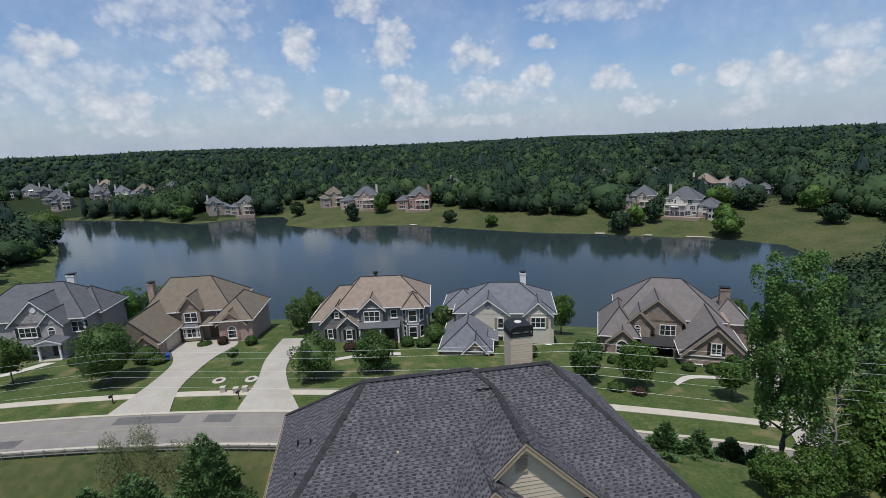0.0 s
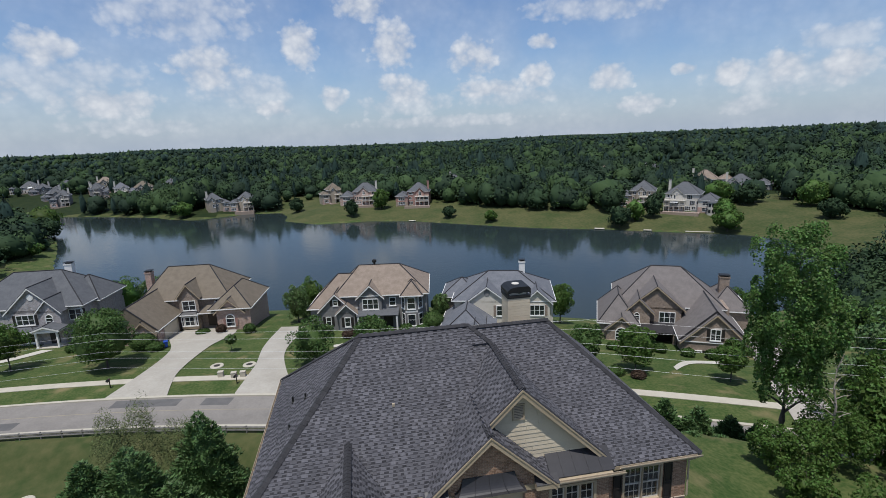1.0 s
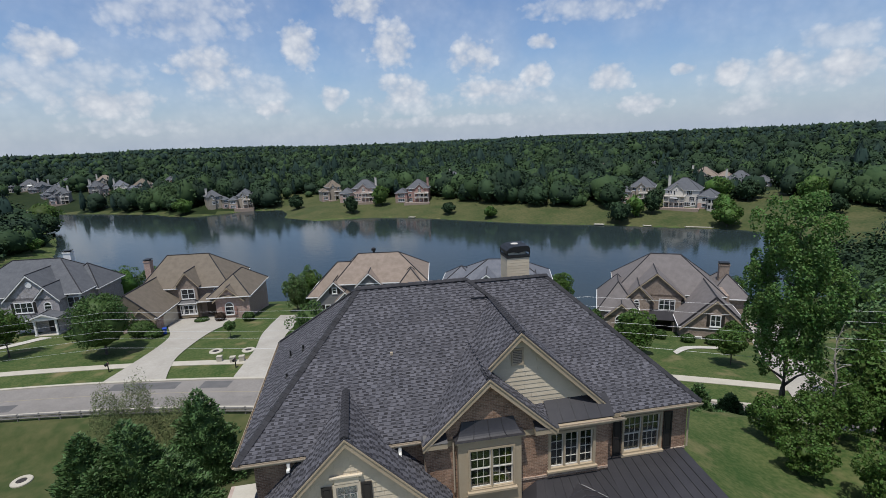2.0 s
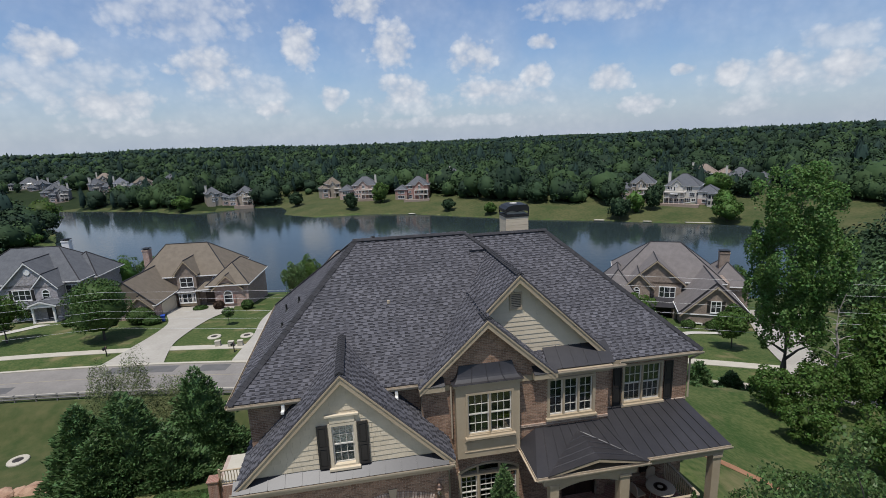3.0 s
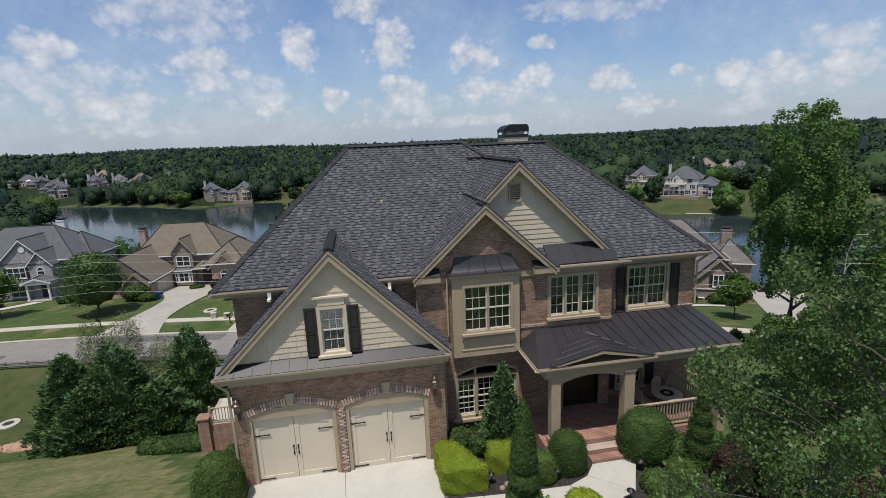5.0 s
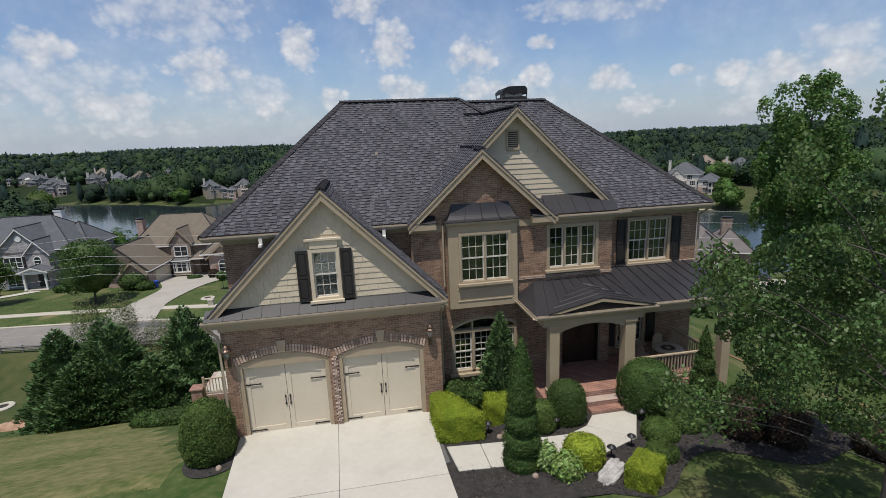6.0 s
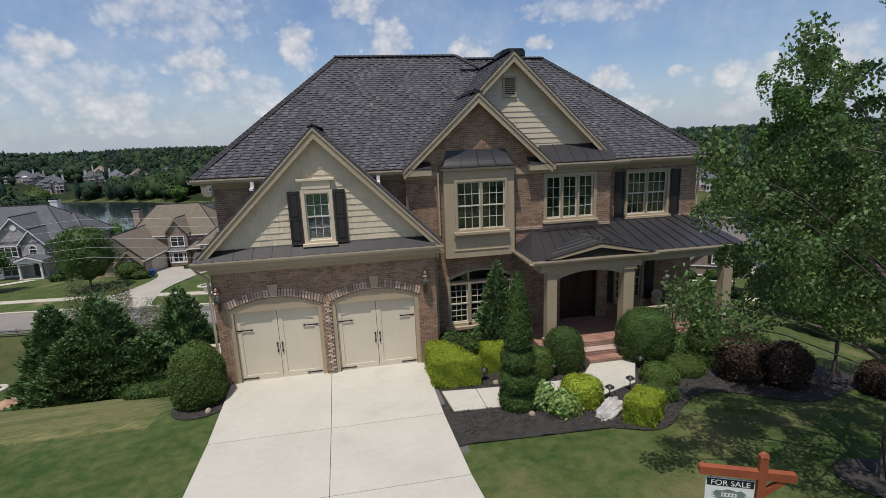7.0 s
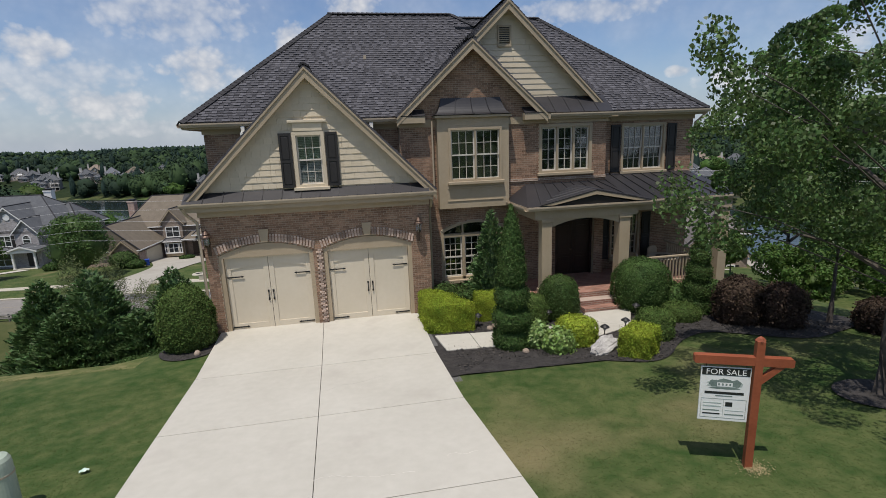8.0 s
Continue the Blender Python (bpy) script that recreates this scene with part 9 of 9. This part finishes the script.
# terrace behind the garage's corner
terrace = thing("terrace", "raised red brick terrace with a pale railing behind the garage", "terrace", at=(-8.7, 12.4, -6.2))
part("pier", boxes((-0.3, 0.3, -0.3, 0.3, -1.5, 2.2), bevel=0.01), STEPBRICK, terrace, "red brick pier")
part("cap", boxes((-0.36, 0.36, -0.36, 0.36, 2.2, 2.3), bevel=0.02), STEPBRICK, terrace)
part("terrace_wall", boxes((0.3, 5.3, -0.1, 0.15, -1.5, 1.75)), STEPBRICK, terrace, "red brick wall")
part("terrace_floor", boxes((0.3, 5.3, 0.15, 3.0, 1.6, 1.75)), WALKS, terrace)
part("terrace_side", boxes((0.05, 0.3, 0.3, 3.0, -2.5, 1.75)), STEPBRICK, terrace)
part("newel", boxes((0.3, 0.42, -0.06, 0.06, 1.75, 2.85), bevel=0.008), TRIM, terrace)
railing((0.42, 0.0), (5.3, 0.0), 1.75, terrace, gap=0.17, label="pale painted railing")
for i, (x, y, r, h) in enumerate(((-9.6, 13.6, 0.85, 1.1), (-10.7, 13.9, 0.85, 1.0), (-11.8, 14.3, 0.85, 0.9), (-12.8, 14.9, 0.85, 0.9))):
    shrub("bank_shrub", "low green shrub along the bank", x, y, r, h, 1900, 80 + i, leaf=0.12, width=0.07, group="shrubs along the bank")
shrub("bank_shrub", "dark round shrub against the garage wall", -4.3, 2.3, 0.5, 1.5, 2600, 90, leaf=0.08, width=0.05, group="shrubs along the bank")

# docks and a bench on the far bank
for x, y, w in ((32, 276.5, 4), (120, 213, 5), (139, 201, 4), (158, 189, 12)):
    dk = thing("dock", "small pale wooden dock at the water's edge", "dock", "docks on the lake", at=(x, y, LAKE_Z), turn=-30)
    part("deck", boxes((-w / 2, w / 2, -2.0, 0.6, 0.35, 0.5)), WALKS, dk)
    for a in (-w / 2 + 0.2, w / 2 - 0.2):
        part("post", tube(bmesh.new(), (a, -1.8, -1.5), (a, -1.8, 0.9), 0.12, seg=8), RAILWOOD, dk)
for i, (x, y, r) in enumerate(((-27.4, 25.6, 0.9), (-28.6, 26.0, 0.7), (-26.2, 25.4, 0.7), (-29.6, 25.6, 0.8), (-27.9, 26.9, 0.7), (-25.4, 26.4, 0.55))):
    sb = bmesh.new()
    bmesh.ops.create_icosphere(sb, subdivisions=2, radius=r)
    for w in sb.verts:
        w.co *= 1 + 0.35 * noise.noise(w.co * 1.4 + Vector((i * 3, 0, 0)))
        w.co.z *= 0.6
    sb.transform(pose(x, y, lawn_z(x, y) + r * 0.25))
    tagged(part("boulder", sb, mat("brown_stone", (0.24, 0.13, 0.08), (0.42, 0.28, 0.19), 1.5, 0.9, 0.03, 6)), "reddish brown boulder on the bank", "boulder", "boulders on the bank")

# ---- single shingles ----
for owner, w, m in PIECES:
    me = raw("shingle", w, [(0, 1, 2, 3), (4, 5, 1, 0), (5, 2, 1), (0, 3, 4)])
    part("shingle", me, m, owner)


# ---- bricks of the front walls ----
def laid_bricks(owner, outline, y, holes, single=0, seed=1):
    """Courses of bricks in running bond, a little proud of the mortar, left out at the holes."""
    rnd = np.random.RandomState(seed)
    w, h = 0.203, 0.0675
    lo, hi = min(p[1] for p in outline), max(p[1] for p in outline)
    shared = {}
    vs, fs, made = [], [], 0
    for k in range(int((hi - max(lo, -0.1)) / h)):
        z = max(lo, -0.1) + k * h
        span = tri_x(outline, z + h / 2)
        if not span:
            continue
        runs = [span]
        for q in holes:
            rise = 0.0
            if len(q) > 4 and z + h > q[3]:
                rise = q[4] + 0.02
            if z + h > q[2] and z < q[3] + rise:
                a, b = q[0], q[1]
                if z + h * 0.5 > q[3]:
                    t = math.sqrt(max(0.0, 1 - (z + h * 0.5 - q[3]) / q[4])) if len(q) > 4 else 0
                    a, b = (q[0] + q[1]) / 2 - t * (q[1] - q[0]) / 2, (q[0] + q[1]) / 2 + t * (q[1] - q[0]) / 2
                runs = [r for c, d in runs for r in ((c, min(d, a)), (max(c, b), d)) if r[1] - r[0] > 0.03]
        for a, b in runs:
            x = math.floor(a / w) * w - (w / 2 if k % 2 else 0)
            while x < b:
                x0, x1 = max(a, x + 0.005), min(b, x + w - 0.005)
                x += w
                if x1 - x0 < 0.025:
                    continue
                d = rnd.uniform(0.003, 0.008)
                full = x1 - x0 > w - 0.012
                if full and made < single and z < 3.6:
                    made += 1
                    if "brick" not in shared:
                        bm = boxes((0, w - 0.01, 0, 0.02, 0, h - 0.011))
                        shared["brick"] = bpy.data.meshes.new("brick")
                        bm.to_mesh(shared["brick"])
                        bm.free()
                        shared["brick"].materials.append(BRICKFACE)
                    ob = new("brick", shared["brick"])
                    ob.parent, ob.location = owner, (x0, y - d, z + 0.0055)
                    continue
                i = len(vs)
                z0, z1 = z + 0.0055, z + h - 0.0055
                vs += [(x0, y - d, z0), (x1, y - d, z0), (x1, y - d, z1), (x0, y - d, z1), (x0, y + 0.004, z0), (x1, y + 0.004, z0), (x1, y + 0.004, z1), (x0, y + 0.004, z1)]
                fs += [(i, i + 1, i + 2, i + 3), (i + 3, i + 2, i + 6, i + 7), (i + 4, i + 5, i + 1, i), (i + 4, i, i + 3, i + 7), (i + 1, i + 5, i + 6, i + 2)]
    tagged(part("bricks", raw("bricks", vs, fs), BRICKFACE, owner, "mixed brown bricks in running bond"), kind="stuff")


laid_bricks(bpy.data.objects["garage_wall"], [(-3.38, -0.1), (3.6, -0.1), (3.6, 3.95), (-3.38, 3.95)], 0.0, [(-3.02, -0.17, -0.5, 2.52, 0.33), (0.14, 2.98, -0.5, 2.52, 0.33)], 300, 1)
laid_bricks(bpy.data.objects["upper_wall"], [(-3.38, 3.0), (2.9, 3.0), (2.9, 6.3), (-3.38, 6.3)], 1.65, [], 0, 2)
laid_bricks(bpy.data.objects["middle_wall"], [(2.9, -0.1), (10.42, -0.1), (10.42, 6.42), (8.0, 6.55), (5.5, 8.75), (2.9, 6.42)], 1.2, [(4.18, 6.66, 0.78, 2.62, 0.3), (4.15, 6.6, 3.45, 6.5), (7.84, 9.86, 4.46, 6.16), (8.5, 10.05, 0.5, 2.95)], 0, 3)
laid_bricks(bpy.data.objects["right_wall"], [(10.42, -0.1), (14.24, -0.1), (14.24, 6.42), (10.42, 6.42)], 1.65, [(11.28, 13.1, 4.34, 6.1), (10.95, 12.2, 0.9, 2.75)], 0, 4)
